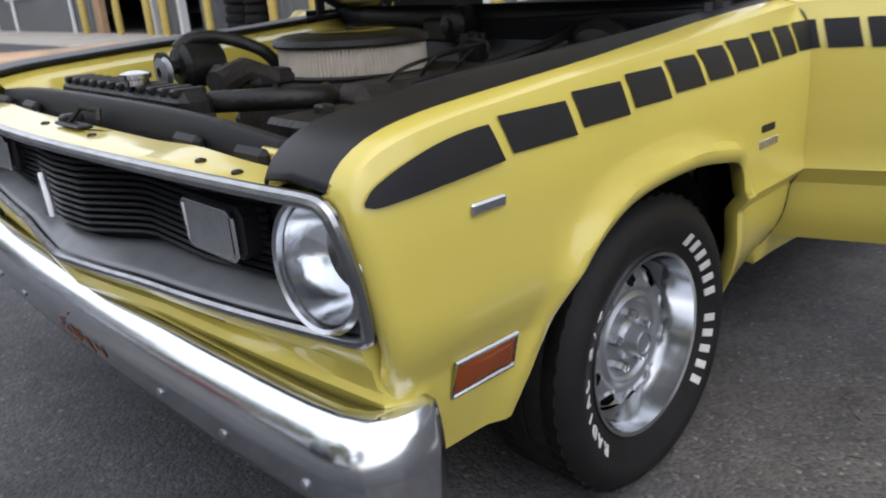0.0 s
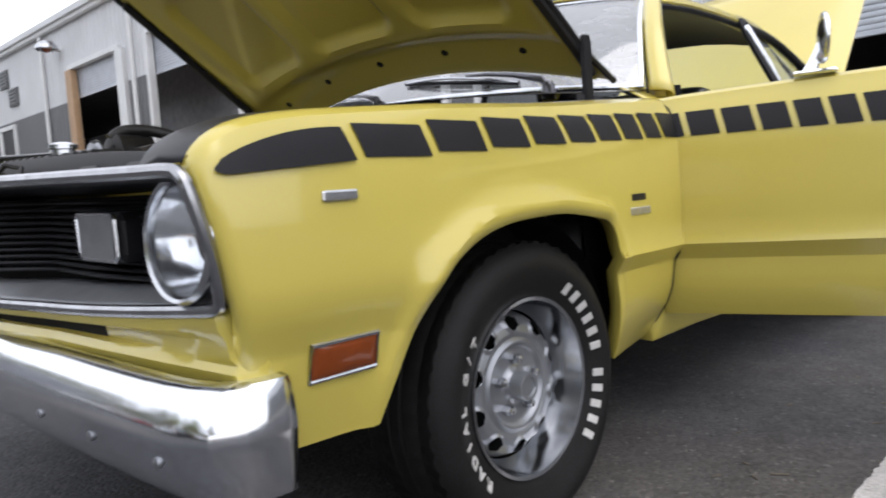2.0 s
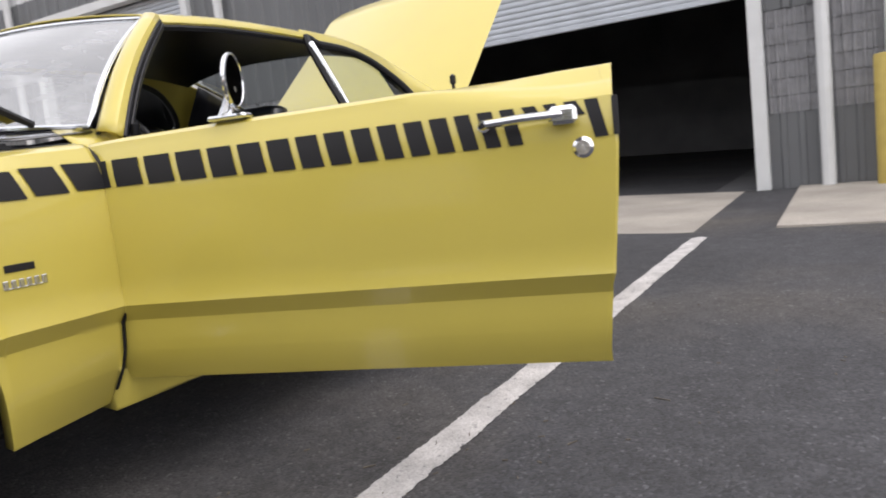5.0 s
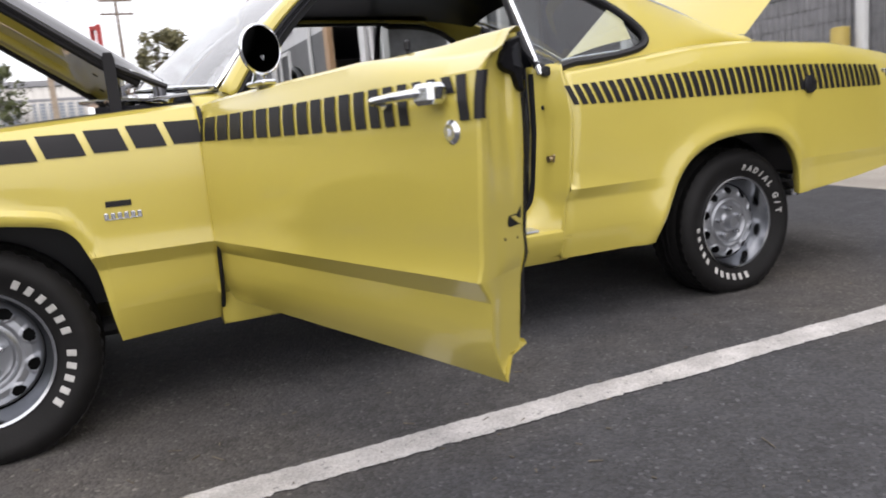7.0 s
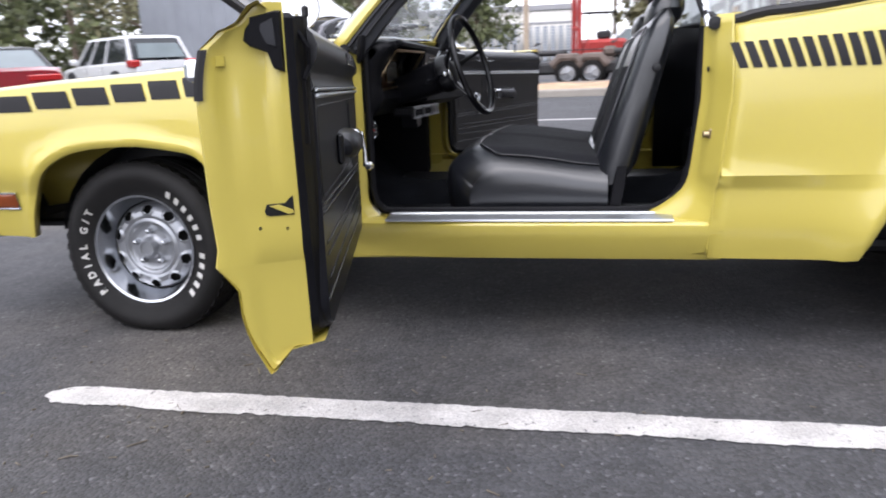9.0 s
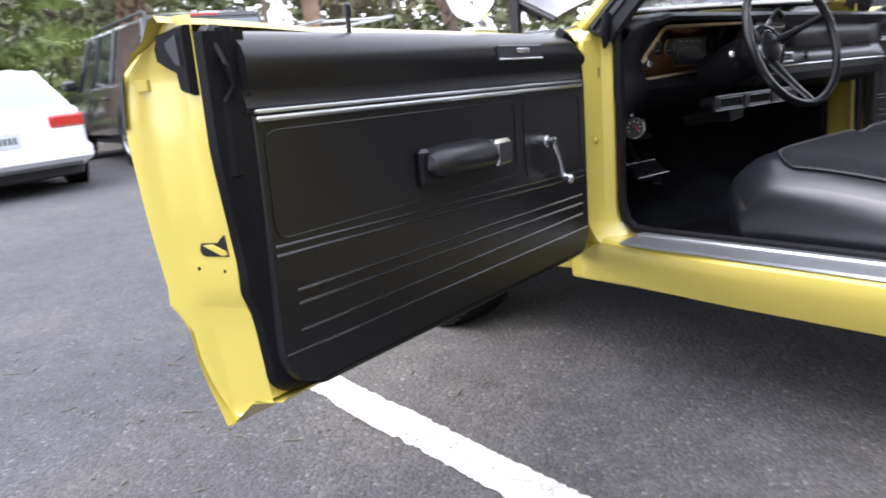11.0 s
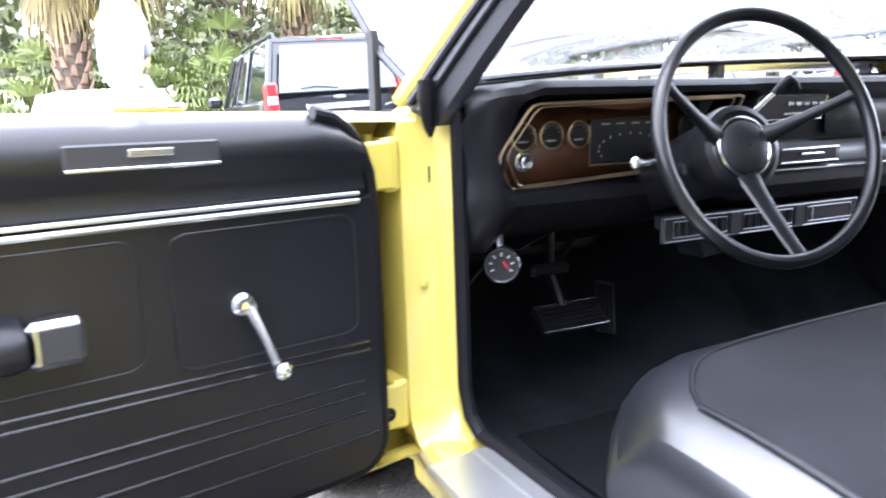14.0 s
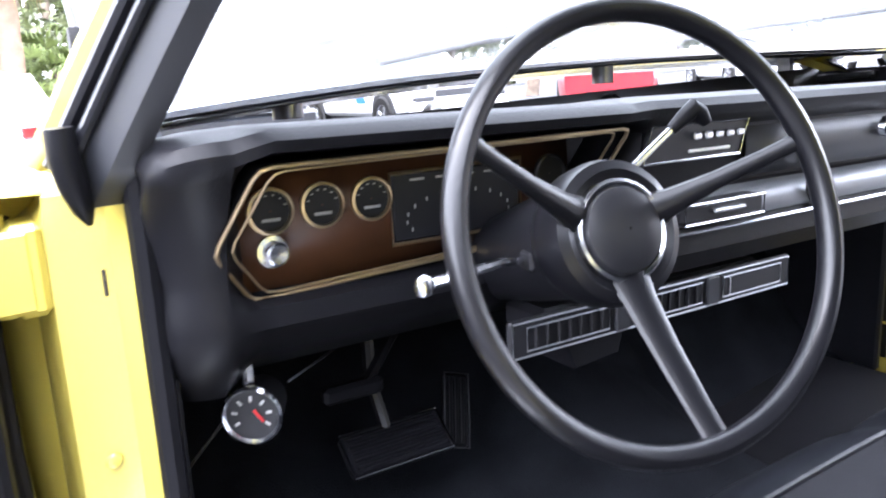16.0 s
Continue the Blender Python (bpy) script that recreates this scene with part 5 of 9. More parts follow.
def tyre_shape():
    """A radial tyre: sidewalls and a tread of blocks between grooves."""
    n = 144
    prof = [(RIM_R - 0.006, -0.075), (RIM_R + 0.005, -0.09), (0.212, -0.096), (0.232, -0.1062), (0.248, -0.1125), (0.262, -0.115), (0.276, -0.112), (0.29, -0.104), (0.299, -0.095), (0.305, -0.087)]
    tread = [(-0.088, 1), (-0.062, 1), (-0.056, 2), (-0.05, 1), (-0.022, 1), (-0.017, 2), (-0.012, 1), (0.012, 1), (0.017, 2), (0.022, 1), (0.05, 1), (0.056, 2), (0.062, 1), (0.088, 1)]
    rows = []
    for k in range(n):
        a = 2 * math.pi * k / n
        c, s = math.cos(a), math.sin(a)
        ring = [(r, y) for r, y in prof]
        for y, kind in tread:
            cut = 0.007 if kind == 2 else 0.0
            ph = (k + int(abs(y) * 60)) % 3
            if ph == 0 and abs(y) > 0.03:
                cut = max(cut, 0.0065)
            ring.append((TYRE_R - 0.16 * y * y * 2 - cut, y))
        ring += [(r, -y) for r, y in prof[::-1]]
        rows.append([(r * c, y, r * s) for r, y in ring])
    rows = [[(x, y, max(z, -0.287)) for x, y, z in r] for r in rows]
    rows.append(rows[0])
    return Shape().grid(rows, flip=True)


def rim_shape():
    out = Shape()
    out.lathe([(RIM_R - 0.004, 0.078), (RIM_R + 0.004, 0.088), (RIM_R + 0.002, 0.094), (RIM_R - 0.006, 0.092), (0.181, 0.078), (0.173, 0.05), (0.166, 0.03), (0.161, 0.022)], 64)
    return out


def disc_shape():
    """The slotted steel centre: a domed middle, a raised bead and ten lipped holes round the edge."""
    s = Shape()
    n = 240
    height = curve([(0.0, 0.060), (0.026, 0.058), (0.034, 0.047), (0.042, 0.041), (0.07, 0.040), (0.082, 0.043), (0.087, 0.050), (0.0925, 0.052), (0.098, 0.048), (0.103, 0.046), (0.113, 0.049), (0.130, 0.045), (0.146, 0.034), (0.153, 0.022), (0.158, 0.012)])
    rs = [0.158, 0.155, 0.152] + steps(0.149, 0.111, 14) + steps(0.108, 0.078, 12) + [0.072, 0.06, 0.05, 0.044, 0.04, 0.036, 0.033, 0.03, 0.026, 0.018, 0.008, 0.0005]
    hole_r, half_r = 0.1335, 0.0155

    def away(r, a):
        """How far a place lies from the nearest hole's middle, 1 on its edge."""
        turn = (a / (2 * math.pi) * 10) % 1 - 0.5
        arc = turn * 2 * math.pi / 10 * r
        wide = 0.019 * (1 + 0.35 * (r - hole_r) / half_r)
        return (abs(arc / wide) ** 2.6 + abs((r - hole_r) / half_r) ** 2.6) ** (1 / 2.6)

    rows, gap = [], []
    for r in rs:
        row = []
        for k in range(n):
            a = 2 * math.pi * k / n
            lip = 0.0055 * math.exp(-((away(r, a) - 1.0) / 0.28) ** 2) if r > 0.1 else 0.0
            row.append((r * math.cos(a), r * math.sin(a), height(r) + lip))
        rows.append(row)
    s.v = [p for row in rows for p in row]
    for i in range(len(rs) - 1):
        for k in range(n):
            if away((rs[i] + rs[i + 1]) / 2, 2 * math.pi * (k + 0.5) / n) < 0.94:
                continue
            s.f.append((i * n + k, i * n + (k + 1) % n, (i + 1) * n + (k + 1) % n, (i + 1) * n + k))
            s.m.append(0)
    return s


def letters(parent, M, start, word, step, solid):
    """Raised white sidewall lettering round the tyre; solid: plain bars in place of letters."""
    a = start
    for ch in word:
        if ch == " ":
            a -= step * 0.8
            continue
        place = M @ Matrix.Rotation(radians(a - 90), 4, "Z") @ Matrix.Translation((0, 0.229, 0.1052)) @ Matrix.Rotation(radians(25), 4, "X")
        if solid:
            s = Shape()
            s.box((0, 0, 0), (0.0175, 0.028, 0.003), 0.0015, place)
            part("white_bar", s, LETTER, parent)
        else:
            cu = bpy.data.curves.new("letter", "FONT")
            cu.body, cu.size, cu.extrude, cu.align_x, cu.align_y, cu.offset = ch, 0.033, 0.0015, "CENTER", "CENTER", 0.0012
            tmp = bpy.data.objects.new("letter", cu)
            me = bpy.data.meshes.new_from_object(tmp)
            bpy.data.objects.remove(tmp)
            me.transform(place)
            me.materials.clear()
            me.materials.append(LETTER)
            ob = new("white_letter", me)
            ob.parent = parent
        a -= step


def build_wheel(x, y, mirror, turn, name_label, steer=0.0):
    """A wheel that faces -y, or +y when mirrored."""
    R = Matrix.Rotation(radians(90), 4, "X")
    if mirror:
        R = Matrix.Rotation(radians(180), 4, "Z") @ R
    W = Matrix.Translation((x, y, 0.308 + SLOPE * (y + 0.765))) @ Matrix.Rotation(radians(steer), 4, "Z")
    tyre = part("wheel", tyre_shape(), RUBBER, car, name_label, sharp=40)
    tyre.matrix_basis = W
    for nm, sh, mt, lb in (("trim_ring", rim_shape(), BRIGHT, "deep polished trim ring"), ("slotted_disc", disc_shape(), STEEL, "silver slotted wheel disc")):
        sh.v = [tuple(R @ Vector(p)) for p in sh.v]
        part(nm, sh, mt, tyre, lb)
    # drum and barrel coloured near black for the shade behind the wheel's holes
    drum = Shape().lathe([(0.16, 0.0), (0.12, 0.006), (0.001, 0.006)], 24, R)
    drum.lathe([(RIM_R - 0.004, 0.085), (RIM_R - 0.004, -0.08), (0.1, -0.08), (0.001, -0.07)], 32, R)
    part("shaded_drum", drum, SHADEBLACK, tyre)
    for k in range(5):
        a = radians(90 + 72 * k + turn)
        nut = Shape().lathe([(0.0125, 0.038), (0.0115, 0.056), (0.008, 0.064), (0.001, 0.066)], 6, R @ Matrix.Translation((0.058 * math.cos(a), 0.058 * math.sin(a), 0)))
        part("lug_nut", nut, DULLCHROME, tyre)
    cap = Shape().lathe([(0.034, 0.044), (0.0315, 0.05), (0.0305, 0.078), (0.028, 0.083), (0.022, 0.083), (0.02, 0.079), (0.001, 0.079)], 28, R)
    part("centre_cap", cap, STEEL, tyre)
    letters(tyre, R, 57 + turn, "XXXXXX XXXXX", 9.0, True)
    letters(tyre, R, 221 + turn, "RADIAL G/T", 8.6, False)
    return tyre


build_wheel(-0.015, -0.742, False, 0, "white-lettered tyre on a slotted silver wheel", -1.5)
build_wheel(2.743, -0.745, False, -139, "white-lettered tyre on a slotted silver wheel")
build_wheel(-0.015, 0.765, True, 40, "white-lettered tyre on a slotted silver wheel", -1.5)
build_wheel(2.743, 0.755, True, 80, "white-lettered tyre on a slotted silver wheel")


LEAN[0] = SLOPE


def housing(xc, r0, r1):
    """Dark inner wheel housing."""
    s = Shape()
    rows = [[(xc + 0.40 * math.cos(radians(a)) * 1.0, y, max(0.36, 0.32 + 0.36 * math.sin(radians(a)))) for a in steps(-5, 185, 16)] for y in (-0.76, -0.64, -0.592)]
    s.grid(rows)
    s.add([(xc + 0.40 * math.cos(radians(a)), -0.592, max(0.36, 0.32 + 0.36 * math.sin(radians(a)))) for a in steps(-5, 185, 16)], [tuple(range(17))])
    return s


for xc in (0.02, 2.68):
    both("wheel_housing", housing(xc, 0.4, 0.38), BLACKPAINT, car, "black inner wheel housing")

# ---- nose: lamps, grille, bumper ----
def nose_x(y):
    return -0.828 + 0.062 * (abs(y) / 0.855) ** 1.7


def low_x(y):
    return nose_x(y) + 0.012 + 0.03 * min(1, abs(y) / 0.3)


LOWFRAME = lambda y: 0.55 + 0.04 * (abs(y) / 0.855) ** 2
frame_pts = [Vector((nose_x(y), y, 0.784 - 0.002 * abs(y))) for y in steps(-0.82, 0.82, 24)]
ends = [(0.842, 0.774), (0.851, 0.757), (0.855, 0.70), (0.852, 0.65), (0.845, 0.61), (0.834, 0.592)]
frame_pts += [Vector((nose_x(a) + 0.042 * max(0, (0.765 - z) / 0.17), a, z)) for a, z in ends]
frame_pts += [Vector((low_x(y), y, LOWFRAME(y))) for y in steps(0.81, -0.81, 24)]
frame_pts += [Vector((nose_x(a) + 0.042 * max(0, (0.765 - z) / 0.17), -a, z)) for a, z in ends[::-1]]
fr = Shape().tube(rounded(frame_pts, 3), 0.0105, 10, closed=True)
grille = part("grille_frame", fr, material("weathered_grille_chrome", (0.4, 0.405, 0.42), 0.26, 1.0, 0.15, 25), car, "bright oblong grille surround")


def grille_x(y):
    a = abs(y)
    return float(np.interp(a, [0, 0.10, 0.22, 0.42, 0.6], [-0.79, -0.782, -0.715, -0.72, -0.70]))


shelf = Shape()
shelf.grid([[(low_x(y) + max(0.012, grille_x(y) + 0.025 - low_x(y)) * t, y, LOWFRAME(y) + 0.004 + 0.035 * t) for t in steps(0, 1, 4)] for y in steps(-0.845, 0.845, 40)])
part("lower_shelf", shelf, material("argent_silver_paint", (0.22, 0.225, 0.235), 0.45, 0.4, 0.12, 15), grille, "dull silver lower grille shelf", thick=0.003)
upper = Shape()
upper.grid([[(nose_x(y) + 0.004 + (grille_x(y) + 0.03 - nose_x(y)) * t, y, 0.78 - 0.002 * abs(y) - 0.03 * t) for t in steps(0, 1, 3)] for y in steps(-0.83, 0.83, 40)])
part("upper_shelf", upper, BLACKPAINT, grille, thick=0.003)
# added near-black sheet that paints the shade between the slats
shade_sheet = Shape().grid([[(grille_x(y) + 0.05, y, z) for y in steps(-0.85, 0.85, 30)] for z in (0.55, 0.79)])
part("grille_shade_sheet", shade_sheet, SHADEBLACK, grille)
for k in range(11):
    z = 0.612 + 0.0128 * k
    sl = Shape()
    ys = steps(-0.60, 0.60, 36)
    sl.grid([[(grille_x(y) + dx, y, z + dz) for y in ys] for dx, dz in ((0.03, -0.003), (0.0, -0.0035), (-0.004, 0.0), (0.0, 0.0035), (0.03, 0.003))])
    part("grille_slat", sl, BLACKPAINT, grille)
orn = Shape()
orn.prism([(-0.014, -0.044), (0.014, -0.044), (0.009, 0.0), (0.004, 0.042), (-0.004, 0.042), (-0.009, 0.0)], 0.014, pose(-0.806, 0.0, 0.673, 90, 0, -90), 0.003)
part("ornament", orn, DULLCHROME, grille, "chrome pointed grille ornament")
for s in (-1, 1):
    y = s * 0.505
    pk = Shape()
    pk.box((-0.71, y, 0.683), (0.07, 0.155, 0.082), 0.014)
    lampb = part("parking_lamp", pk, BLACKPAINT, car, "square parking lamp with a chrome rim")
    rimp = [(-0.747, y + s * a, 0.683 + b) for a, b in ((-0.066, -0.028), (-0.056, -0.037), (0.066, -0.037), (0.077, -0.028), (0.076, 0.03), (0.066, 0.038), (-0.062, 0.038), (-0.072, 0.03))]
    part("rim", Shape().tube(rimp, 0.004, 6, closed=True), DULLCHROME, lampb)
    ln = Shape().grid([[(-0.749 - 0.0016 * (j % 2), y + s * 0.002 - 0.066 + 0.0044 * j, z) for j in range(31)] for z in (0.648, 0.719)], flip=True)
    part("lens", ln, material("pale_ribbed_lens", (0.17, 0.175, 0.182), 0.25, 0, 0.1, 30, coat=0.2), lampb, "pale ribbed lens")
    # headlamp
    H = pose(-0.735, s * 0.772, 0.684, 0, -86, 0) @ Matrix.Scale(0.86, 4)
    hl = Shape().lathe([(0.1, -0.012), (0.106, 0.0), (0.107, 0.01), (0.102, 0.02), (0.096, 0.016), (0.094, -0.01)], 40, H)
    head = part("headlamp", hl, DULLCHROME, car, "round sealed-beam headlamp")
    bowl = Shape().lathe([(0.092, 0.004), (0.086, -0.016), (0.073, -0.04), (0.05, -0.06), (0.025, -0.07), (0.001, -0.073)], 40, H)
    part("reflector", bowl, SILVERED, head)
    gl = Shape().grid([[(q * 0.0929 * math.cos(a), q * 0.0929 * math.sin(a), 0.042 - 0.034 * q ** 2.4 + (0.0014 * math.cos(q * math.sin(a) * 42) if q < 0.95 else 0)) for a in [2 * math.pi * k / 64 for k in range(64)]] for q in steps(1, 0.02, 22)], closed=True, M=H)
    lens_ob = part("lens", gl, LENS, head, "fluted clear lens")
    lens_ob.visible_shadow = False
    side_panel = Shape().grid([[(nose_x(0.6 * s) + 0.105, s * yy, z) for yy in (0.62, 0.835)] for z in (0.58, 0.775)])
    part("lamp_panel", side_panel, BLACKPAINT, grille)

# valance below the grille, with its air slot
val = Shape()
rows = []
for y in steps(-0.825, 0.825, 60):
    x0 = low_x(y)
    up = LOWFRAME(y) - 0.556
    flat = 1 - 0.7 * max(0, min(1, (abs(y) - 0.52) / 0.3))
    rows.append([(x0 + dx, y * ky, z + up * ku) for dx, z, ky, ku in ((0.012, 0.556, 1, 1), (0.0, 0.545, 1, 1), (0.004, 0.536, 1, 0.7), (0.004 + 0.03 * flat, 0.527, 1, 0.5), (0.01 + 0.028 * flat, 0.507, 1.0, 0.3), (0.026, 0.503, 1.005, 0), (0.02, 0.492, 1.008, 0), (0.035, 0.455, 1.01, 0), (0.055, 0.40, 1.01, 0))])
for i, sgn in ((0, -1), (-1, 1)):
    wrap = [(x + 0.04, y + sgn * 0.02, z) for x, y, z in rows[i]]
    rows.insert(0 if i == 0 else len(rows), wrap)
val.grid(rows)
vmat = []
for i in range(len(rows) - 1):
    y = rows[i][0][1]
    for j in range(len(rows[0]) - 1):
        # the slot's recessed face is coloured near black for shade
        vmat.append(1 if j in (3,) and abs(y) < 0.476 else 0)
val.m = vmat
part("front_valance", val, [YELLOW, SHADEBLACK], car, "yellow panel under the grille with a dark slot", thick=0.003)

bump = Shape()
BSEC = [(-0.03, 0.484), (-0.012, 0.488), (0.004, 0.484), (0.018, 0.474), (0.03, 0.456), (0.039, 0.434), (0.0425, 0.417), (0.0415, 0.409), (0.036, 0.395), (0.026, 0.36), (0.016, 0.33), (0.004, 0.316), (-0.03, 0.311)]
half = [(-0.645, -0.864), (-0.66, -0.866), (-0.685, -0.864), (-0.715, -0.858), (-0.742, -0.835), (-0.757, -0.80), (-0.764, -0.75)] + [(-0.768 - 0.018 * (1 - (y / 0.7) ** 2), y) for y in steps(-0.7, 0.0, 14)]
plan = [Vector((x, y, 0)) for x, y in half + [(x, -y) for x, y in half[-2::-1]]]
rows = []
for i, p in enumerate(plan):
    d = (plan[min(i + 1, len(plan) - 1)] - plan[max(i - 1, 0)]).normalized()
    out = Vector((-d.y, d.x, 0))
    ease = max(0.3, min(1, 1 - 0.7 * (p.x + 0.745) / 0.08)) if abs(p.y) > 0.82 else 1.0
    rows.append([tuple(p + out * (o if o < 0 else o * ease) + Vector((0, 0, z))) for o, z in BSEC])
bump.grid(rows, flip=True)
bumper = part("front_bumper", bump, CHROME, car, "chrome front bumper with rust specks", thick=0.004, recalc=True)
for y in (-0.75, -0.55, -0.35, 0.35, 0.55, 0.75):
    b = Shape().lathe([(0.009, -0.004), (0.008, 0.003), (0.001, 0.005)], 12, pose(-0.8165 + 0.018 * (y / 0.7) ** 2, y, 0.375, 0, -90, 0))
    part("bumper_bolt", b, STEEL, bumper)
prng = random.Random(8)
RUSTY = material("rust", (0.2, 0.065, 0.028), 0.8, 0, 0.4, 60)
for k in range(26):
    y, z = prng.gauss(-0.02, 0.07), prng.gauss(0.375, 0.02)
    spot = Shape().lathe([(0.001, 0.0006), (prng.uniform(0.004, 0.014), 0.0004)], 7, pose(-0.7865 - float(np.interp(z, [0.316, 0.33, 0.36, 0.395, 0.409], [0.004, 0.016, 0.026, 0.036, 0.0415])) + 0.018 * (y / 0.7) ** 2 - 0.0003 * (k % 3), y, z, 0, -106, 0))
    part("rust_spot", spot, RUSTY, bumper)

# side markers, badges and fuel filler
for f in (lambda s: s, lambda s: s.mirrored()):
    def on_side(x, z, lift):
        return (x, -max(side(min(x, -0.56), z), side(x, z)) - lift, z)
    X0, X1, Z0, Z1 = -0.596, -0.466, 0.457, 0.514
    corner = [Vector(on_side(x, z, 0.004)) for x, z in ((X0, Z0), (X1, Z0), (X1, Z1), (X0, Z1))]
    mk_ob = part("side_marker", f(Shape().tube(corner, 0.0042, 6, closed=True)), DULLCHROME, car, "amber side marker lamp with a chrome rim")
    lens = Shape().grid([[on_side(x, z, 0.006 + 0.006 * math.sin(math.pi * (x - X0) / (X1 - X0)) ** 0.3 * math.sin(math.pi * (z - Z0) / (Z1 - Z0)) ** 0.3 if X0 < x < X1 and Z0 < z < Z1 else 0.004) for x in steps(X0, X1, 16)] for z in steps(Z0, Z1, 8)])
    part("lens", f(lens), AMBER, mk_ob, "amber lens")
    em = Shape()
    em.box((-0.543, -side(-0.543, 0.738) - 0.002, 0.737), (0.068, 0.008, 0.017), 0.003, None)
    part("fender_badge", f(em), DULLCHROME, car, "small bright oblong badge")
    bd = Shape().box((0.388, -side(0.388, 0.69) - 0.001, 0.688), (0.066, 0.004, 0.016), 0.001)
    part("engine_badge", f(bd), DECAL, car, "dark oblong badge")
    sc = Shape()
    for k in range(6):
        sc.box((0.353 + 0.017 * k, -side(0.388, 0.66) - 0.001, 0.655), (0.012, 0.004, 0.018), 0.002)
    sc.box((0.396, -side(0.388, 0.66) - 0.001, 0.646), (0.096, 0.003, 0.003), 0.001)
    part("script_badge", f(sc), DULLCHROME, car, "small chrome script drawn as bars")
    gc = Shape().lathe([(0.038, 0), (0.036, 0.010), (0.024, 0.014), (0.001, 0.015)], 24, pose(3.08, -side(3.08, 0.85), 0.855, 90))
    part("fuel_cap", f(gc), BLACKPAINT, car, "dark round fuel cap")
    rm = Shape().box((3.67, -side(3.67, 0.61), 0.605), (0.085, 0.012, 0.045), 0.004)
    part("rear_marker", f(rm), REDLENS, car, "red rear side marker")
    rb = Shape()
    for k in range(5):
        rb.box((3.60 + 0.022 * k, -side(3.64, 0.87) - 0.0, 0.872), (0.016, 0.006, 0.05), 0.002)
    part("tail_badge", f(rb), DULLCHROME, car, "tail decal drawn as bars")
rb = Shape()
rows = []
for y in steps(-0.89, 0.89, 30):
    x = 3.90 + 0.03 * (1 - (y / 0.89) ** 2) - 0.12 * max(0, (abs(y) - 0.8) / 0.09)
    rows.append([(x + dx, y, z) for dx, z in ((-0.03, 0.60), (0.01, 0.60), (0.035, 0.57), (0.03, 0.52), (0.02, 0.49), (-0.03, 0.485))])
rb.grid(rows)
part("rear_bumper", rb, CHROME, car, "chrome rear bumper", thick=0.004, recalc=True)
under = Shape()
under.box((1.7, 0, 0.3), (3.0, 1.36, 0.06), 0.02)
part("floor_pan", under, BLACKPAINT, car, "black underside")
# unseen underbody parts, added to stop light crossing beneath the car
for y in (-0.36, 0.36):
    ex = Shape().tube([(0.2, y * 0.6, 0.27), (0.7, y * 0.7, 0.22), (1.75, y, 0.22)], 0.028, 10)
    ex.loft([[(x, y + a * 0.11, 0.235 + b * 0.06) for a, b in [(math.cos(2 * math.pi * k / 14), math.sin(2 * math.pi * k / 14)) for k in range(14)]] for x in (1.75, 2.3)])
    ex.tube([(2.3, y, 0.23), (2.5, y * 1.2, 0.27), (2.75, y * 1.5, 0.42), (3.0, y * 1.9, 0.4)], 0.025, 10)
    part("exhaust", ex, RUST, car, "unseen exhaust pipe and muffler added to block light")
ax = Shape().tube([(2.743, -0.62, 0.31), (2.743, 0.62, 0.31)], 0.045, 12)
ax.lathe([(0.03, -0.13), (0.1, -0.1), (0.135, 0.0), (0.1, 0.1), (0.03, 0.13)], 20, pose(2.743, 0.0, 0.31, 90))
part("unseen_rear_axle", ax, ENGINE, car, "unseen black axle added to block light")
for y in (-0.54, 0.54):
    part("unseen_leaf_spring", Shape().tube(bend([(2.1, y, 0.30), (2.45, y, 0.235), (2.743, y, 0.225), (3.1, y, 0.25), (3.4, y, 0.36)]), 0.03, 6), ENGINE, car, "unseen black spring added to block light")
part("unseen_fuel_tank", Shape().box((3.45, 0.0, 0.37), (0.6, 0.8, 0.2), 0.04), BLACKPAINT, car, "unseen black tank added to block light")
sump = Shape().box((0.0, 0, 0.25), (0.5, 0.3, 0.16), 0.04)
sump.tube([(0.3, 0, 0.3), (0.8, 0, 0.26), (1.2, 0, 0.28), (2.6, 0, 0.31)], 0.05, 12, radii=[0.14, 0.1, 0.05, 0.045])
part("gearbox", sump, ENGINE, car, "unseen black gearbox and shaft added to block light")
# unseen tray added so no light falls through the open engine bay
tray = Shape().box((-0.21, 0, 0.345), (0.86, 1.16, 0.03), 0.01)
tray.box((-0.66, 0, 0.40), (0.05, 1.5, 0.14), 0.01)
tray.box((0.0, 0, 0.36), (0.16, 1.2, 0.09), 0.02)
part("light_block_tray", tray, BLACKPAINT, car, "unseen black tray added to block light under the engine")
tails = Shape()
for z in (0.47, 0.40):
    tails.tube([(3.0, -0.70, z), (3.05, -0.79, z + 0.005), (3.06, -0.86, z)], 0.02, 12)
part("exhaust_tips", tails, CHROME, car, "twin chrome tips behind the rear wheel")

# ---- engine bay ----
for s in (-1, 1):
    bay = Shape()
    bay.grid([[(x, s * (INNER(x) - d), CROWN(x) - e) for x in steps(-0.66, 0.495 if e < 0.1 else 0.375, 10)] for d, e in ((0.0, 0.02), (0.015, 0.035), (0.06, 0.045), (0.10, 0.11), (0.13, 0.29), (0.20, 0.46))], flip=s > 0)
    part("inner_fender", bay, YELLOW, car, "yellow inner fender panel", thick=0.004)
fw = Shape()
fw.grid([[(x, y, z) for y in steps(-0.72, 0.72, 12)] for x, z in ((0.50, 0.955), (0.505, 0.90), (0.53, 0.85), (0.50, 0.72), (0.385, 0.62), (0.38, 0.4))])
part("firewall", fw, BLACKPAINT, car, "black firewall", thick=0.01)
sup = Shape()
rows = []
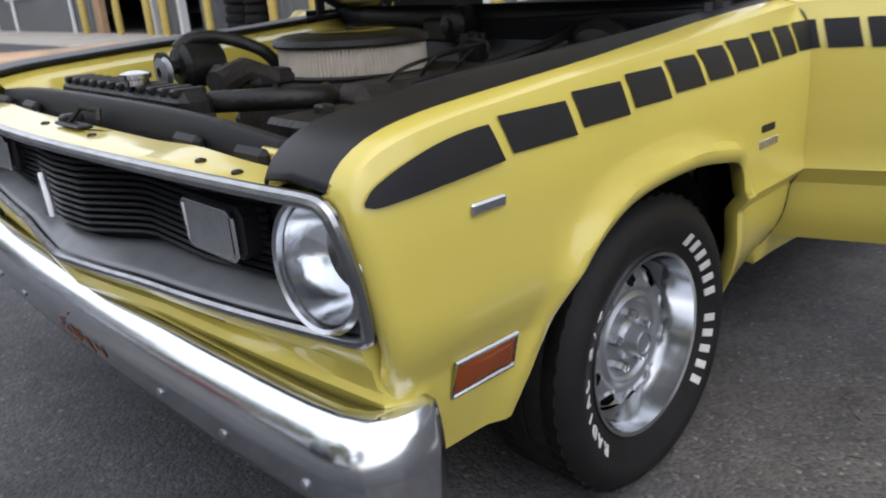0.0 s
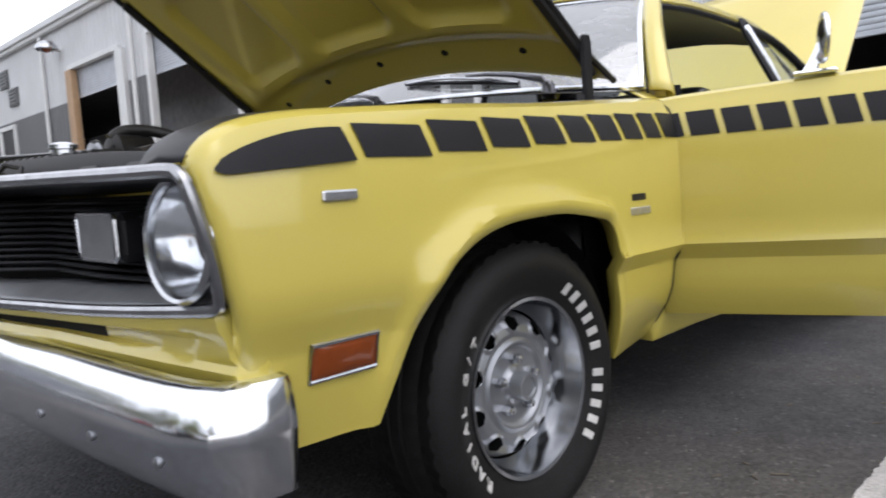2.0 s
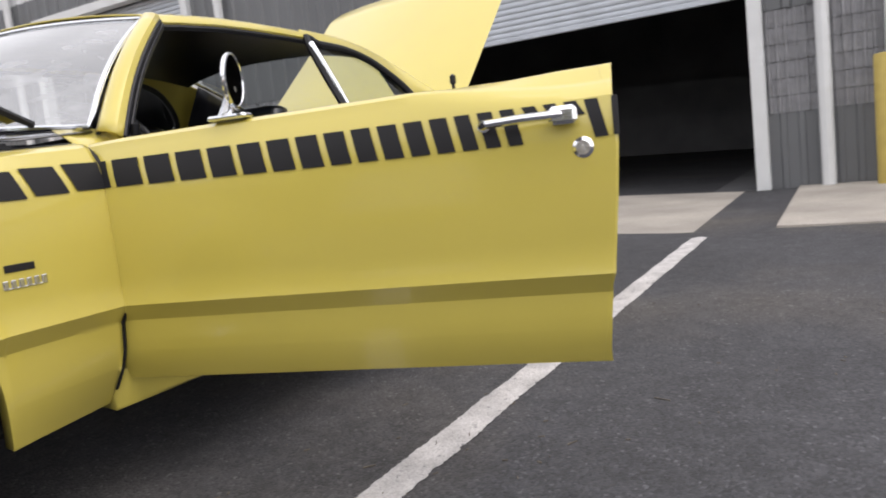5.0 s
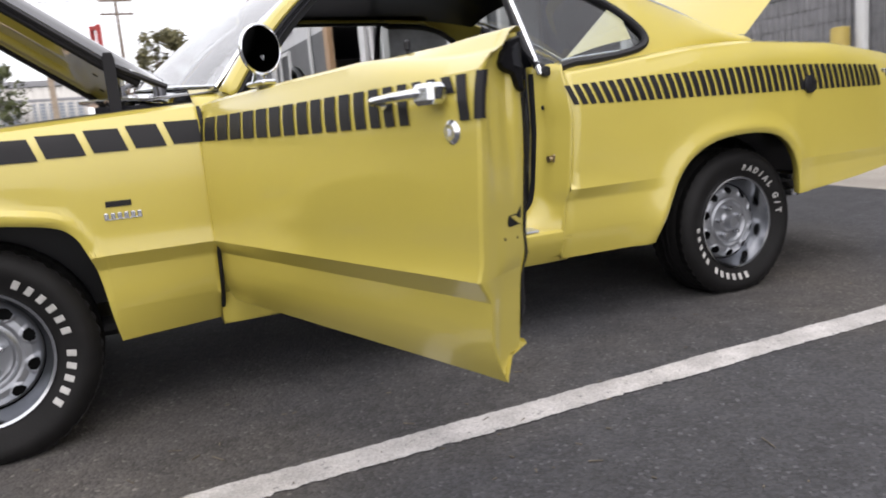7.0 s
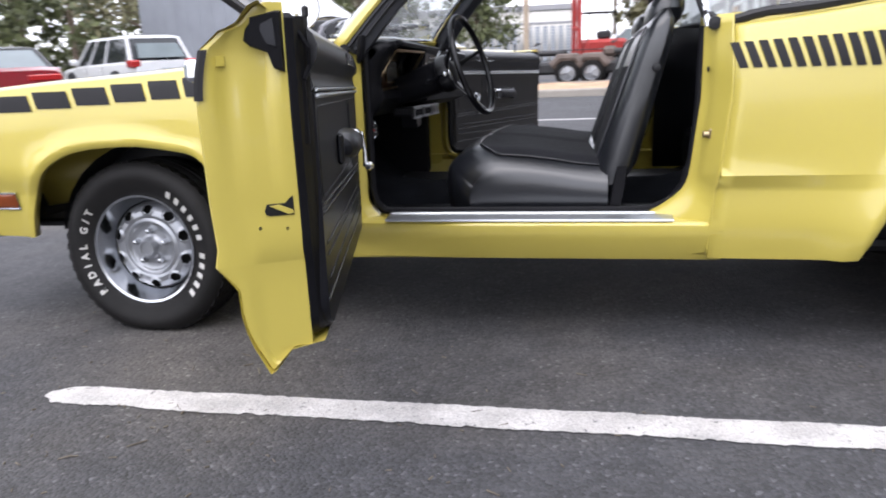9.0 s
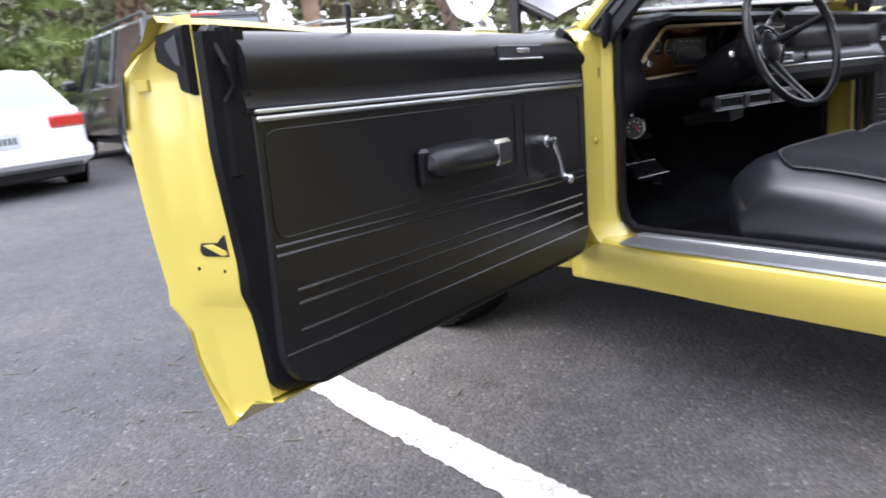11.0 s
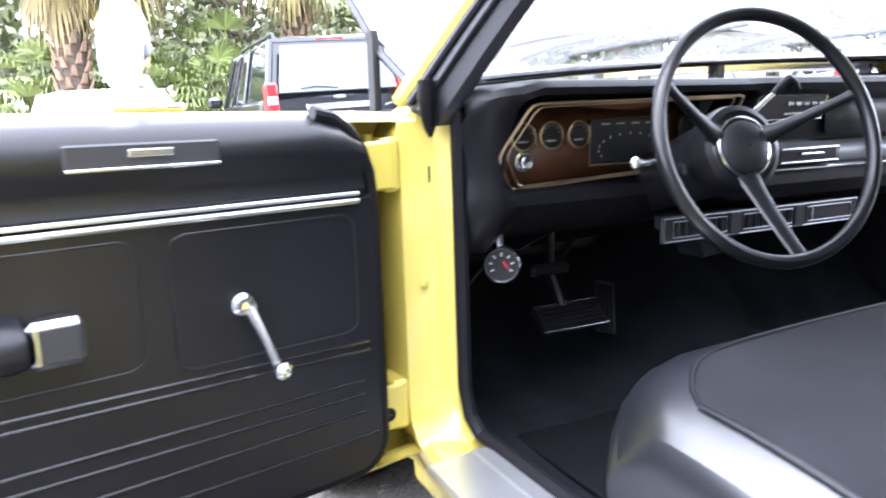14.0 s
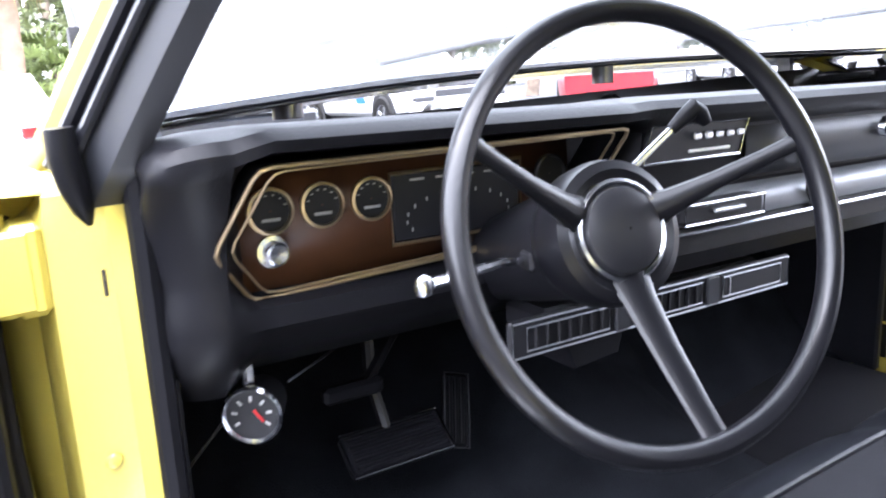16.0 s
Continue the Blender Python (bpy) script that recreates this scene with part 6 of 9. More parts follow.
for y in steps(-0.72, 0.72, 60):
    lift = 0.006 * math.exp(-((abs(y) - 0.45) / 0.1) ** 2)
    rows.append([(nose_x(y) + 0.014, y, 0.776), (nose_x(y) + 0.03, y, 0.783 + lift), (-0.745, y, 0.785 + lift), (-0.712, y, 0.79 + lift), (-0.703, y, 0.786), (-0.697, y, 0.75)])
sup.grid(rows)
support = part("radiator_support", sup, YELLOW, car, "yellow radiator crossmember", thick=0.003)
for y in (-0.62, -0.52, -0.12, 0.12, 0.52):
    part("bolt", Shape().lathe([(0.009, -0.003), (0.009, 0.002), (0.006, 0.004), (0.001, 0.005)], 8, pose(-0.748, y, 0.785 + 0.006 * math.exp(-((abs(y) - 0.45) / 0.1) ** 2))), ENGINE, support)
lt = Shape().tube([(-0.74, 0.02, 0.789), (-0.715, 0.0, 0.822), (-0.69, -0.02, 0.815), (-0.705, -0.05, 0.797)], 0.006, 6)
lt.box((-0.72, 0.05, 0.797), (0.04, 0.03, 0.02), 0.005)
lt.box((-0.735, 0.0, 0.792), (0.03, 0.12, 0.006), 0.002)
part("hood_latch", lt, ENGINE, car, "dark hood latch")
shroud = Shape()
rows = []
for y in steps(-0.625, 0.625, 60):
    z = 0.834 - 0.02 * (abs(y) / 0.625) ** 3
    rows.append([(-0.694, y, 0.70), (-0.672, y, z - 0.006), (-0.668, y, z), (-0.655, y, z + 0.001), (-0.652, y, z - 0.005), (-0.66, y, 0.60)])
shroud.grid(rows)
part("radiator_panel", shroud, DECAL, car, "black panel before the radiator", thick=0.003)
for y in (-0.374, -0.566, 0.374, 0.566):
    part("rubber_stop", Shape().box((-0.69, y, 0.788), (0.022, 0.085, 0.034), 0.012), DECAL, car, "black rubber stop")
rad = Shape().box((-0.56, 0.13, 0.81), (0.075, 0.62, 0.065), 0.018)
rad.box((-0.56, 0.1, 0.66), (0.055, 0.58, 0.28), 0.004)
for k in range(12):
    rad.box((-0.56, -0.14 + 0.049 * k, 0.84), (0.07, 0.024, 0.016), 0.004)
radiator = part("radiator", rad, ENGINE, car, "black radiator with a ribbed top tank")
cap = Shape().lathe([(0.026, 0), (0.026, 0.012), (0.032, 0.014), (0.032, 0.024), (0.012, 0.03), (0.001, 0.03)], 16, pose(-0.575, 0.049, 0.845))
part("radiator_cap", cap, BRIGHT, radiator, "bright radiator cap")
blk = Shape()
blk.box((0.02, 0, 0.66), (0.62, 0.38, 0.30), 0.04)
for s in (-1, 1):
    blk.box((0.0, s * 0.24, 0.77), (0.52, 0.13, 0.10), 0.03, Matrix.Rotation(radians(0), 4, "X"))
    for k in range(4):
        blk.box((-0.18 + 0.12 * k, s * 0.30, 0.68), (0.05, 0.08, 0.06), 0.015)
blk.tube([(-0.42, 0.0, 0.83), (-0.33, 0.03, 0.85), (-0.26, 0.02, 0.82)], 0.03, 10)
eng = part("engine", blk, RUST, car, "oily black engine block")
acb = Shape().lathe([(0.16, -0.005), (0.19, 0.0), (0.196, 0.008), (0.19, 0.014)], 48, pose(-0.03, 0.0, 0.81))
acb.lathe([(0.001, 0.094), (0.10, 0.092), (0.17, 0.088), (0.193, 0.08), (0.199, 0.068), (0.196, 0.062)], 48, pose(-0.03, 0.0, 0.824))
acb.lathe([(0.012, 0.085), (0.012, 0.10), (0.005, 0.102), (0.001, 0.103)], 10, pose(-0.03, 0.0, 0.824))
part("air_cleaner", acb, ENGINE, eng, "round black air cleaner")
rows = []
for k in range(240):
    a = 2 * math.pi * k / 240
    r = 0.187 if k % 2 else 0.182
    rows.append([(-0.03 + r * math.cos(a), r * math.sin(a), z) for z in (0.815, 0.89)])
rows.append(rows[0])
part("filter_ring", Shape().grid(rows, flip=True), FILTER, eng, "white pleated paper filter ring")
band = Shape().lathe([(0.06, 0.001), (0.115, 0.0)], 40, pose(-0.03, 0.0, 0.918))
part("cleaner_decal", band, YELLOW, eng, "yellow lid ring")
alt = Shape()
alt.lathe([(0.03, -0.07), (0.062, -0.06), (0.066, 0.05), (0.05, 0.065), (0.02, 0.07), (0.02, 0.1), (0.045, 0.1), (0.045, 0.115), (0.001, 0.116)], 32, pose(-0.33, 0.24, 0.855, 0, -90, 0) @ Matrix.Scale(0.85, 4))
alt.tube(bend([(-0.38, 0.24, 0.895), (-0.34, 0.235, 0.918), (-0.27, 0.21, 0.915), (-0.2, 0.15, 0.88), (-0.16, 0.14, 0.83)]), 0.016, 14)
alt.box((-0.3, 0.13, 0.83), (0.12, 0.07, 0.06), 0.02)
alt.box((-0.26, 0.04, 0.82), (0.14, 0.09, 0.05), 0.02)
part("compressor", alt, ENGINE, eng, "black compressor with a hose")
part("hose", Shape().tube(bend([(-0.54, -0.08, 0.81), (-0.50, -0.16, 0.815), (-0.44, -0.25, 0.818), (-0.37, -0.29, 0.815), (-0.31, -0.26, 0.81), (-0.27, -0.18, 0.80)]), 0.022, 16), ENGINE, eng, "black rubber hose")
part("hose", Shape().tube(bend([(-0.1, -0.28, 0.80), (0.1, -0.34, 0.83), (0.3, -0.36, 0.86), (0.5, -0.3, 0.88)]), 0.012, 10), ENGINE, eng, "black rubber hose")
part("hose", Shape().tube(bend([(-0.2, -0.3, 0.78), (0.05, -0.42, 0.76), (0.3, -0.42, 0.82), (0.5, -0.4, 0.84)]), 0.009, 10), ENGINE, eng, "black rubber hose")
part("hose", Shape().tube(bend([(0.0, 0.26, 0.83), (0.2, 0.3, 0.9), (0.4, 0.28, 0.9), (0.52, 0.3, 0.88)]), 0.012, 10), ENGINE, eng, "black rubber hose")
for k in range(4):
    run = [(-0.16 + 0.11 * k, -0.25, 0.80), (-0.12 + 0.09 * k, -0.3, 0.85 + 0.012 * (k % 2)), (0.2 + 0.03 * k, -0.24 + 0.03 * k, 0.87), (0.36, -0.06 + 0.02 * k, 0.86)]
    part("plug_lead", Shape().tube(bend(run), 0.0045, 6), ENGINE, eng, "black ignition lead")
dist = Shape().lathe([(0.03, 0.0), (0.042, 0.03), (0.045, 0.06), (0.03, 0.075), (0.012, 0.095), (0.001, 0.096)], 18, pose(0.37, -0.05, 0.79))
for k in range(6):
    dist.lathe([(0.007, 0.06), (0.006, 0.09), (0.001, 0.092)], 8, pose(0.37 + 0.03 * math.cos(k * math.pi / 3), -0.05 + 0.03 * math.sin(k * math.pi / 3), 0.79))
part("distributor", dist, ENGINE, eng, "black distributor cap")
for x, y, z in ((-0.53, -0.1, 0.812), (-0.29, -0.22, 0.805)):
    part("hose_clamp", Shape().lathe([(0.023, -0.007), (0.0255, -0.005), (0.0255, 0.005), (0.023, 0.007)], 18, pose(x, y, z, 90, 0, 35)), BRIGHT, eng, "bright hose clamp")
part("alternator_pulley", Shape().lathe([(0.012, 0.0), (0.034, 0.004), (0.024, 0.012), (0.034, 0.02), (0.012, 0.024)], 20, pose(-0.43, 0.2, 0.85, 0, -90, 0)), STEEL, eng, "steel pulley")
wm = Shape()
wm.lathe([(0.05, -0.05), (0.055, 0.0), (0.05, 0.04), (0.03, 0.055), (0.001, 0.06)], 20, pose(0.47, 0.085, 0.90, 0, -90, 0))
wm.box((0.48, 0.19, 0.88), (0.05, 0.12, 0.07), 0.01)
wm.lathe([(0.02, 0.06), (0.018, 0.075), (0.001, 0.078)], 14, pose(0.47, 0.085, 0.90, 0, -90, 0))
part("wiper_motor", wm, ENGINE, car, "black wiper motor on the firewall")
bst = Shape()
bst.lathe([(0.06, 0.0), (0.11, 0.01), (0.115, 0.05), (0.09, 0.08), (0.03, 0.09), (0.03, 0.11)], 28, pose(0.50, -0.42, 0.80, 0, -90, 0))
bst.box((0.34, -0.42, 0.83), (0.13, 0.06, 0.06), 0.012)
part("brake_booster", bst, ENGINE, car, "black brake booster")
bat = Shape().box((-0.46, -0.50, 0.72), (0.18, 0.24, 0.18), 0.01)
bat.box((-0.46, -0.44, 0.815), (0.03, 0.03, 0.02), 0.004)
part("battery", bat, ENGINE, car, "black battery")
brk = Shape().box((-0.655, -0.612, 0.782), (0.06, 0.075, 0.044), 0.005)
part("corner_bracket", brk, YELLOW, car)

# ---- door openings: posts, jambs and sills ----
for mirror in (False, True):
    f = (lambda s: s.mirrored()) if mirror else (lambda s: s)
    post = Shape()
    rows = []
    for z in steps(0.375, 0.985, 22):
        fl = max(0, (0.47 - z) / 0.1) ** 2 * 0.06
        tuck = min(0.838, side(0.63, z) - 0.014)
        rows.append([(0.632, -side(0.63, z) + 0.016, z), (0.66, -tuck, z), (0.715 + fl * 0.3, -min(0.835, tuck), z), (0.742 + fl, -min(0.826, tuck + 0.004), z), (0.752 + fl, -0.80, z), (0.760 + fl * 1.4, -0.775, z), (0.782 + fl * 1.6, -0.757, z), (0.785 + fl * 1.6, -0.735, z)])
    post.grid(rows, flip=True)
    pobj = part("hinge_post", f(post), YELLOW, car, "yellow door hinge post", thick=0.004, recalc=True)
    for z, h in ((0.865, 0.085), (0.47, 0.085)):
        hg = Shape().box((0.712, -0.842, z), (0.07, 0.03, h), 0.006)
        hg.box((0.742, -0.862, z), (0.014, 0.05, h * 0.9), 0.004)
        hg.tube([(0.70, -0.862, z - h / 2 - 0.006), (0.70, -0.862, z + h / 2 + 0.006)], 0.008, 8)
        hinge = part("hinge", f(hg), YELLOW, pobj, "painted door hinge")
        if z < 0.6:
            # black disc in place of a shaded opening
            part("hinge_hole", f(Shape().lathe([(0.012, 0.0), (0.01, 0.003), (0.001, 0.003)], 14, pose(0.7495, -0.866, z - 0.01, 0, 90, 0))), SHADEBLACK, hinge)
    part("pillar_foot", f(Shape().tube([(0.805, -0.806, 0.99), (0.804, -0.805, 0.965), (0.798, -0.8, 0.94), (0.79, -0.794, 0.918), (0.786, -0.791, 0.905)], 0.012, 12, radii=[0.012, 0.0135, 0.0125, 0.009, 0.003])), DASHPAD, pobj, "black rubber pillar foot")
    part("jamb_scuff", f(Shape().box((0.7575, -0.783, 0.845), (0.0032, 0.004, 0.026), 0.0015, None)), RUST, pobj, "worn dark scuff")
    # added black strip that draws the shadow gap behind the fender's edge
    gap_run = [(0.6385, -side(0.63, z) + 0.0075, z) for z in steps(0.33, 0.93, 28)]
    part("gap_shade_strip", f(Shape().tube(gap_run, 0.0075, 8)), DECAL, pobj, "black strip painted for the shaded gap beside the fender")
    bolt = Shape()
    bolt.lathe([(0.008, 0), (0.006, 0.004), (0.001, 0.005)], 12, pose(0.756, -0.798, 0.67, 0, 90, 0))
    part("rubber_stop", f(bolt), YELLOW, pobj)
    jamb = Shape()
    rows = []
    for z in steps(0.30, 0.995, 30):
        x = slant(1.901, z)
        y = -side(1.901, max(z, 0.31)) if z < 0.93 else -side(1.901, 0.93) + 0.02 * (z - 0.93) / 0.065
        c = 0.13 * max(0, (0.53 - z) / 0.13) ** 2 if z > 0.40 else 0.13 + (0.4 - z) * 0.0
        rows.append([(x, y, z), (x - 0.004, y + 0.014, z), (x - 0.03 - 0.3 * c, min(-0.815, y + 0.05), z), (x - 0.042 - 0.6 * c, -0.795, z), (x - 0.05 - c, -0.775, z), (x - 0.066 - c, -0.755, z), (x - 0.068 - c, -0.72, z)])
    jamb.grid(rows)
    jobj = part("door_jamb", f(jamb), YELLOW, car, "yellow rear door jamb", thick=0.004, recalc=True)
    st = Shape().box((1.858, -0.822, 0.662), (0.02, 0.03, 0.034), 0.005)
    st.lathe([(0.009, 0), (0.009, 0.016), (0.013, 0.018), (0.001, 0.02)], 12, pose(1.85, -0.822, 0.662, 0, -90, 0))
    part("striker", f(st), GILT, jobj, "brassy latch striker")
    part("jamb_plug", f(Shape().lathe([(0.009, 0), (0.007, 0.004), (0.001, 0.005)], 12, pose(1.846, -0.79, 0.846, 0, -90, 0))), SHADEBLACK, jobj)
    lab = Shape().box((1.846, -0.800, 0.56), (0.003, 0.02, 0.08), 0.0005)
    part("paper_label", f(lab), WHITEMARK, jobj, "faded paper sticker")
    # sill plate of ribbed bright metal
    plate = Shape()
    plate.grid([[(x, y, z) for x in (0.862, 1.755)] for y, z in ((-0.852, 0.409), (-0.85, 0.415), (-0.83, 0.416), (-0.80, 0.417), (-0.775, 0.4175), (-0.772, 0.421), (-0.764, 0.421), (-0.761, 0.418), (-0.735, 0.419), (-0.732, 0.40))], flip=True)
    plate.grid([[(x, y, 0.4165) for y in (-0.852, -0.735)] for x in (0.862, 0.8625)])
    part("sill_plate", f(plate), SILLPLATE, car, "ribbed bright sill plate", recalc=True)
    # black seal round the opening
    path = [(0.80, -0.752, z) for z in (0.96, 0.8, 0.6, 0.50)] + [(0.81, -0.748, 0.45), (0.835, -0.742, 0.425), (0.88, -0.735, 0.42)] + [(x, -0.733, 0.42) for x in (1.1, 1.4, 1.62)]
    path += [(1.70, -0.735, 0.425), (1.755, -0.74, 0.45), (1.79, -0.745, 0.50), (1.812, -0.748, 0.58), (1.828, -0.748, 0.75), (1.832, -0.748, 0.97)]
    part("opening_seal", f(Shape().tube(path, 0.012, 8)), DASHPAD, car, "black rubber opening seal")
    # trim in the rear side and the kick panel
    tr = Shape()
    tr.grid([[(x, -0.735 + 0.02 * (z > 0.7), z) for x in (1.83, 2.2, 2.7)] for z in (0.33, 0.6, 0.78, 0.99)])
    part("rear_side_trim", f(tr), VINYL, car, "black vinyl rear side trim", thick=0.01)
    kp = Shape().grid([[(x, -0.742, z) for x in (0.37, 0.692 if mirror else 0.795)] for z in (0.33, 0.95)])
    part("kick_panel", f(kp), DASHPAD, car, "black kick panel", thick=0.006)
    pil = Shape()
    pil.grid([[(x, -quarter_inner(x) + 0.05 + (quarter_inner(x) - UPPER_Y(x)) * t, 0.985 + (1.31 - 0.985) * t - max(0, x - 2.3) * 0.42 * t) for x in steps(2.37, 2.9, 6)] for t in steps(0, 1, 4)])
    part("pillar_lining", f(pil), VINYL, car, "black pillar lining", thick=0.006)

LEAN[0] = 0.0
floor_s = Shape()
rows = []
for x, z in ((0.40, 0.62), (0.45, 0.50), (0.53, 0.41), (0.66, 0.36), (0.85, 0.345), (1.1, 0.34), (1.5, 0.345), (1.8, 0.35), (2.0, 0.40), (2.4, 0.40)):
    rows.append([(x, y, z + (0.09 * max(0, 1 - (abs(y) / 0.2) ** 2))) for y in steps(-0.74, 0.74, 30)])
floor_s.grid(rows, flip=True)
part("carpet", floor_s, CARPET, car, "black floor carpet", thick=0.008)
mat_s = Shape().box((0.90, -0.42, 0.353), (0.36, 0.38, 0.008), 0.004)
part("floor_mat", mat_s, DASHPAD, car, "black rubber floor mat")

# ---- dashboard ----
def dash_section(y):
    """The dash's outline from the screen over the brow and down: (x, z)."""
    drv = [(0.50, 0.945), (0.70, 0.975), (0.80, 0.986), (0.865, 0.988), (0.894, 0.984), (0.905, 0.975), (0.899, 0.965), (0.84, 0.958), (0.788, 0.952), (0.785, 0.90), (0.785, 0.83), (0.80, 0.822), (0.825, 0.815), (0.828, 0.795), (0.81, 0.77), (0.76, 0.735), (0.66, 0.72)]
    pas = [(0.50, 0.945), (0.70, 0.975), (0.80, 0.988), (0.855, 0.991), (0.887, 0.986), (0.897, 0.977), (0.893, 0.967), (0.885, 0.958), (0.875, 0.95), (0.868, 0.90), (0.866, 0.875), (0.868, 0.872), (0.89, 0.832), (0.896, 0.80), (0.88, 0.775), (0.80, 0.745), (0.66, 0.735)]
    k = max(0, min(1, (y + 0.26) / 0.05))
    # the outer end swells round the cluster
    e = max(0, min(1, (-0.66 - y) / 0.03))
    side_end = [(0.50, 0.945), (0.70, 0.975), (0.80, 0.984), (0.855, 0.984), (0.882, 0.977), (0.89, 0.966), (0.888, 0.955), (0.878, 0.943), (0.86, 0.92), (0.84, 0.885), (0.83, 0.85), (0.83, 0.835), (0.835, 0.815), (0.835, 0.795), (0.82, 0.76), (0.77, 0.715), (0.66, 0.70)]
    base = [(a[0] + (b[0] - a[0]) * k, a[1] + (b[1] - a[1]) * k) for a, b in zip(drv, pas)]
    return [(a[0] + (b[0] - a[0]) * e, a[1] + (b[1] - a[1]) * e) for a, b in zip(base, side_end)]


ys = [-0.754, -0.7525, -0.749, -0.743, -0.735, -0.726, -0.716, -0.706, -0.697, -0.69, -0.682, -0.66] + steps(-0.64, -0.28, 12) + [-0.26, -0.25, -0.24, -0.23, -0.21, -0.20] + steps(-0.15, 0.74, 14)
rows = []
for y in ys:
    sec = dash_section(y)
    q = max(0, min(1, (-0.69 - y) / 0.064))
    fall = 1 - math.sqrt(1 - q * q)
    rows.append([(x - 0.055 * fall * max(0, min(1, (x - 0.62) / 0.2)), y, z - 0.026 * fall * max(0, min(1, (z - 0.9) / 0.08)) + 0.02 * fall * max(0, (0.76 - z) / 0.06)) for x, z in sec])
dsh = Shape().grid(rows)
dash = part("dashboard", dsh, DASHPAD, car, "black padded dashboard", thick=0.004, recalc=True)
# visor walls beside the cluster
BEZ = [(-0.702, 0.874), (-0.668, 0.952), (-0.24, 0.958), (-0.272, 0.838), (-0.662, 0.818)]


def bez_x(z):
    return 0.803 + (z - 0.818) * 0.58


face = Shape()
fp = [(0.791, y, z) for y, z in BEZ]
face.add(fp, [tuple(range(5))])
cluster = part("instrument_panel", face, WOODGRAIN, car, "brown instrument panel with gilt edging", thick=0.004)
wallring = Shape().grid([[(bez_x(z), y, z) for y, z in BEZ + BEZ[:1]], [(0.791, y, z) for y, z in BEZ + BEZ[:1]]])
part("panel_recess", wallring, DASHPAD, cluster, thick=0.002)


def inset(poly, d):
    c = (sum(p[0] for p in poly) / len(poly), sum(p[1] for p in poly) / len(poly))
    return [(p[0] + (c[0] - p[0]) / math.hypot(c[0] - p[0], c[1] - p[1]) * d * 1.3, p[1] + (c[1] - p[1]) / math.hypot(c[0] - p[0], c[1] - p[1]) * d) for p in poly]


for d, r, off in ((0.0, 0.0024, 0.002), (0.012, 0.0015, -0.002)):
    pts = [Vector((bez_x(z) + off, y, z)) for y, z in inset(BEZ, d)]
    soft = []
    for i in range(5):
        p, a, b = pts[i], pts[i - 1], pts[(i + 1) % 5]
        da, db = (a - p).normalized() * 0.012, (b - p).normalized() * 0.012
        soft += [p + da, p + (da + db) * 0.25, p + db]
    part("gilt_edging", Shape().tube(soft, r, 6, closed=True), GILT, cluster)
for y in (-0.634, -0.58, -0.525):
    D = pose(0.7965, y, 0.902, 0, 90, 0)
    dl = Shape().lathe([(0.0235, 0.0), (0.0235, 0.005), (0.0205, 0.006), (0.02, 0.001)], 28, D)
    dial = part("dial", dl, GILT, cluster, "small round gauge")
    fc = Shape().lathe([(0.001, 0.002), (0.0205, 0.0015)], 24, D)
    part("dial_face", fc, BLACKPAINT, dial)
    mk = Shape()
    for a in steps(200, 340, 5):
        q = radians(a)
        mk.box((0.7995, y + 0.016 * math.cos(q), 0.902 - 0.016 * math.sin(q)), (0.001, 0.003, 0.0015), 0.0003)
    mk.box((0.7995, y, 0.8935), (0.001, 0.019, 0.003), 0.0003)
    part("dial_marks", mk, DIALMARK, dial)
kn = Shape().lathe([(0.017, 0), (0.016, 0.003), (0.0115, 0.004), (0.0115, 0.018), (0.009, 0.02), (0.001, 0.0185)], 24, pose(0.796, -0.635, 0.862, 0, 90, 0))
part("lamp_knob", kn, DULLCHROME, cluster, "chrome lamp switch knob")
sp_ = Shape().box((0.796, -0.417, 0.888), (0.006, 0.168, 0.074), 0.002)
speedo = part("speedometer", sp_, BLACKPAINT, cluster, "oblong speedometer with a gilt frame")
part("frame", Shape().tube([(0.799, y, z) for y, z in ((-0.503, 0.849), (-0.33, 0.849), (-0.33, 0.928), (-0.503, 0.925))], 0.0024, 6, closed=True), GILT, speedo)
tk = Shape()
for k in range(13):
    q = radians(205 - 230 * k / 12)
    tk.box((0.8, -0.417 + 0.068 * math.cos(q), 0.874 + 0.026 * math.sin(q)), (0.001, 0.0022, 0.0045), 0.0003)
for k in range(4):
    tk.box((0.8, -0.47 + 0.032 * k, 0.917), (0.001, 0.018, 0.0025), 0.0003)
part("speedometer_marks", tk, DIALMARK, speedo)
D = pose(0.7965, -0.285, 0.905, 0, 90, 0)
part("dial", Shape().lathe([(0.024, 0.0), (0.024, 0.005), (0.021, 0.006), (0.02, 0.001), (0.001, 0.001)], 24, D), BLACKPAINT, cluster, "small round clock")
# radio and heater controls
rad_ = Shape().prism([(-0.125, -0.022), (0.085, -0.022), (0.105, 0.024), (-0.105, 0.024)], 0.006, Matrix(((0, 0, 1, 0.874), (0.84, 0, 0, -0.112), (0, 1, 0, 0.934), (0, 0, 0, 1))), 0.002)
radio = part("radio", rad_, BLACKPAINT, car, "dash radio with push buttons")
part("frame", Shape().tube([(0.881, -0.112 + 0.84 * a, 0.934 + b) for a, b in ((-0.122, -0.021), (0.084, -0.021), (0.103, 0.023), (-0.104, 0.023))], 0.002, 6, closed=True), DULLCHROME, radio)
for k in range(5):
    part("push_button", Shape().box((0.884, -0.128 + 0.02 * k, 0.941), (0.01, 0.014, 0.009), 0.002), DULLCHROME, radio)
part("tuning_scale", Shape().box((0.882, -0.1, 0.923), (0.004, 0.075, 0.004), 0.001), WHITEMARK, radio)
ht = Shape().box((0.892, -0.098, 0.85), (0.03, 0.15, 0.026), 0.005)
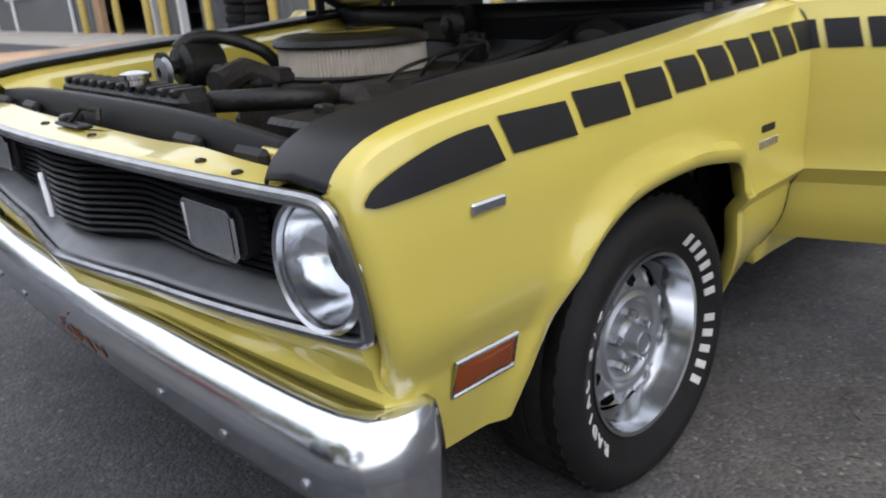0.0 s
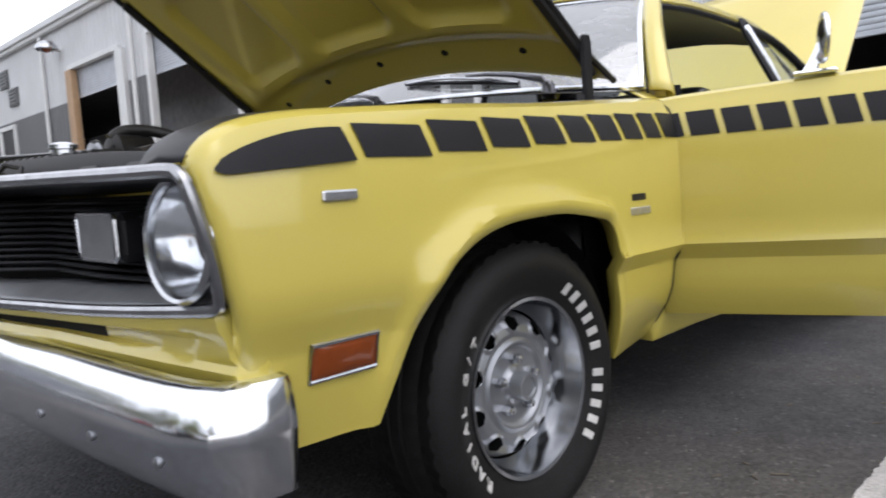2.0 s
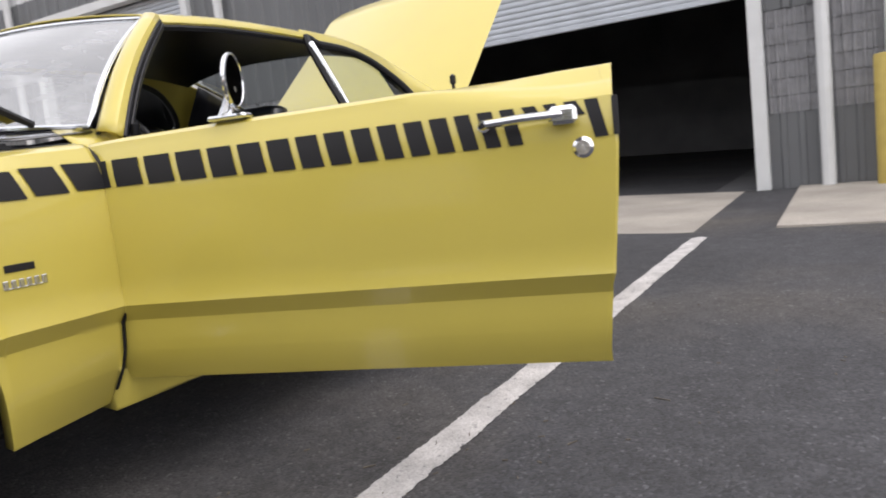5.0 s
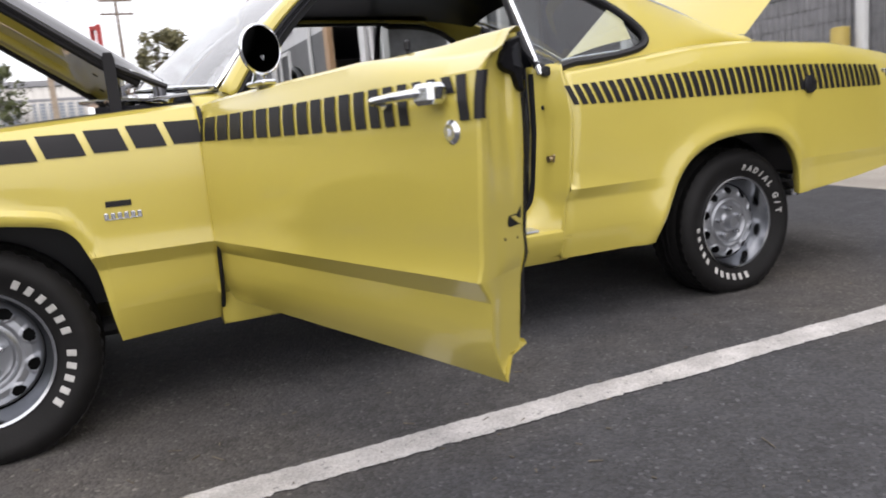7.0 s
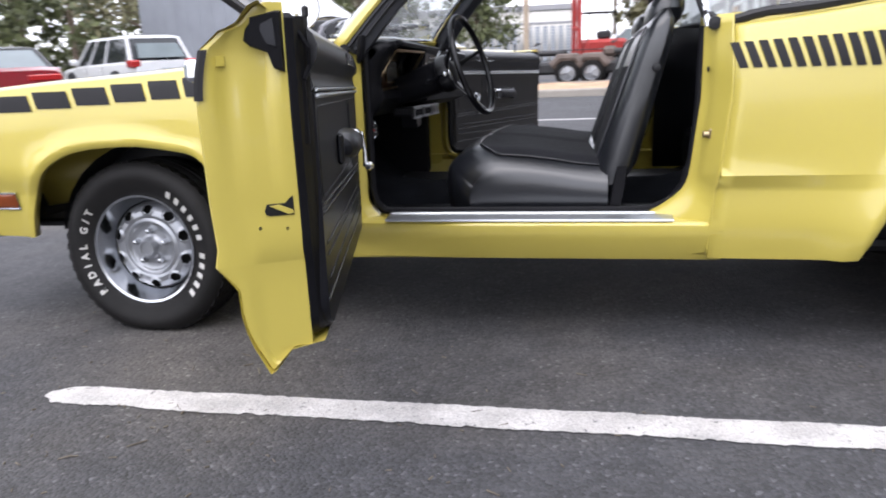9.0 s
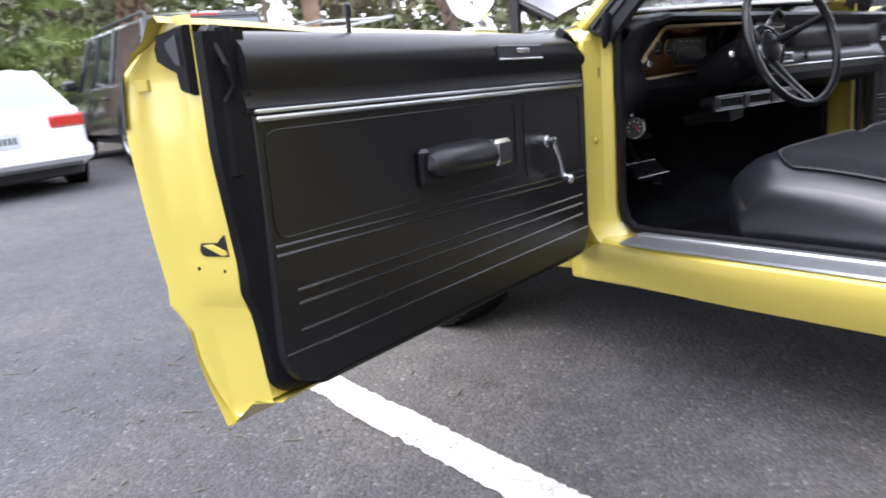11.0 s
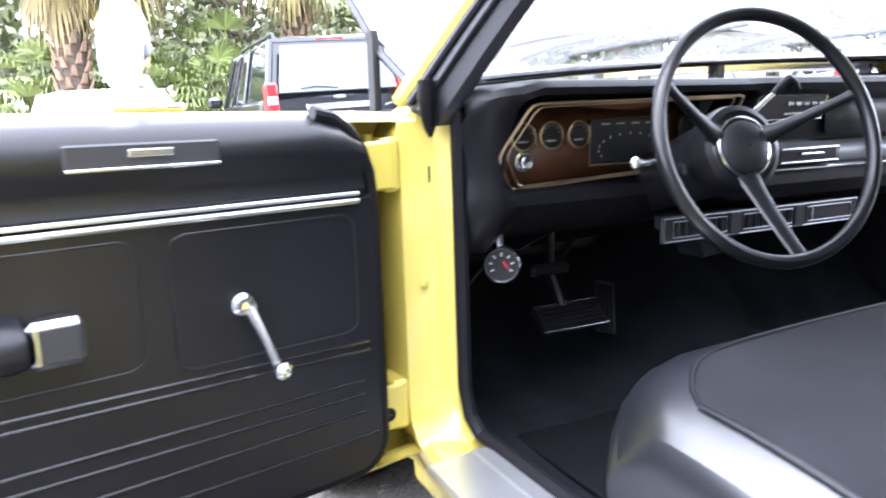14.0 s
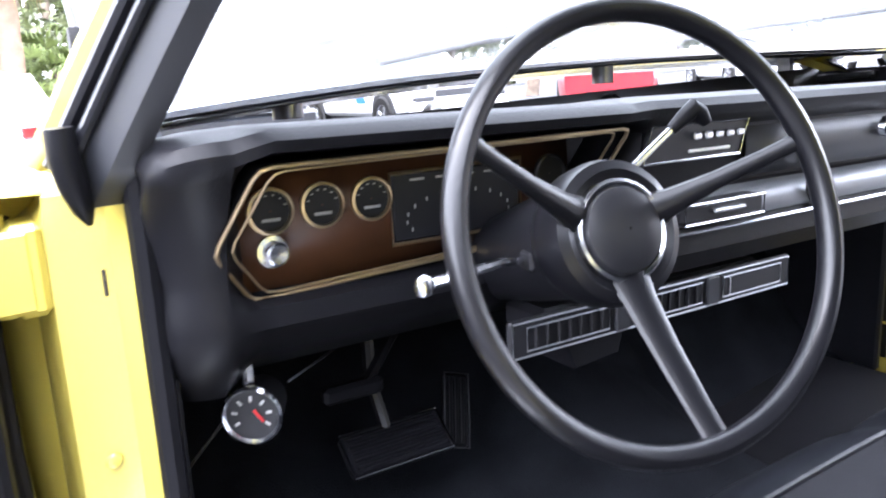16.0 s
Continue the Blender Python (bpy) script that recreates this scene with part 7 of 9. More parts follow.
heat = part("heater_control", ht, BLACKPAINT, car, "heater slide control with chrome levers")
part("lever", Shape().box((0.911, -0.10, 0.852), (0.012, 0.06, 0.005), 0.002), DULLCHROME, heat)
part("frame", Shape().tube([(0.908, -0.098 + a, 0.85 + b) for a, b in ((-0.074, -0.012), (0.074, -0.012), (0.074, 0.012), (-0.074, 0.012))], 0.0016, 6, closed=True), DULLCHROME, heat)
gl = Shape().grid([[(0.874 + (0.9 - z) * 0.08 + 0.004, y, z) for y in steps(-0.02, 0.70, 8)] for z in (0.882, 0.956)])
gl.m = [0] * len(gl.f)
glove = part("glove_box", gl, GREYTRIM, car, "charcoal grey glove box door", thick=0.004, recalc=True)
part("glove_knob", Shape().lathe([(0.016, 0), (0.014, 0.008), (0.009, 0.012), (0.009, 0.018), (0.001, 0.019)], 16, pose(0.882, 0.295, 0.925, 0, 90, 0)), CHROME, glove, "chrome glove box knob")
band = Shape().grid([[(x, y, z) for y in steps(-0.20, 0.73, 10)] for x, z in ((0.872, 0.872), (0.894, 0.835))])
bobj = part("dash_band", band, material("satin_grey_dash_band", (0.16, 0.165, 0.18), 0.42, 0.3, 0.06, 10), car, "satin grey lower dash band", thick=0.003, recalc=True)
part("band_trim", Shape().box((0.900, 0.27, 0.826), (0.005, 0.92, 0.005), 0.002), BRIGHT, bobj)
part("band_joint", Shape().box((0.892, 0.10, 0.845), (0.012, 0.004, 0.045), 0.001), SHADEBLACK, bobj)
# vents slung under the dash
vu = Shape().box((0.866, -0.155, 0.735), (0.009, 0.50, 0.046), 0.003)
vu.box((0.815, -0.145, 0.738), (0.08, 0.40, 0.036), 0.008)
vent = part("air_vents", vu, BLACKPAINT, car, "under-dash air outlets with bright edging")
part("edging", Shape().tube([(0.871, -0.155 + a, 0.735 + b) for a, b in ((-0.246, -0.02), (0.246, -0.02), (0.246, 0.02), (-0.246, 0.02))], 0.0012, 6, closed=True), STEEL, vent)
for y in (-0.32, -0.155, 0.01):
    part("edging", Shape().tube([(0.872, y + a, 0.735 + b) for a, b in ((-0.062, -0.0135), (0.062, -0.0135), (0.062, 0.0135), (-0.062, 0.0135))], 0.001, 6, closed=True), STEEL, vent)
    for k in range(7 if y < 0 else 1):
        part("louvre", Shape().box((0.872, y - 0.05 + 0.0165 * k, 0.735), (0.006, 0.003, 0.024), 0.001, M=pose(0, 0, 0)), BLACKPAINT if y < 0 else DULLCHROME, vent)
for y in (-0.237, -0.073):
    part("divider", Shape().box((0.871, y, 0.735), (0.008, 0.024, 0.038), 0.002), GREYTRIM, vent)
bx = Shape().prism([(-0.05, 0.022), (0.05, 0.022), (0.04, -0.016), (-0.03, -0.022)], 0.06, pose(0.80, -0.27, 0.698, 90, 0, 90), 0.004)
part("control_box", bx, DASHPAD, car, "black box under the dash")
# tachometer-style gauge hung under the dash, with its wire
GP = Matrix.Translation((0.775, -0.664, 0.693)) @ Matrix.Rotation(radians(-32), 4, "Z") @ Matrix.Rotation(radians(90), 4, "Y")
ga = Shape().lathe([(0.001, -0.045), (0.026, -0.04), (0.03, 0.0), (0.031, 0.004), (0.03, 0.007)], 28, GP)
gauge = part("hung_gauge", ga, BLACKPAINT, car, "round black gauge with a chrome rim under the dash")
part("rim", Shape().lathe([(0.031, 0.004), (0.0315, 0.009), (0.029, 0.0115), (0.0265, 0.0075)], 32, GP), CHROME, gauge, "chrome rim")
part("dial_face", Shape().lathe([(0.001, 0.007), (0.0265, 0.007)], 24, GP), BLACKPAINT, gauge, "black dial")
for k in range(7):
    part("dial_mark", Shape().box((0.018, 0, 0.0078), (0.006, 0.003, 0.001), 0.0003, GP @ Matrix.Rotation(radians(60 + 40 * k), 4, "Z")), DIALMARK, gauge)
part("needle", Shape().box((0.004, 0.006, 0.0095), (0.016, 0.003, 0.001), 0.0003, GP @ Matrix.Rotation(radians(35), 4, "Z")), REDLENS, gauge)
part("bracket", Shape().box((0.765, -0.664, 0.735), (0.02, 0.012, 0.05), 0.003), DULLCHROME, gauge)
part("wire", Shape().tube([(0.74, -0.66, 0.70), (0.72, -0.69, 0.66), (0.72, -0.73, 0.62), (0.70, -0.738, 0.55)], 0.002, 5), ENGINE, gauge)
part("wire", Shape().tube([(0.76, -0.62, 0.71), (0.74, -0.56, 0.725), (0.72, -0.5, 0.735)], 0.002, 5), DULLCHROME, gauge)
kp = Shape().box((0.545, 0.715, 0.62), (0.29, 0.02, 0.50), 0.006)
part("kick_panel", kp, VINYL, car, "black kick panel below the dash")
# pedals
BRK = pose(0.66, -0.445, 0.543, 0, -52, 0)
bp = Shape().box((0, 0, 0), (0.016, 0.152, 0.062), 0.005, BRK)
brake = part("brake_pedal", bp, DASHPAD, car, "wide ribbed brake pedal")
for k in range(5):
    part("rib", Shape().box((0.009, 0, -0.02 + 0.01 * k), (0.005, 0.136, 0.005), 0.002, BRK), DASHPAD, brake)
part("rim", Shape().tube([BRK @ Vector((0.007, a, b)) for a, b in ((-0.075, -0.031), (0.075, -0.031), (0.075, 0.031), (-0.075, 0.031))], 0.0016, 6, closed=True), DULLCHROME, brake)
part("arm", Shape().tube([(0.65, -0.45, 0.545), (0.60, -0.45, 0.62), (0.60, -0.45, 0.76)], 0.009, 8), BLACKPAINT, brake)
ACC = pose(0.583, -0.302, 0.524, 0, -30, 0) @ pose(0, 0, 0, -19, 0, 0)
accel = part("accelerator_pedal", Shape().box((0, 0, 0), (0.014, 0.042, 0.114), 0.005, ACC), DASHPAD, car, "black accelerator pedal")
for k in range(4):
    part("rib", Shape().box((0.008, -0.015 + 0.01 * k, 0), (0.004, 0.004, 0.1), 0.0015, ACC), DASHPAD, accel)
part("rim", Shape().tube([ACC @ Vector((0.007, a, b)) for a, b in ((-0.021, -0.057), (0.021, -0.057), (0.021, 0.057), (-0.021, 0.057))], 0.0016, 6, closed=True), GREYTRIM, accel)
pb = Shape().box((0.70, -0.52, 0.655), (0.02, 0.08, 0.022), 0.005)
pb.tube([(0.70, -0.50, 0.66), (0.68, -0.47, 0.68), (0.66, -0.44, 0.70)], 0.008, 6)
part("parking_brake", pb, DASHPAD, car, "black parking brake pedal")

# ---- steering ----
TURN = Matrix.Rotation(radians(-8.5), 4, "Z") @ Matrix.Rotation(radians(73), 4, "Y")
SW = Matrix.Translation((1.0975, -0.4225, 0.898)) @ TURN
HUB = Matrix.Translation((1.012, -0.386, 0.877)) @ TURN @ Matrix.Scale(1.12, 4)
# local z points at the driver, local y to the passenger side, local -x up
wr = Shape()
n = 80
rimrows = [[Vector(((0.1745 + 0.0096 * math.cos(b)) * math.cos(a), (0.1745 + 0.0096 * math.cos(b)) * math.sin(a), 0.0096 * math.sin(b) * 1.15)) for b in [2 * math.pi * k / 12 for k in range(12)]] for a in [2 * math.pi * i / n for i in range(n)]]
rimrows.append(rimrows[0])
wr.grid(rimrows, closed=True, M=SW)
wheel_ob = part("steering_wheel", wr, WHEELRIM, car, "black three-spoke steering wheel", recalc=True)
HO = SW.inverted() @ HUB.translation
for ang in (19.5, 153, 275.7):
    a = radians(ang)
    d = Vector((-math.sin(a), math.cos(a), 0))
    inner = HO + d * 0.03 + Vector((0, 0, -0.006))
    outer_end = d * 0.174
    e = Vector((-math.cos(a), -math.sin(a), 0))
    rr = []
    for q, w, h in ((0, 0.022, 0.012), (0.22, 0.013, 0.009), (0.5, 0.0085, 0.007), (0.8, 0.0072, 0.006), (1, 0.0085, 0.006)) if ang != 275.7 else ((0, 0.024, 0.012), (0.22, 0.0175, 0.009), (0.5, 0.0145, 0.007), (0.8, 0.0125, 0.006), (1, 0.0115, 0.006)):
        c = inner.lerp(outer_end, q) - Vector((0, 0, 0.003 * math.sin(math.pi * q)))
        rr.append([tuple(c + e * (w * math.cos(k * math.pi / 6)) + Vector((0, 0, h * math.sin(k * math.pi / 6)))) for k in range(12)])
    part("spoke", Shape().loft(rr, True, M=SW), WHEELRIM, wheel_ob, recalc=True)
hb = Shape().lathe([(0.044, -0.085), (0.05, -0.06), (0.0535, -0.04), (0.0545, -0.034), (0.06, -0.03), (0.061, -0.008), (0.058, 0.004), (0.05, 0.008), (0.043, 0.004)], 44, HUB)
part("hub", hb, WHEELRIM, wheel_ob, "black padded hub")
part("hub_ring", Shape().lathe([(0.0435, 0.004), (0.042, 0.009), (0.0395, 0.0105), (0.037, 0.0085)], 36, HUB), DULLCHROME, wheel_ob, "bright hub ring")
part("horn_cap", Shape().lathe([(0.0375, 0.006), (0.0345, 0.012), (0.028, 0.0155), (0.015, 0.018), (0.001, 0.0185)], 36, HUB), BLACKPAINT, wheel_ob)
col = Shape().lathe([(0.052, -0.05), (0.05, -0.12), (0.044, -0.2), (0.038, -0.34)], 28, HUB)
colm = part("steering_column", col, DASHPAD, car, "black steering column")
lev = Shape().tube([HUB @ Vector((-0.03, 0.035, -0.06)), Vector((0.94, -0.292, 0.922)), Vector((0.951, -0.235, 0.966))], 0.0042, 10)
part("shift_lever", lev, DULLCHROME, colm, "chrome column shift lever")
part("shift_knob", Shape().tube([(0.949, -0.246, 0.957), (0.952, -0.230, 0.970), (0.954, -0.219, 0.978), (0.957, -0.211, 0.972), (0.96, -0.204, 0.962)], 0.009, 12, radii=[0.0062, 0.0085, 0.0105, 0.0095, 0.006]), DASHPAD, colm, "black shift knob")
ts = Shape().tube([HUB @ Vector((0.01, -0.045, -0.08)), Vector((0.99, -0.5, 0.863)), Vector((1.025, -0.59, 0.867))], 0.0045, 8)
ts.lathe([(0.001, -0.009), (0.006, -0.006), (0.0075, 0.0), (0.0055, 0.007), (0.001, 0.009)], 14, Matrix.Translation((1.027, -0.598, 0.867)))
part("signal_lever", ts, CHROME, colm, "chrome turn signal lever")
ign = Shape().box((0.94, -0.43, 0.845), (0.02, 0.012, 0.02), 0.003)
part("key_slot", ign, BLACKPAINT, colm)
# inside mirror
im = Shape().box((0.93, 0.02, 1.205), (0.02, 0.25, 0.055), 0.012)
im.tube([(0.925, 0.02, 1.22), (0.95, 0.02, 1.27), (0.99, 0.02, 1.33)], 0.007, 6)
inm = part("inside_mirror", im, BLACKPAINT, car, "inside rear-view mirror")
part("mirror_glass", Shape().box((0.942, 0.02, 1.205), (0.003, 0.235, 0.042), 0.001), MIRROR, inm)

# ---- seats ----
def cushion_point(u, v, inflate=0.0):
    """u: front to back 0..1, v: across 0..1; a soft bench top."""
    y = -0.705 + 1.41 * v
    x = 1.042 + 0.523 * u - 0.035 * math.sin(math.pi * v)
    x += 0.085 * (max(0, abs(2 * v - 1) - 0.76) / 0.24) ** 2.5 * (1 - u)
    eu, ev = min(u, 1 - u * 0.6) * 0.49, min(v, 1 - v) * 1.41
    roll = 0.06 * (1 - min(1, eu / 0.1)) ** 2.0 + 0.06 * (1 - min(1, ev / 0.13)) ** 2.2
    z = 0.622 - 0.042 * u + 0.012 * math.sin(math.pi * min(1, u * 1.2)) - roll - 0.014 * math.exp(-((v - 0.5) / 0.03) ** 2)
    return (x, y, z + inflate)


us, vs = [0, 0.01, 0.03, 0.06, 0.1, 0.15, 0.2, 0.3, 0.45, 0.6, 0.75, 0.9, 1.0], [0, 0.006, 0.015, 0.03, 0.05, 0.07] + steps(0.1, 0.9, 28) + [0.93, 0.95, 0.97, 0.985, 0.994, 1.0]
top = [[cushion_point(u, v) for v in vs] for u in us]
cs = Shape().grid(top, flip=True)
ringp = [top[0][j] for j in range(len(vs))] + [top[i][-1] for i in range(1, len(us))] + [top[-1][j] for j in range(len(vs) - 2, -1, -1)] + [top[i][0] for i in range(len(us) - 2, 0, -1)]
def drawn(p, out, z):
    """A place of the cushion's edge moved outwards, at a height."""
    d = Vector((min(0.0, p[0] - 1.25), max(0.0, abs(p[1]) - 0.55) * (1 if p[1] > 0 else -1), 0))
    d = d.normalized() if d.length > 1e-6 else d
    return (p[0] + d.x * out, p[1] + d.y * out, z)


cs.grid([ringp] + [[drawn(p, out, p[2] + (0.37 - p[2]) * q) for p in ringp] for out, q in ((0.007, 0.06), (0.012, 0.16), (0.014, 0.3), (0.011, 0.5), (0.003, 0.75), (-0.012, 1.0))], closed=True)
seat = thing("bench_seat", "black vinyl and cloth split-back bench seat", "car seat")
part("cushion", cs, SEATVINYL, seat, "black vinyl seat cushion", recalc=True)


def insert_front(v):
    """The cloth's front edge, drawn back round its corners."""
    q = min(1, abs(2 * v - 1) / 0.94)
    return 0.19 + 0.1 * (1 - math.sqrt(1 - q ** 7))


iv = steps(0.03, 0.12, 10) + steps(0.12, 0.88, 30)[1:] + steps(0.88, 0.97, 10)[1:]
ins = Shape().grid([[cushion_point(insert_front(v) + (0.97 - insert_front(v)) * q, v, 0.004) for v in iv] for q in steps(0, 1, 9)], flip=True)
part("cloth_insert", ins, CLOTH, seat, "black cloth seat insert")
pip = [cushion_point(insert_front(v), v, 0.005) for v in iv] + [cushion_point(u, 0.97, 0.005) for u in steps(0.36, 0.96, 8)] + [cushion_point(u, 0.03, 0.005) for u in steps(0.96, 0.36, 8)]
part("piping", Shape().tube(pip, 0.0036, 6, closed=True), VINYL, seat)


def back_ring(t, y0, y1, infl=0.0):
    """One level of a seat back: t runs from the cushion up."""
    cx = 1.575 + 0.165 * t
    z = 0.50 + 0.54 * t
    th = float(np.interp(t, [0, 0.1, 0.8, 0.93, 1.0], [0.05, 0.075, 0.058, 0.045, 0.012])) + infl
    w = (y1 - y0) / 2 * float(np.interp(t, [0, 0.85, 0.95, 1.0], [1, 1, 0.96, 0.86]))
    yc = (y0 + y1) / 2
    pts = []
    for k in range(28):
        a = 2 * math.pi * k / 28
        c, s = math.cos(a), math.sin(a)
        px = math.copysign(abs(c) ** 0.55, c) * th
        py = math.copysign(abs(s) ** 0.35, s) * w
        pts.append((cx + px * 0.95, yc + py, z + px * 0.33 * -1 * -0.3))
    return pts


for (y0, y1) in ((-0.695, -0.012), (0.012, 0.695)):
    rings = [back_ring(t, y0, y1) for t in (0, 0.03, 0.1, 0.25, 0.4, 0.55, 0.7, 0.8, 0.88, 0.94, 0.98, 1.0)]
    bk = part("seat_back", Shape().loft(rings), SEATVINYL, seat, "black vinyl seat back", recalc=True)
    yc, hw = (y0 + y1) / 2, (y1 - y0) / 2 - 0.075
    def front(t, q, lift=0.003):
        th = float(np.interp(t, [0, 0.1, 0.8, 0.93, 1.0], [0.05, 0.075, 0.058, 0.045, 0.012])) * 0.95
        return (1.575 + 0.165 * t - th * (1 - 0.10 * abs(q) ** 3) - lift, yc + hw * q, 0.50 + 0.54 * t)
    cl = Shape().grid([[front(t, q) for q in steps(-1, 1, 14)] for t in steps(0.12, 0.69, 10)])
    part("cloth_panel", cl, CLOTH, bk, "black cloth panel")
    lp = [front(t, -1, 0.004) for t in steps(0.12, 0.9, 8)] + [front(0.9, q, 0.004) for q in steps(-1, 1, 8)[1:]] + [front(t, 1, 0.004) for t in steps(0.9, 0.12, 8)[1:]]
    part("piping", Shape().tube(lp, 0.0045, 6), SEATVINYL, bk)
    hr = []
    for t, wdt, th in ((0, 0.12, 0.04), (0.15, 0.15, 0.054), (0.5, 0.158, 0.06), (0.8, 0.148, 0.054), (0.95, 0.12, 0.038), (1.0, 0.08, 0.018)):
        hr.append([(1.748 + 0.02 * t + math.copysign(abs(math.cos(a)) ** 0.6, math.cos(a)) * th, yc + math.copysign(abs(math.sin(a)) ** 0.45, math.sin(a)) * wdt, 1.005 + 0.095 * t) for a in [2 * math.pi * k / 20 for k in range(20)]])
    part("headrest", Shape().loft(hr), SEATVINYL, bk, "black headrest", recalc=True)
    ysd = y0 - 0.003 if y0 < -0.5 else y1 + 0.003
    part("release_knob", Shape().lathe([(0.014, 0), (0.012, 0.01), (0.001, 0.012)], 14, pose(1.708, ysd, 0.862, 90 if y0 < -0.5 else -90)), BLACKPAINT, bk)
    hb_ = Shape().prism([(-0.03, -0.10), (0.005, -0.10), (0.024, 0.0), (0.03, 0.06), (0.0, 0.06), (-0.014, 0.0)], 0.012, pose(1.595, ysd, 0.50, 90, 0, 0), 0.003)
    part("pivot_cover", hb_, DASHPAD, bk, "grey hinge cover")
rs = Shape()
rows = []
for x, z in ((1.98, 0.36), (1.965, 0.53), (1.985, 0.595), (2.04, 0.62), (2.2, 0.595), (2.33, 0.575), (2.37, 0.63), (2.45, 0.80), (2.52, 0.93), (2.56, 0.97), (2.62, 0.975)):
    rows.append([(x, y, z - 0.03 * (abs(y) / 0.72) ** 8 - 0.02 * math.exp(-(y / 0.05) ** 2)) for y in steps(-0.72, 0.72, 26)])
rs.grid(rows, flip=True)
rear = thing("rear_seat", "black vinyl rear bench seat", "car seat")
part("rear_cushion", rs, SEATVINYL, rear, "black vinyl rear seat", thick=0.01, recalc=True)
sh = Shape().grid([[(x, y, 0.985) for y in (-0.74, 0.74)] for x in (2.58, 2.95)], flip=True)
part("parcel_shelf", sh, SEATVINYL, car, "black parcel shelf", thick=0.01)
belt = Shape().tube([(1.95, -0.45, 0.40), (1.93, -0.42, 0.43), (1.92, -0.36, 0.42), (1.93, -0.3, 0.40)], 0.012, 6)
part("seat_belt", belt, DULLCHROME, rear, "seat belt buckle")


# ---- the rest of the lot: parked vehicles ----
SMOKED = material("smoked_car_glass", (0.02, 0.024, 0.028), 0.05, 0, 0.1, 2, coat=0.5)
CLEARISH = material("pale_car_glass", (0.12, 0.15, 0.16), 0.05, 0, 0.1, 2, coat=0.5)
WHITECAR = material("white_car_paint", (0.78, 0.79, 0.8), 0.3, 0, 0.03, 2, coat=0.5)
BLACKCAR = material("black_car_paint", (0.012, 0.014, 0.018), 0.25, 0, 0.1, 2, coat=0.7)
REDCAR = material("dark_red_car_paint", (0.24, 0.012, 0.02), 0.28, 0, 0.06, 2, coat=0.6)
SILVERCAR = material("silver_car_paint", (0.45, 0.46, 0.48), 0.35, 0.5, 0.05, 2, coat=0.4)
BLUEMARK = material("blue_vehicle_graphic", (0.03, 0.16, 0.6), 0.4, 0, 0.06, 3)
PLASTIC = material("grey_black_plastic", (0.03, 0.03, 0.032), 0.6, 0, 0.12, 6)
LAMPGLASS = material("clear_lamp_lens", (0.6, 0.62, 0.64), 0.12, 0.2, 0.1, 20, coat=0.5)
PLATE = material("pale_number_plate", (0.55, 0.58, 0.6), 0.5, 0, 0.08, 10)
HUBGREY = material("wheel_alloy", (0.4, 0.41, 0.43), 0.35, 0.7, 0.1, 8)


def far_wheel(veh, x, y, r, w=0.22):
    s = 1 if y > 0 else -1
    M = pose(x, y, r, -90 * s)
    tyre = part("tyre", Shape().lathe([(r * 0.62, -w / 2), (r * 0.9, -w / 2), (r, -w * 0.3), (r, w * 0.3), (r * 0.9, w / 2), (r * 0.62, w / 2)], 26, M), RUBBER, veh)
    rim = Shape().lathe([(r * 0.64, w * 0.42), (r * 0.6, w * 0.48), (r * 0.56, w * 0.2), (r * 0.2, w * 0.24), (0.001, w * 0.34)], 20, M)
    for k in range(5):
        rim.box((r * 0.36, 0, w * 0.36), (r * 0.42, r * 0.13, 0.03), 0.008, M=M @ pose(0, 0, 0, 0, 0, 72 * k))
    part("rim", rim, HUBGREY, tyre)


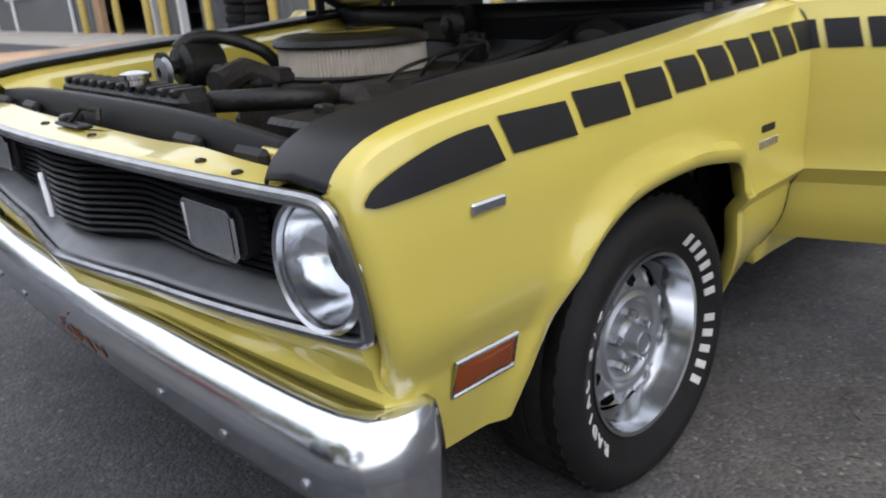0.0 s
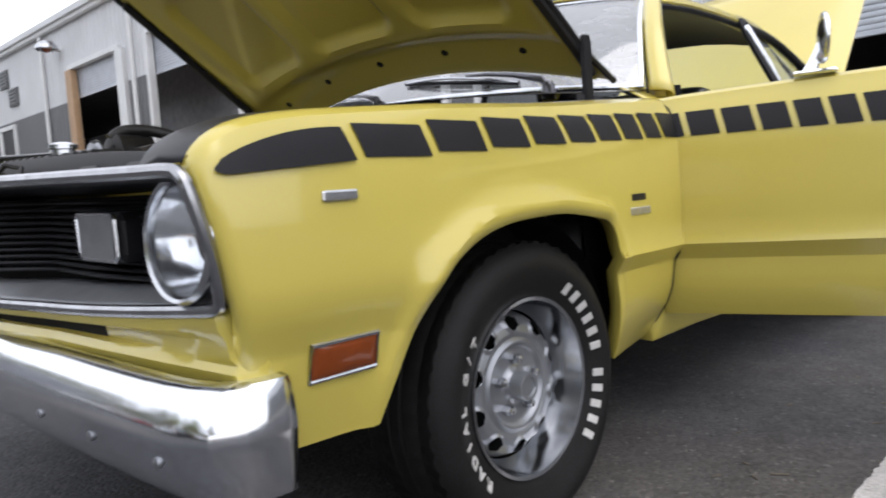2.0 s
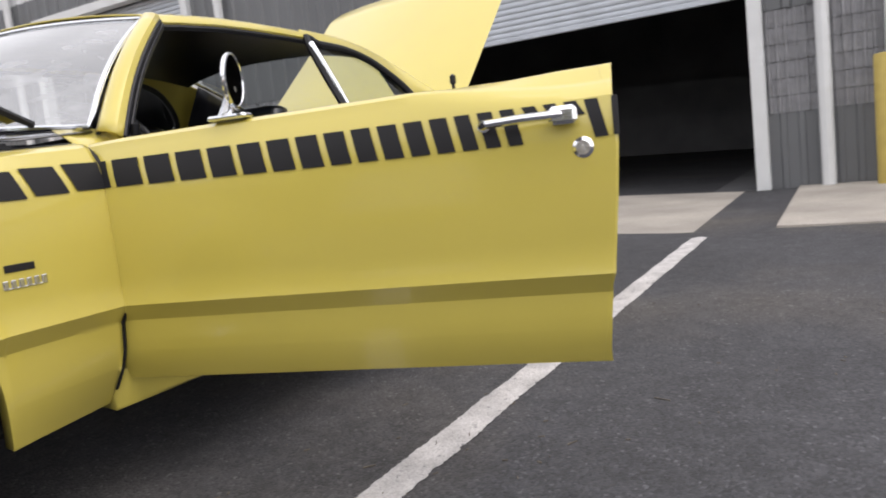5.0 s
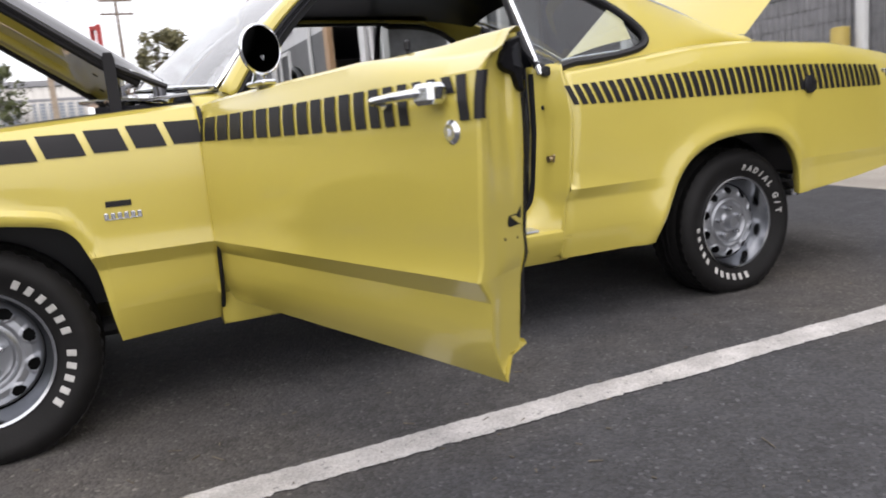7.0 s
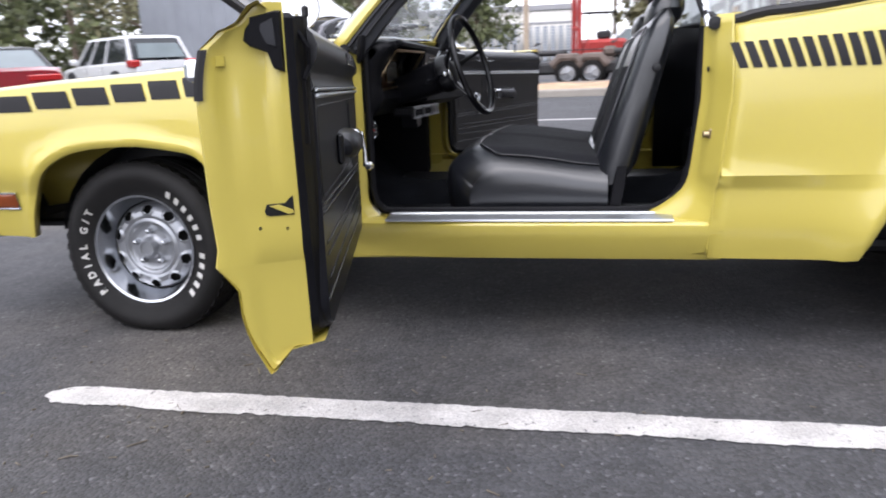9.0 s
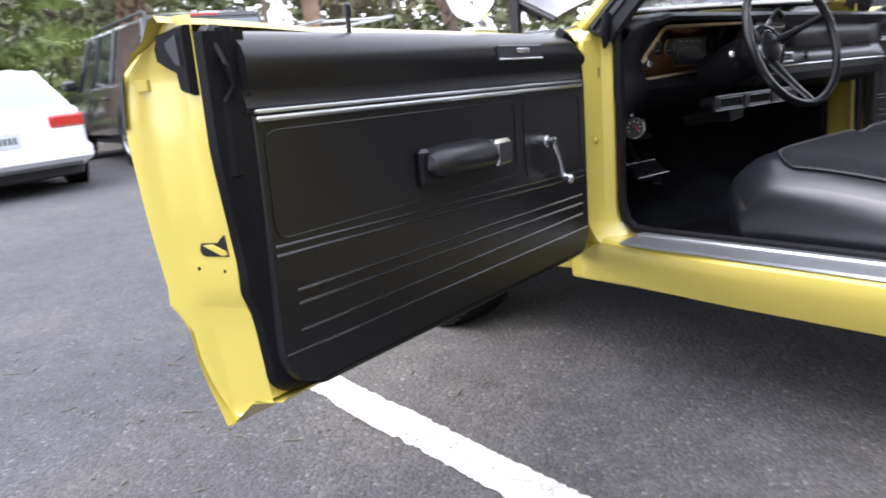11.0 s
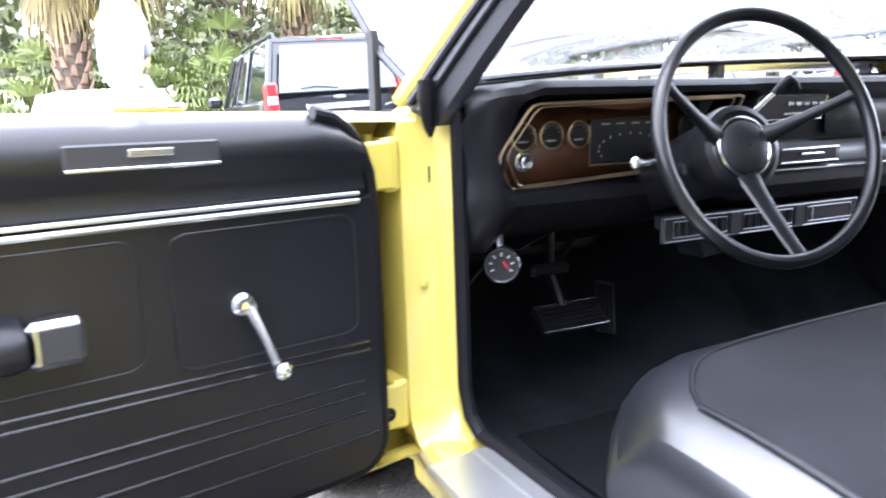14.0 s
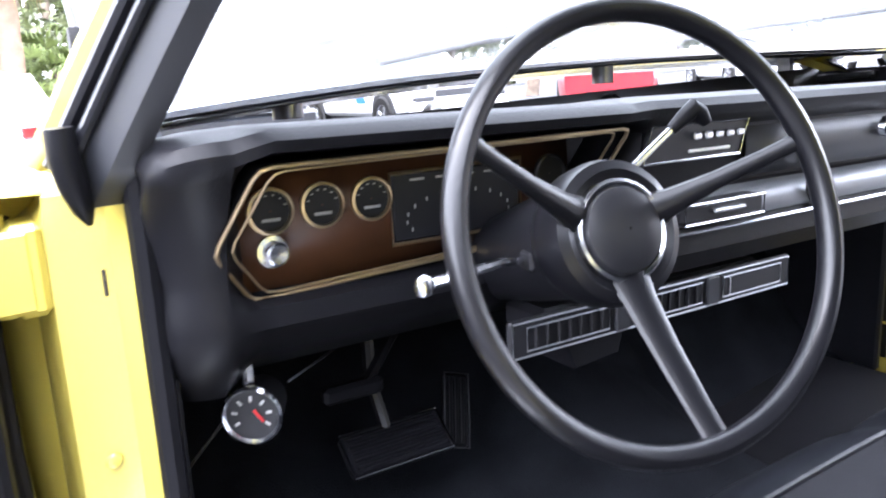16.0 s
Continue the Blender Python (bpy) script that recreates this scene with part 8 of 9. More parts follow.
def vehicle(name, label, place, L, W, tops, cabin, H, paint, wheels, r=0.36, low=0.3, glass=SMOKED, roof=None, doors=(), bed=None):
    """A parked road vehicle: tops are (x, z) of the body's upper edge from tail to nose."""
    v = thing(name, label, "car" if name != "pickup_truck" else "pickup", "", place)
    h = W / 2
    top = smooth(tops, 0.12)

    def wide(x):
        e = min(x + L / 2, L / 2 - x)
        return h * (1 - 0.13 * max(0, 1 - e / 0.55) ** 2)

    rings = []
    xs = sorted(set([round(q, 3) for q in steps(-L / 2, L / 2, 36)]))
    for x in xs:
        w, z = wide(x), top(x)
        e = min(x + L / 2, L / 2 - x)
        lo = low + 0.1 * max(0, 1 - e / 0.3)
        half = [(w * 0.9, lo), (w * 0.97, lo + 0.06), (w, lo + 0.3 * (z - lo)), (w, lo + 0.62 * (z - lo)), (w * 0.965, z - 0.05), (w * 0.92, z - 0.012), (w * 0.6, z + 0.012)]
        rings.append([(x, a, b) for a, b in half] + [(x, -a, b) for a, b in half[::-1]])
    body = part("body", Shape().loft(rings), paint, v, recalc=True)
    part("sill", Shape().box((0, 0, low - 0.02), (L * 0.9, W * 0.86, 0.12), 0.02), PLASTIC, v)
    b0, t0, t1, b1 = cabin
    wt = h * 0.76

    def ring(grow, z, f0, f1, w):
        return [(f0, -w - grow, z), (f1, -w - grow, z), (f1 + 0.12, 0, z), (f1, w + grow, z), (f0, w + grow, z), (f0 - 0.05, 0, z)]

    zb = top(0.5 * (b0 + b1)) - 0.03
    part("glasshouse", Shape().loft([ring(0, zb, b0, b1, h * 0.9), ring(0, H - 0.07, t0, t1, wt)]), glass, v, "dark car windows", 20, recalc=True)
    rf = Shape().loft([ring(0.012, H - 0.085, t0 - 0.02, t1 + 0.02, wt), ring(0.0, H - 0.04, t0 + 0.0, t1 - 0.02, wt - 0.02), ring(-0.14, H, t0 + 0.16, t1 - 0.2, wt - 0.05)])
    part("roof", rf, roof or paint, v, recalc=True)
    for s in (-1, 1):
        for a, b in ((b0, t0), (b1, t1)):
            part("pillar", Shape().tube([(a, s * h * 0.9, zb), (b, s * wt, H - 0.07)], 0.045, 6), roof or paint, v)
        for q in doors:
            fr = (q - b0) / (b1 - b0)
            part("pillar", Shape().tube([(q, s * (h * 0.9 + 0.004), zb), (t0 + fr * (t1 - t0), s * (wt + 0.004), H - 0.07)], 0.035, 6), roof or paint, v)
        for q in doors:
            part("door_seam", Shape().box((q, s * (h + 0.001), (low + zb) / 2 + 0.03), (0.012, 0.01, zb - low - 0.14), 0.002), PLASTIC, v)
            part("door_handle", Shape().box((q + 0.16, s * (h + 0.012), zb - 0.16), (0.17, 0.03, 0.035), 0.01), paint, v)
        m = part("mirror", Shape().box((b1 - 0.25, s * (h + 0.1), zb + 0.1), (0.14, 0.22, 0.17), 0.04), paint, v)
    for x in wheels:
        for s in (-1, 1):
            ar = Shape().lathe([(r * 1.2, 0.0), (r * 1.18, 0.014), (r * 1.05, 0.014), (0.001, 0.006)], 30, pose(x, s * (h + 0.001), r * 1.06, -90 * s))
            part("wheel_arch", ar, PLASTIC, v, "dark wheel arch")
            far_wheel(v, x, s * (h - 0.07), r)
    return v


def bars(v, place, w, h, paint=PLATE):
    """A plate whose writing is plain bars."""
    p = part("number_plate", Shape().box((0, 0, 0), (0.012, w, h), 0.004, M=place), paint, v, "pale number plate")
    q = Shape()
    for k in range(5):
        q.box((-0.0075, (k - 2) * w * 0.15, -0.005), (0.004, w * 0.09, h * 0.45), 0.001, M=place)
    part("bar", q, PLASTIC, p)


def stand(x, y, heading=0.0, lift=0.0):
    """A place on the sloping lot."""
    return Matrix.Translation((x, y, rise(y) + lift)) @ Matrix.Rotation(math.atan(0.04) if y > -1.2 else 0.0, 4, "X") @ Matrix.Rotation(radians(heading), 4, "Z")


def black_suv(x, y, heading):
    L, W = 5.2, 2.0
    v = vehicle("sport_utility", "large black sport utility vehicle parked in a bay", stand(x, y, heading), L, W,
                [(-2.6, 1.12), (-2.4, 1.14), (0.9, 1.14), (1.2, 1.12), (2.3, 1.02), (2.6, 0.86)], (-2.5, -2.3, 0.55, 1.25), 1.93, BLACKCAR, (-1.5, 1.55), 0.4, 0.36, doors=(-0.75, 0.35))
    b = -L / 2
    part("rear_window", Shape().prism([(-0.78, 0), (0.78, 0), (0.68, 0.6), (-0.68, 0.6)], 0.03, pose(b - 0.005, 0, 1.2, 90, 0, -90) @ pose(0, 0, 0, -12), 0.01), CLEARISH, v, "sky-reflecting rear window")
    part("wiper", Shape().tube([(b - 0.03, 0.02, 1.24), (b - 0.035, 0.3, 1.27), (b - 0.03, 0.5, 1.25)], 0.011, 6), PLASTIC, v)
    part("trim_bar", Shape().box((b - 0.02, 0, 1.02), (0.03, 0.9, 0.07), 0.012), CHROME, v, "chrome tailgate bar")
    bars(v, pose(b - 0.02, 0.0, 0.86), 0.31, 0.155)
    for s in (-1, 1):
        lamp = part("tail_lamp", Shape().box((b + 0.05, s * 0.87, 1.13), (0.22, 0.16, 0.42), 0.03), REDLENS, v, "red tail lamp")
        part("reverse_lens", Shape().box((b - 0.055, s * 0.87, 1.12), (0.02, 0.12, 0.1), 0.005), LAMPGLASS, lamp)
        part("roof_rail", Shape().tube([(-2.1, s * 0.66, 1.9), (-2.0, s * 0.66, 1.98), (0.3, s * 0.66, 1.98), (0.4, s * 0.66, 1.92)], 0.022, 6), PLASTIC, v)
    part("brake_lamp", Shape().box((-2.33, 0, 1.87), (0.06, 0.36, 0.035), 0.008), REDLENS, v)
    bp = Shape()
    bp.box((b - 0.04, 0, 0.58), (0.26, 1.94, 0.26), 0.05)
    bump = part("rear_bumper", bp, BLACKCAR, v)
    part("bumper_step", Shape().box((b - 0.08, 0, 0.72), (0.22, 1.5, 0.03), 0.008), SILVERCAR, bump)
    part("tow_hitch", Shape().box((b - 0.12, 0, 0.42), (0.3, 0.11, 0.1), 0.012), ENGINE, v)
    part("badge", Shape().lathe([(0.001, 0.012), (0.05, 0.01), (0.055, 0)], 16, pose(b - 0.012, 0, 1.13, 0, -90) @ Matrix.Diagonal((0.5, 1.5, 1, 1))), CHROME, v)
    return v


def white_pickup(x, y, heading, graphic=True, rack=True):
    L, W = 4.95, 1.78
    v = vehicle("pickup_truck", "white pickup truck parked in the lot" + (" with a blue side graphic" if graphic else ""), stand(x, y, heading), L, W,
                [(-2.47, 1.0), (-0.7, 1.0), (0.8, 1.04), (1.1, 1.06), (2.2, 1.0), (2.47, 0.86)], (-0.75, -0.6, 0.45, 1.15), 1.66, WHITECAR, (-1.5, 1.6), 0.37, 0.4, glass=CLEARISH, doors=(0.0,))
    f = L / 2
    part("bed_opening", Shape().box((-1.6, 0, 1.0), (1.6, 1.4, 0.06), 0.01), PLASTIC, v)
    for s in (-1, 1):
        part("headlamp", Shape().box((f - 0.1, s * 0.66, 0.86), (0.2, 0.36, 0.15), 0.03), LAMPGLASS, v)
        part("fog_surround", Shape().box((f - 0.01, s * 0.62, 0.6), (0.1, 0.34, 0.18), 0.02), PLASTIC, v)
        part("tail_lamp", Shape().box((-f + 0.02, s * 0.8, 0.86), (0.1, 0.14, 0.3), 0.02), REDLENS, v)
    for z in (0.89, 0.72):
        part("grille", Shape().box((f + 0.0, 0, z), (0.06, 0.86, 0.1), 0.015), PLASTIC, v)
    part("front_bumper", Shape().box((f - 0.02, 0, 0.52), (0.2, 1.72, 0.2), 0.05), WHITECAR, v)
    part("air_dam", Shape().box((f - 0.08, 0, 0.39), (0.2, 1.6, 0.14), 0.03), PLASTIC, v)
    if graphic:
        for s in (-1, 1):
            part("graphic", Shape().prism([(0.55, 0.62), (0.95, 0.62), (0.62, 1.0), (0.3, 1.0)], 0.004, pose(0, s * 0.892, 0, 90, 0, 0) if s < 0 else pose(0, 0.888, 0, 90, 0, 0), 0.001), BLUEMARK, v, "blue side graphic")
            part("lettering", Shape().box((-0.15, s * 0.893, 0.72), (0.6, 0.006, 0.14), 0.001), SILVERCAR, v, "faint grey lettering bar")
    if rack:
        rk = Shape()
        for s in (-1, 1):
            rk.tube([(-2.3, s * 0.72, 1.0), (-2.3, s * 0.72, 1.85)], 0.028, 6)
            rk.tube([(-0.85, s * 0.72, 1.0), (-0.85, s * 0.72, 1.85)], 0.028, 6)
            rk.tube([(-2.6, s * 0.72, 1.87), (1.0, s * 0.72, 1.87)], 0.03, 6)
        for q in (-2.3, -0.85, 0.7):
            rk.tube([(q, -0.75, 1.87), (q, 0.75, 1.87)], 0.026, 6)
        part("ladder_rack", rk, SILVERCAR, v, "grey steel ladder rack")
    return v


black_suv(-7.4 - 2.6, 1.88, 178)
white_pickup(-8.0 - 2.47, 5.5, -3)


def sedan(x, y, heading, paint, label, glass=CLEARISH):
    L, W = 4.7, 1.78
    v = vehicle("sedan", label, stand(x, y, heading), L, W,
                [(-2.35, 0.86), (-2.2, 0.92), (-1.4, 0.94), (0.9, 0.93), (1.2, 0.9), (2.15, 0.78), (2.35, 0.62)], (-1.75, -0.95, 0.35, 1.2), 1.4, paint, (-1.35, 1.4), 0.32, 0.24, glass=glass, doors=(-0.6, 0.35))
    b = -L / 2
    for s in (-1, 1):
        part("tail_lamp", Shape().box((b + 0.06, s * 0.62, 0.76), (0.16, 0.36, 0.15), 0.03), REDLENS, v)
        part("headlamp", Shape().box((-b - 0.14, s * 0.62, 0.63), (0.26, 0.3, 0.13), 0.03), LAMPGLASS, v)
        part("headrest", Shape().box((-0.7, s * 0.4, 1.02), (0.1, 0.25, 0.16), 0.04), PLASTIC, v)
    bars(v, pose(b - 0.01, 0, 0.62), 0.31, 0.155)
    part("rear_bumper", Shape().box((b + 0.02, 0, 0.42), (0.18, 1.66, 0.2), 0.05), paint, v)
    return v


sedan(-6.75 - 2.35, -0.95, 180, WHITECAR, "low white sedan parked beside the black vehicle")
sedan(-15.6, -5.6, 262, WHITECAR, "white sedan parked past the planted strip")


def white_wagon(x, y, heading):
    v = vehicle("sport_utility", "white sport utility vehicle with smoked windows", stand(x, y, heading), 4.8, 1.92,
                [(-2.4, 1.02), (-2.2, 1.08), (0.8, 1.02), (1.2, 1.0), (2.2, 0.92), (2.4, 0.76)], (-2.2, -1.85, 0.4, 1.2), 1.75, WHITECAR, (-1.4, 1.5), 0.38, 0.32, doors=(-0.65, 0.4))
    for s in (-1, 1):
        part("tail_lamp", Shape().box((-2.26, s * 0.82, 1.0), (0.3, 0.3, 0.2), 0.04), REDLENS, v, "red tail lamp")
        part("headlamp", Shape().box((2.25, s * 0.72, 0.8), (0.24, 0.34, 0.14), 0.03), LAMPGLASS, v)
    part("rear_window", Shape().prism([(-0.68, 0), (0.68, 0), (0.58, 0.46), (-0.58, 0.46)], 0.02, pose(-2.28, 0, 1.14, 90, 0, -90) @ pose(0, 0, 0, -34), 0.006), CLEARISH, v)
    bars(v, pose(-2.42, 0, 0.8), 0.31, 0.155)
    part("rear_bumper", Shape().box((-2.36, 0, 0.5), (0.18, 1.8, 0.24), 0.05), WHITECAR, v)
    return v


white_wagon(-11.6, 16.95, 148)


def red_coupe(x, y, heading):
    v = vehicle("coupe", "dark red coupe with a black roof", stand(x, y, heading), 4.9, 1.92,
                [(-2.45, 0.92), (-2.2, 1.0), (-1.0, 0.98), (0.8, 0.94), (1.2, 0.93), (2.2, 0.84), (2.45, 0.68)], (-1.7, -0.85, 0.25, 1.05), 1.44, REDCAR, (-1.45, 1.5), 0.36, 0.24, glass=CLEARISH, roof=BLACKCAR, doors=(-0.25,))
    for s in (-1, 1):
        part("headlamp", Shape().lathe([(0.001, 0.03), (0.08, 0.02), (0.09, 0)], 16, pose(2.36, s * 0.68, 0.68, 0, 90)), LAMPGLASS, v)
        part("tail_lamp", Shape().box((-2.42, s * 0.55, 0.8), (0.1, 0.6, 0.12), 0.02), REDLENS, v)
    part("grille", Shape().box((2.4, 0, 0.62), (0.1, 1.2, 0.14), 0.03), PLASTIC, v)
    return v


red_coupe(-10.95, 11.1, 139)


def old_sedan(x, y, heading):
    """A rounded old car standing nose out in the dim bay."""
    v = vehicle("old_sedan", "dark teal old sedan with chrome front standing in the bay", Matrix.Translation((x, y, 0.012)) @ Matrix.Rotation(radians(heading), 4, "Z"), 4.7, 1.82,
                [(-2.35, 0.85), (-2.1, 0.98), (0.7, 1.0), (1.2, 0.99), (2.1, 0.95), (2.35, 0.84)], (-1.5, -0.9, 0.3, 0.85), 1.5, TEALCAR, (-1.4, 1.45), 0.34, 0.3, doors=(-0.3,))
    for s in (-1, 1):
        lamp = part("headlamp", Shape().lathe([(0.001, 0.05), (0.07, 0.04), (0.095, 0.0)], 20, pose(2.33, s * 0.68, 0.78, 0, 90)), LAMPGLASS, v, "round headlamp")
        part("rim", Shape().lathe([(0.09, 0.03), (0.112, 0.02), (0.118, -0.02)], 20, pose(2.32, s * 0.68, 0.78, 0, 90)), CHROME, lamp)
        part("bumper_guard", Shape().box((2.47, s * 0.42, 0.5), (0.08, 0.08, 0.2), 0.025), CHROME, v)
    for k in range(4):
        part("grille_bar", Shape().box((2.36, 0, 0.6 + 0.075 * k), (0.05, 1.1, 0.028), 0.01), CHROME, v)
    part("front_bumper", Shape().box((2.42, 0, 0.47), (0.1, 1.8, 0.13), 0.04), CHROME, v, "chrome bumper")
    return v


TEALCAR = material("dark_teal_car_paint", (0.02, 0.14, 0.17), 0.3, 0, 0.06, 2, coat=0.6)
old_sedan(16.0 + 2.35, -3.45, 180)
white_pickup(3.6, 29.7, 184, False, False)
white_pickup(-28.6, 15, 40, False, False)

# ---- trailer and container ----
BOXGREY = material("grey_trailer_sheet", (0.33, 0.35, 0.39), 0.45, 0.1, 0.08, 1.2)
tr = thing("box_trailer", "tall grey sheet-sided box trailer parked at the back", "trailer", "", stand(-12.15, 23.9, -26))
bx = Shape().box((0, 0, 2.0), (6.2, 2.3, 2.9), 0.03)
part("body", bx, BOXGREY, tr)
for k in range(9):
    part("side_rib", Shape().box((-2.9 + 0.72 * k, -1.155, 2.0), (0.03, 0.012, 2.8), 0.004), BOXGREY, tr)
for s in (-1, 1):
    part("rear_door", Shape().box((3.11, s * 0.56, 2.0), (0.03, 1.06, 2.6), 0.01), SILVERCAR, tr)
    part("latch_bar", Shape().tube([(3.15, s * 0.2, 0.8), (3.15, s * 0.2, 3.2)], 0.02, 6), DULLCHROME, tr)
    part("tail_lamp", Shape().box((3.12, s * 0.95, 0.66), (0.04, 0.2, 0.1), 0.01), REDLENS, tr)
    for x in (-0.5, 0.5):
        far_wheel(tr, x, s * 1.02, 0.36)
part("chassis", Shape().box((0.2, 0, 0.52), (6.4, 1.6, 0.12), 0.02), PLASTIC, tr)
part("coupling", Shape().tube([(-3.0, 0, 0.52), (-4.2, 0, 0.5), (-4.25, 0, 0.0)], 0.06, 8), PLASTIC, tr)
ct = thing("container", "dark open-fronted storage container against the trees", "container", "", stand(-8.4, 29.6, 16))
part("shell", Shape().box((0, 0.6, 1.3), (3.9, 1.6, 2.5), 0.03), BLACKCAR, ct)
for k in range(22):
    part("corrugation", Shape().box((-1.85 + 0.175 * k, -0.21, 1.3), (0.07, 0.03, 2.3), 0.008), PLASTIC, ct)
part("open_door", Shape().box((-0.1, -0.3, 1.3), (0.5, 0.06, 2.2), 0.01), TRIM, ct, "pale open door")

# ---- planting island ----
SAND = material("pale_sandy_mulch", (0.46, 0.3, 0.19), 0.95, 0, 0.25, 1.5, bump=0.8, bump_scale=40, fine=0.3)
MULCH = material("brown_leaf_litter", (0.2, 0.14, 0.09), 0.95, 0, 0.35, 2, bump=0.9, bump_scale=40, fine=0.3)


def island(x0, x1, y0, y1, soil, label):
    """A raised bed with a rounded concrete kerb all round."""
    loop = [(x0, y0), (x1, y0), (x1, y1), (x0, y1)]
    k = Shape()
    prof = [(0, -0.3), (0, 0.12), (0.03, 0.15), (0.15, 0.15), (0.15, -0.3)]
    rows = []
    for (x, y), (sx, sy) in zip(loop + loop[:1], [(1, 1), (-1, 1), (-1, -1), (1, -1), (1, 1)]):
        rows.append([(x + sx * d, y + sy * d, h + rise(y)) for d, h in prof])
    k.grid(rows)
    setting("kerb", k, CONCRETE, "pale concrete kerb round " + label, "kerb")
    s = Shape()
    n, m = max(2, int((x1 - x0) / 0.5)), max(2, int((y1 - y0) / 0.5))
    rr = random.Random(int(abs(x0 * 31 + y0)))
    s.grid([[(x0 + 0.12 + (x1 - x0 - 0.24) * i / n, y0 + 0.12 + (y1 - y0 - 0.24) * j / m, rise(y0 + (y1 - y0) * j / m) + 0.11 + 0.08 * rr.random() * (0 < i < n and 0 < j < m)) for j in range(m + 1)] for i in range(n + 1)], flip=True)
    setting("bed", s, soil, label, "planting bed")


island(-3.6, 8.2, 11.7, 15.0, SAND, "pale sandy planting bed")
island(-17.5, -13.2, -2.9, 9.0, MULCH, "leaf-littered planting bed under the palms")
island(-17.0, -8.2, -12.0, -3.2, SAND, "sandy planting bed beside the parked cars")

# ---- plants ----
def leaf_material(name, color, vary=0.45):
    m = material(name, color, 0.55, 0, 0.15, 3)
    nt = m.node_tree
    p = nt.nodes["Principled BSDF"]
    geo = nt.nodes.new("ShaderNodeNewGeometry")
    mr = nt.nodes.new("ShaderNodeMapRange")
    mr.inputs["To Min"].default_value, mr.inputs["To Max"].default_value = 1 - vary, 1 + vary
    nt.links.new(geo.outputs["Random Per Island"], mr.inputs["Value"])
    sc = nt.nodes.new("ShaderNodeVectorMath")
    sc.operation = "SCALE"
    src = p.inputs["Base Color"].links[0].from_socket
    nt.links.new(src, sc.inputs[0])
    nt.links.new(mr.outputs["Result"], sc.inputs["Scale"])
    nt.links.new(sc.outputs["Vector"], p.inputs["Base Color"])
    return m


LEAF = leaf_material("oak_leaves", (0.1, 0.115, 0.045))
OLIVE = leaf_material("dull_olive_leaves", (0.14, 0.13, 0.06))
FROND = leaf_material("palm_leaf", (0.2, 0.25, 0.08), 0.4)
DRYFROND = leaf_material("dry_palm_leaf", (0.3, 0.24, 0.1), 0.35)
BARK = material("grey_brown_bark", (0.16, 0.12, 0.09), 0.9, 0, 0.3, 6, bump=0.9, bump_scale=25)
PALMBARK = material("reddish_palm_bark", (0.3, 0.2, 0.14), 0.9, 0, 0.25, 5, bump=0.7, bump_scale=30)
FIBRE = material("dark_palm_fibre", (0.1, 0.075, 0.055), 0.95, 0, 0.3, 10, bump=0.8, bump_scale=40)


def rand_dir(rr):
    z, a = rr.uniform(-1, 1), rr.uniform(0, 2 * math.pi)
    q = math.sqrt(1 - z * z)
    return Vector((q * math.cos(a), q * math.sin(a), z))


def leaves(s, rr, centre, radius, count, size, flat=0.8):
    """Loose folded leaf sprays about a clump's middle."""
    for _ in range(count):
        d = rand_dir(rr)
        p = Vector(centre) + Vector((d.x, d.y, d.z * flat)) * radius * rr.random() ** 0.45
        a, b = rand_dir(rr), rand_dir(rr)
        b = a.cross(b).normalized()
        k = size * rr.uniform(0.6, 1.4)
        s.add([p - a * k, p + b * k * 0.45, p + a * k, p - b * k * 0.45 + Vector((0, 0, -0.15 * k))], [(0, 1, 2), (0, 2, 3)])


def crown(s, wood, rr, h, spread, clumps, per, size, base=0.35, lean=(0, 0), ox=0.0, oy=0.0, oz=0.0):
    for k in range(clumps):
        a = rr.uniform(0, 2 * math.pi)
        u = rr.random()
        z = h * (base + (1 - base) * u)
        rad = spread * (1 - 0.75 * abs(u - 0.35) ** 1.5) * rr.random() ** 0.5
        c = Vector((ox + rad * math.cos(a), oy + rad * math.sin(a), oz + z))
        leaves(s, rr, c, spread * rr.uniform(0.22, 0.42), per, size)
        if wood is not None and k % 3 == 0:
            st = Vector((ox, oy, oz + h * rr.uniform(0.25, 0.6)))
            mid = (st + c) / 2 + Vector((0, 0, 0.05 * h))
            wood.tube([st, mid, c], 0.05, 5, radii=[0.022 * h * 0.5, 0.012 * h * 0.5, 0.01])


def tree(x, y, h, spread, seed, mat=LEAF, label="leafy tree behind the parking lot", clumps=46, per=55, size=0.16):
    rr = random.Random(seed)
    t = thing("tree", label, "tree", "trees behind the lot", pose(x, y, rise(y)))
    wood = Shape().tube([(0, 0, -0.05), (0.05 * h * rr.uniform(-1, 1), 0.04 * h, h * 0.3), (0.06 * h * rr.uniform(-1, 1), 0.05 * h * rr.uniform(-1, 1), h * 0.75)], 0.1, 8, radii=[h * 0.03, h * 0.022, h * 0.008])
    s = Shape()
    crown(s, wood, rr, h, spread, clumps, per, size)
    part("trunk", wood, BARK, t)
    part("crown", s, mat, t)
    return t


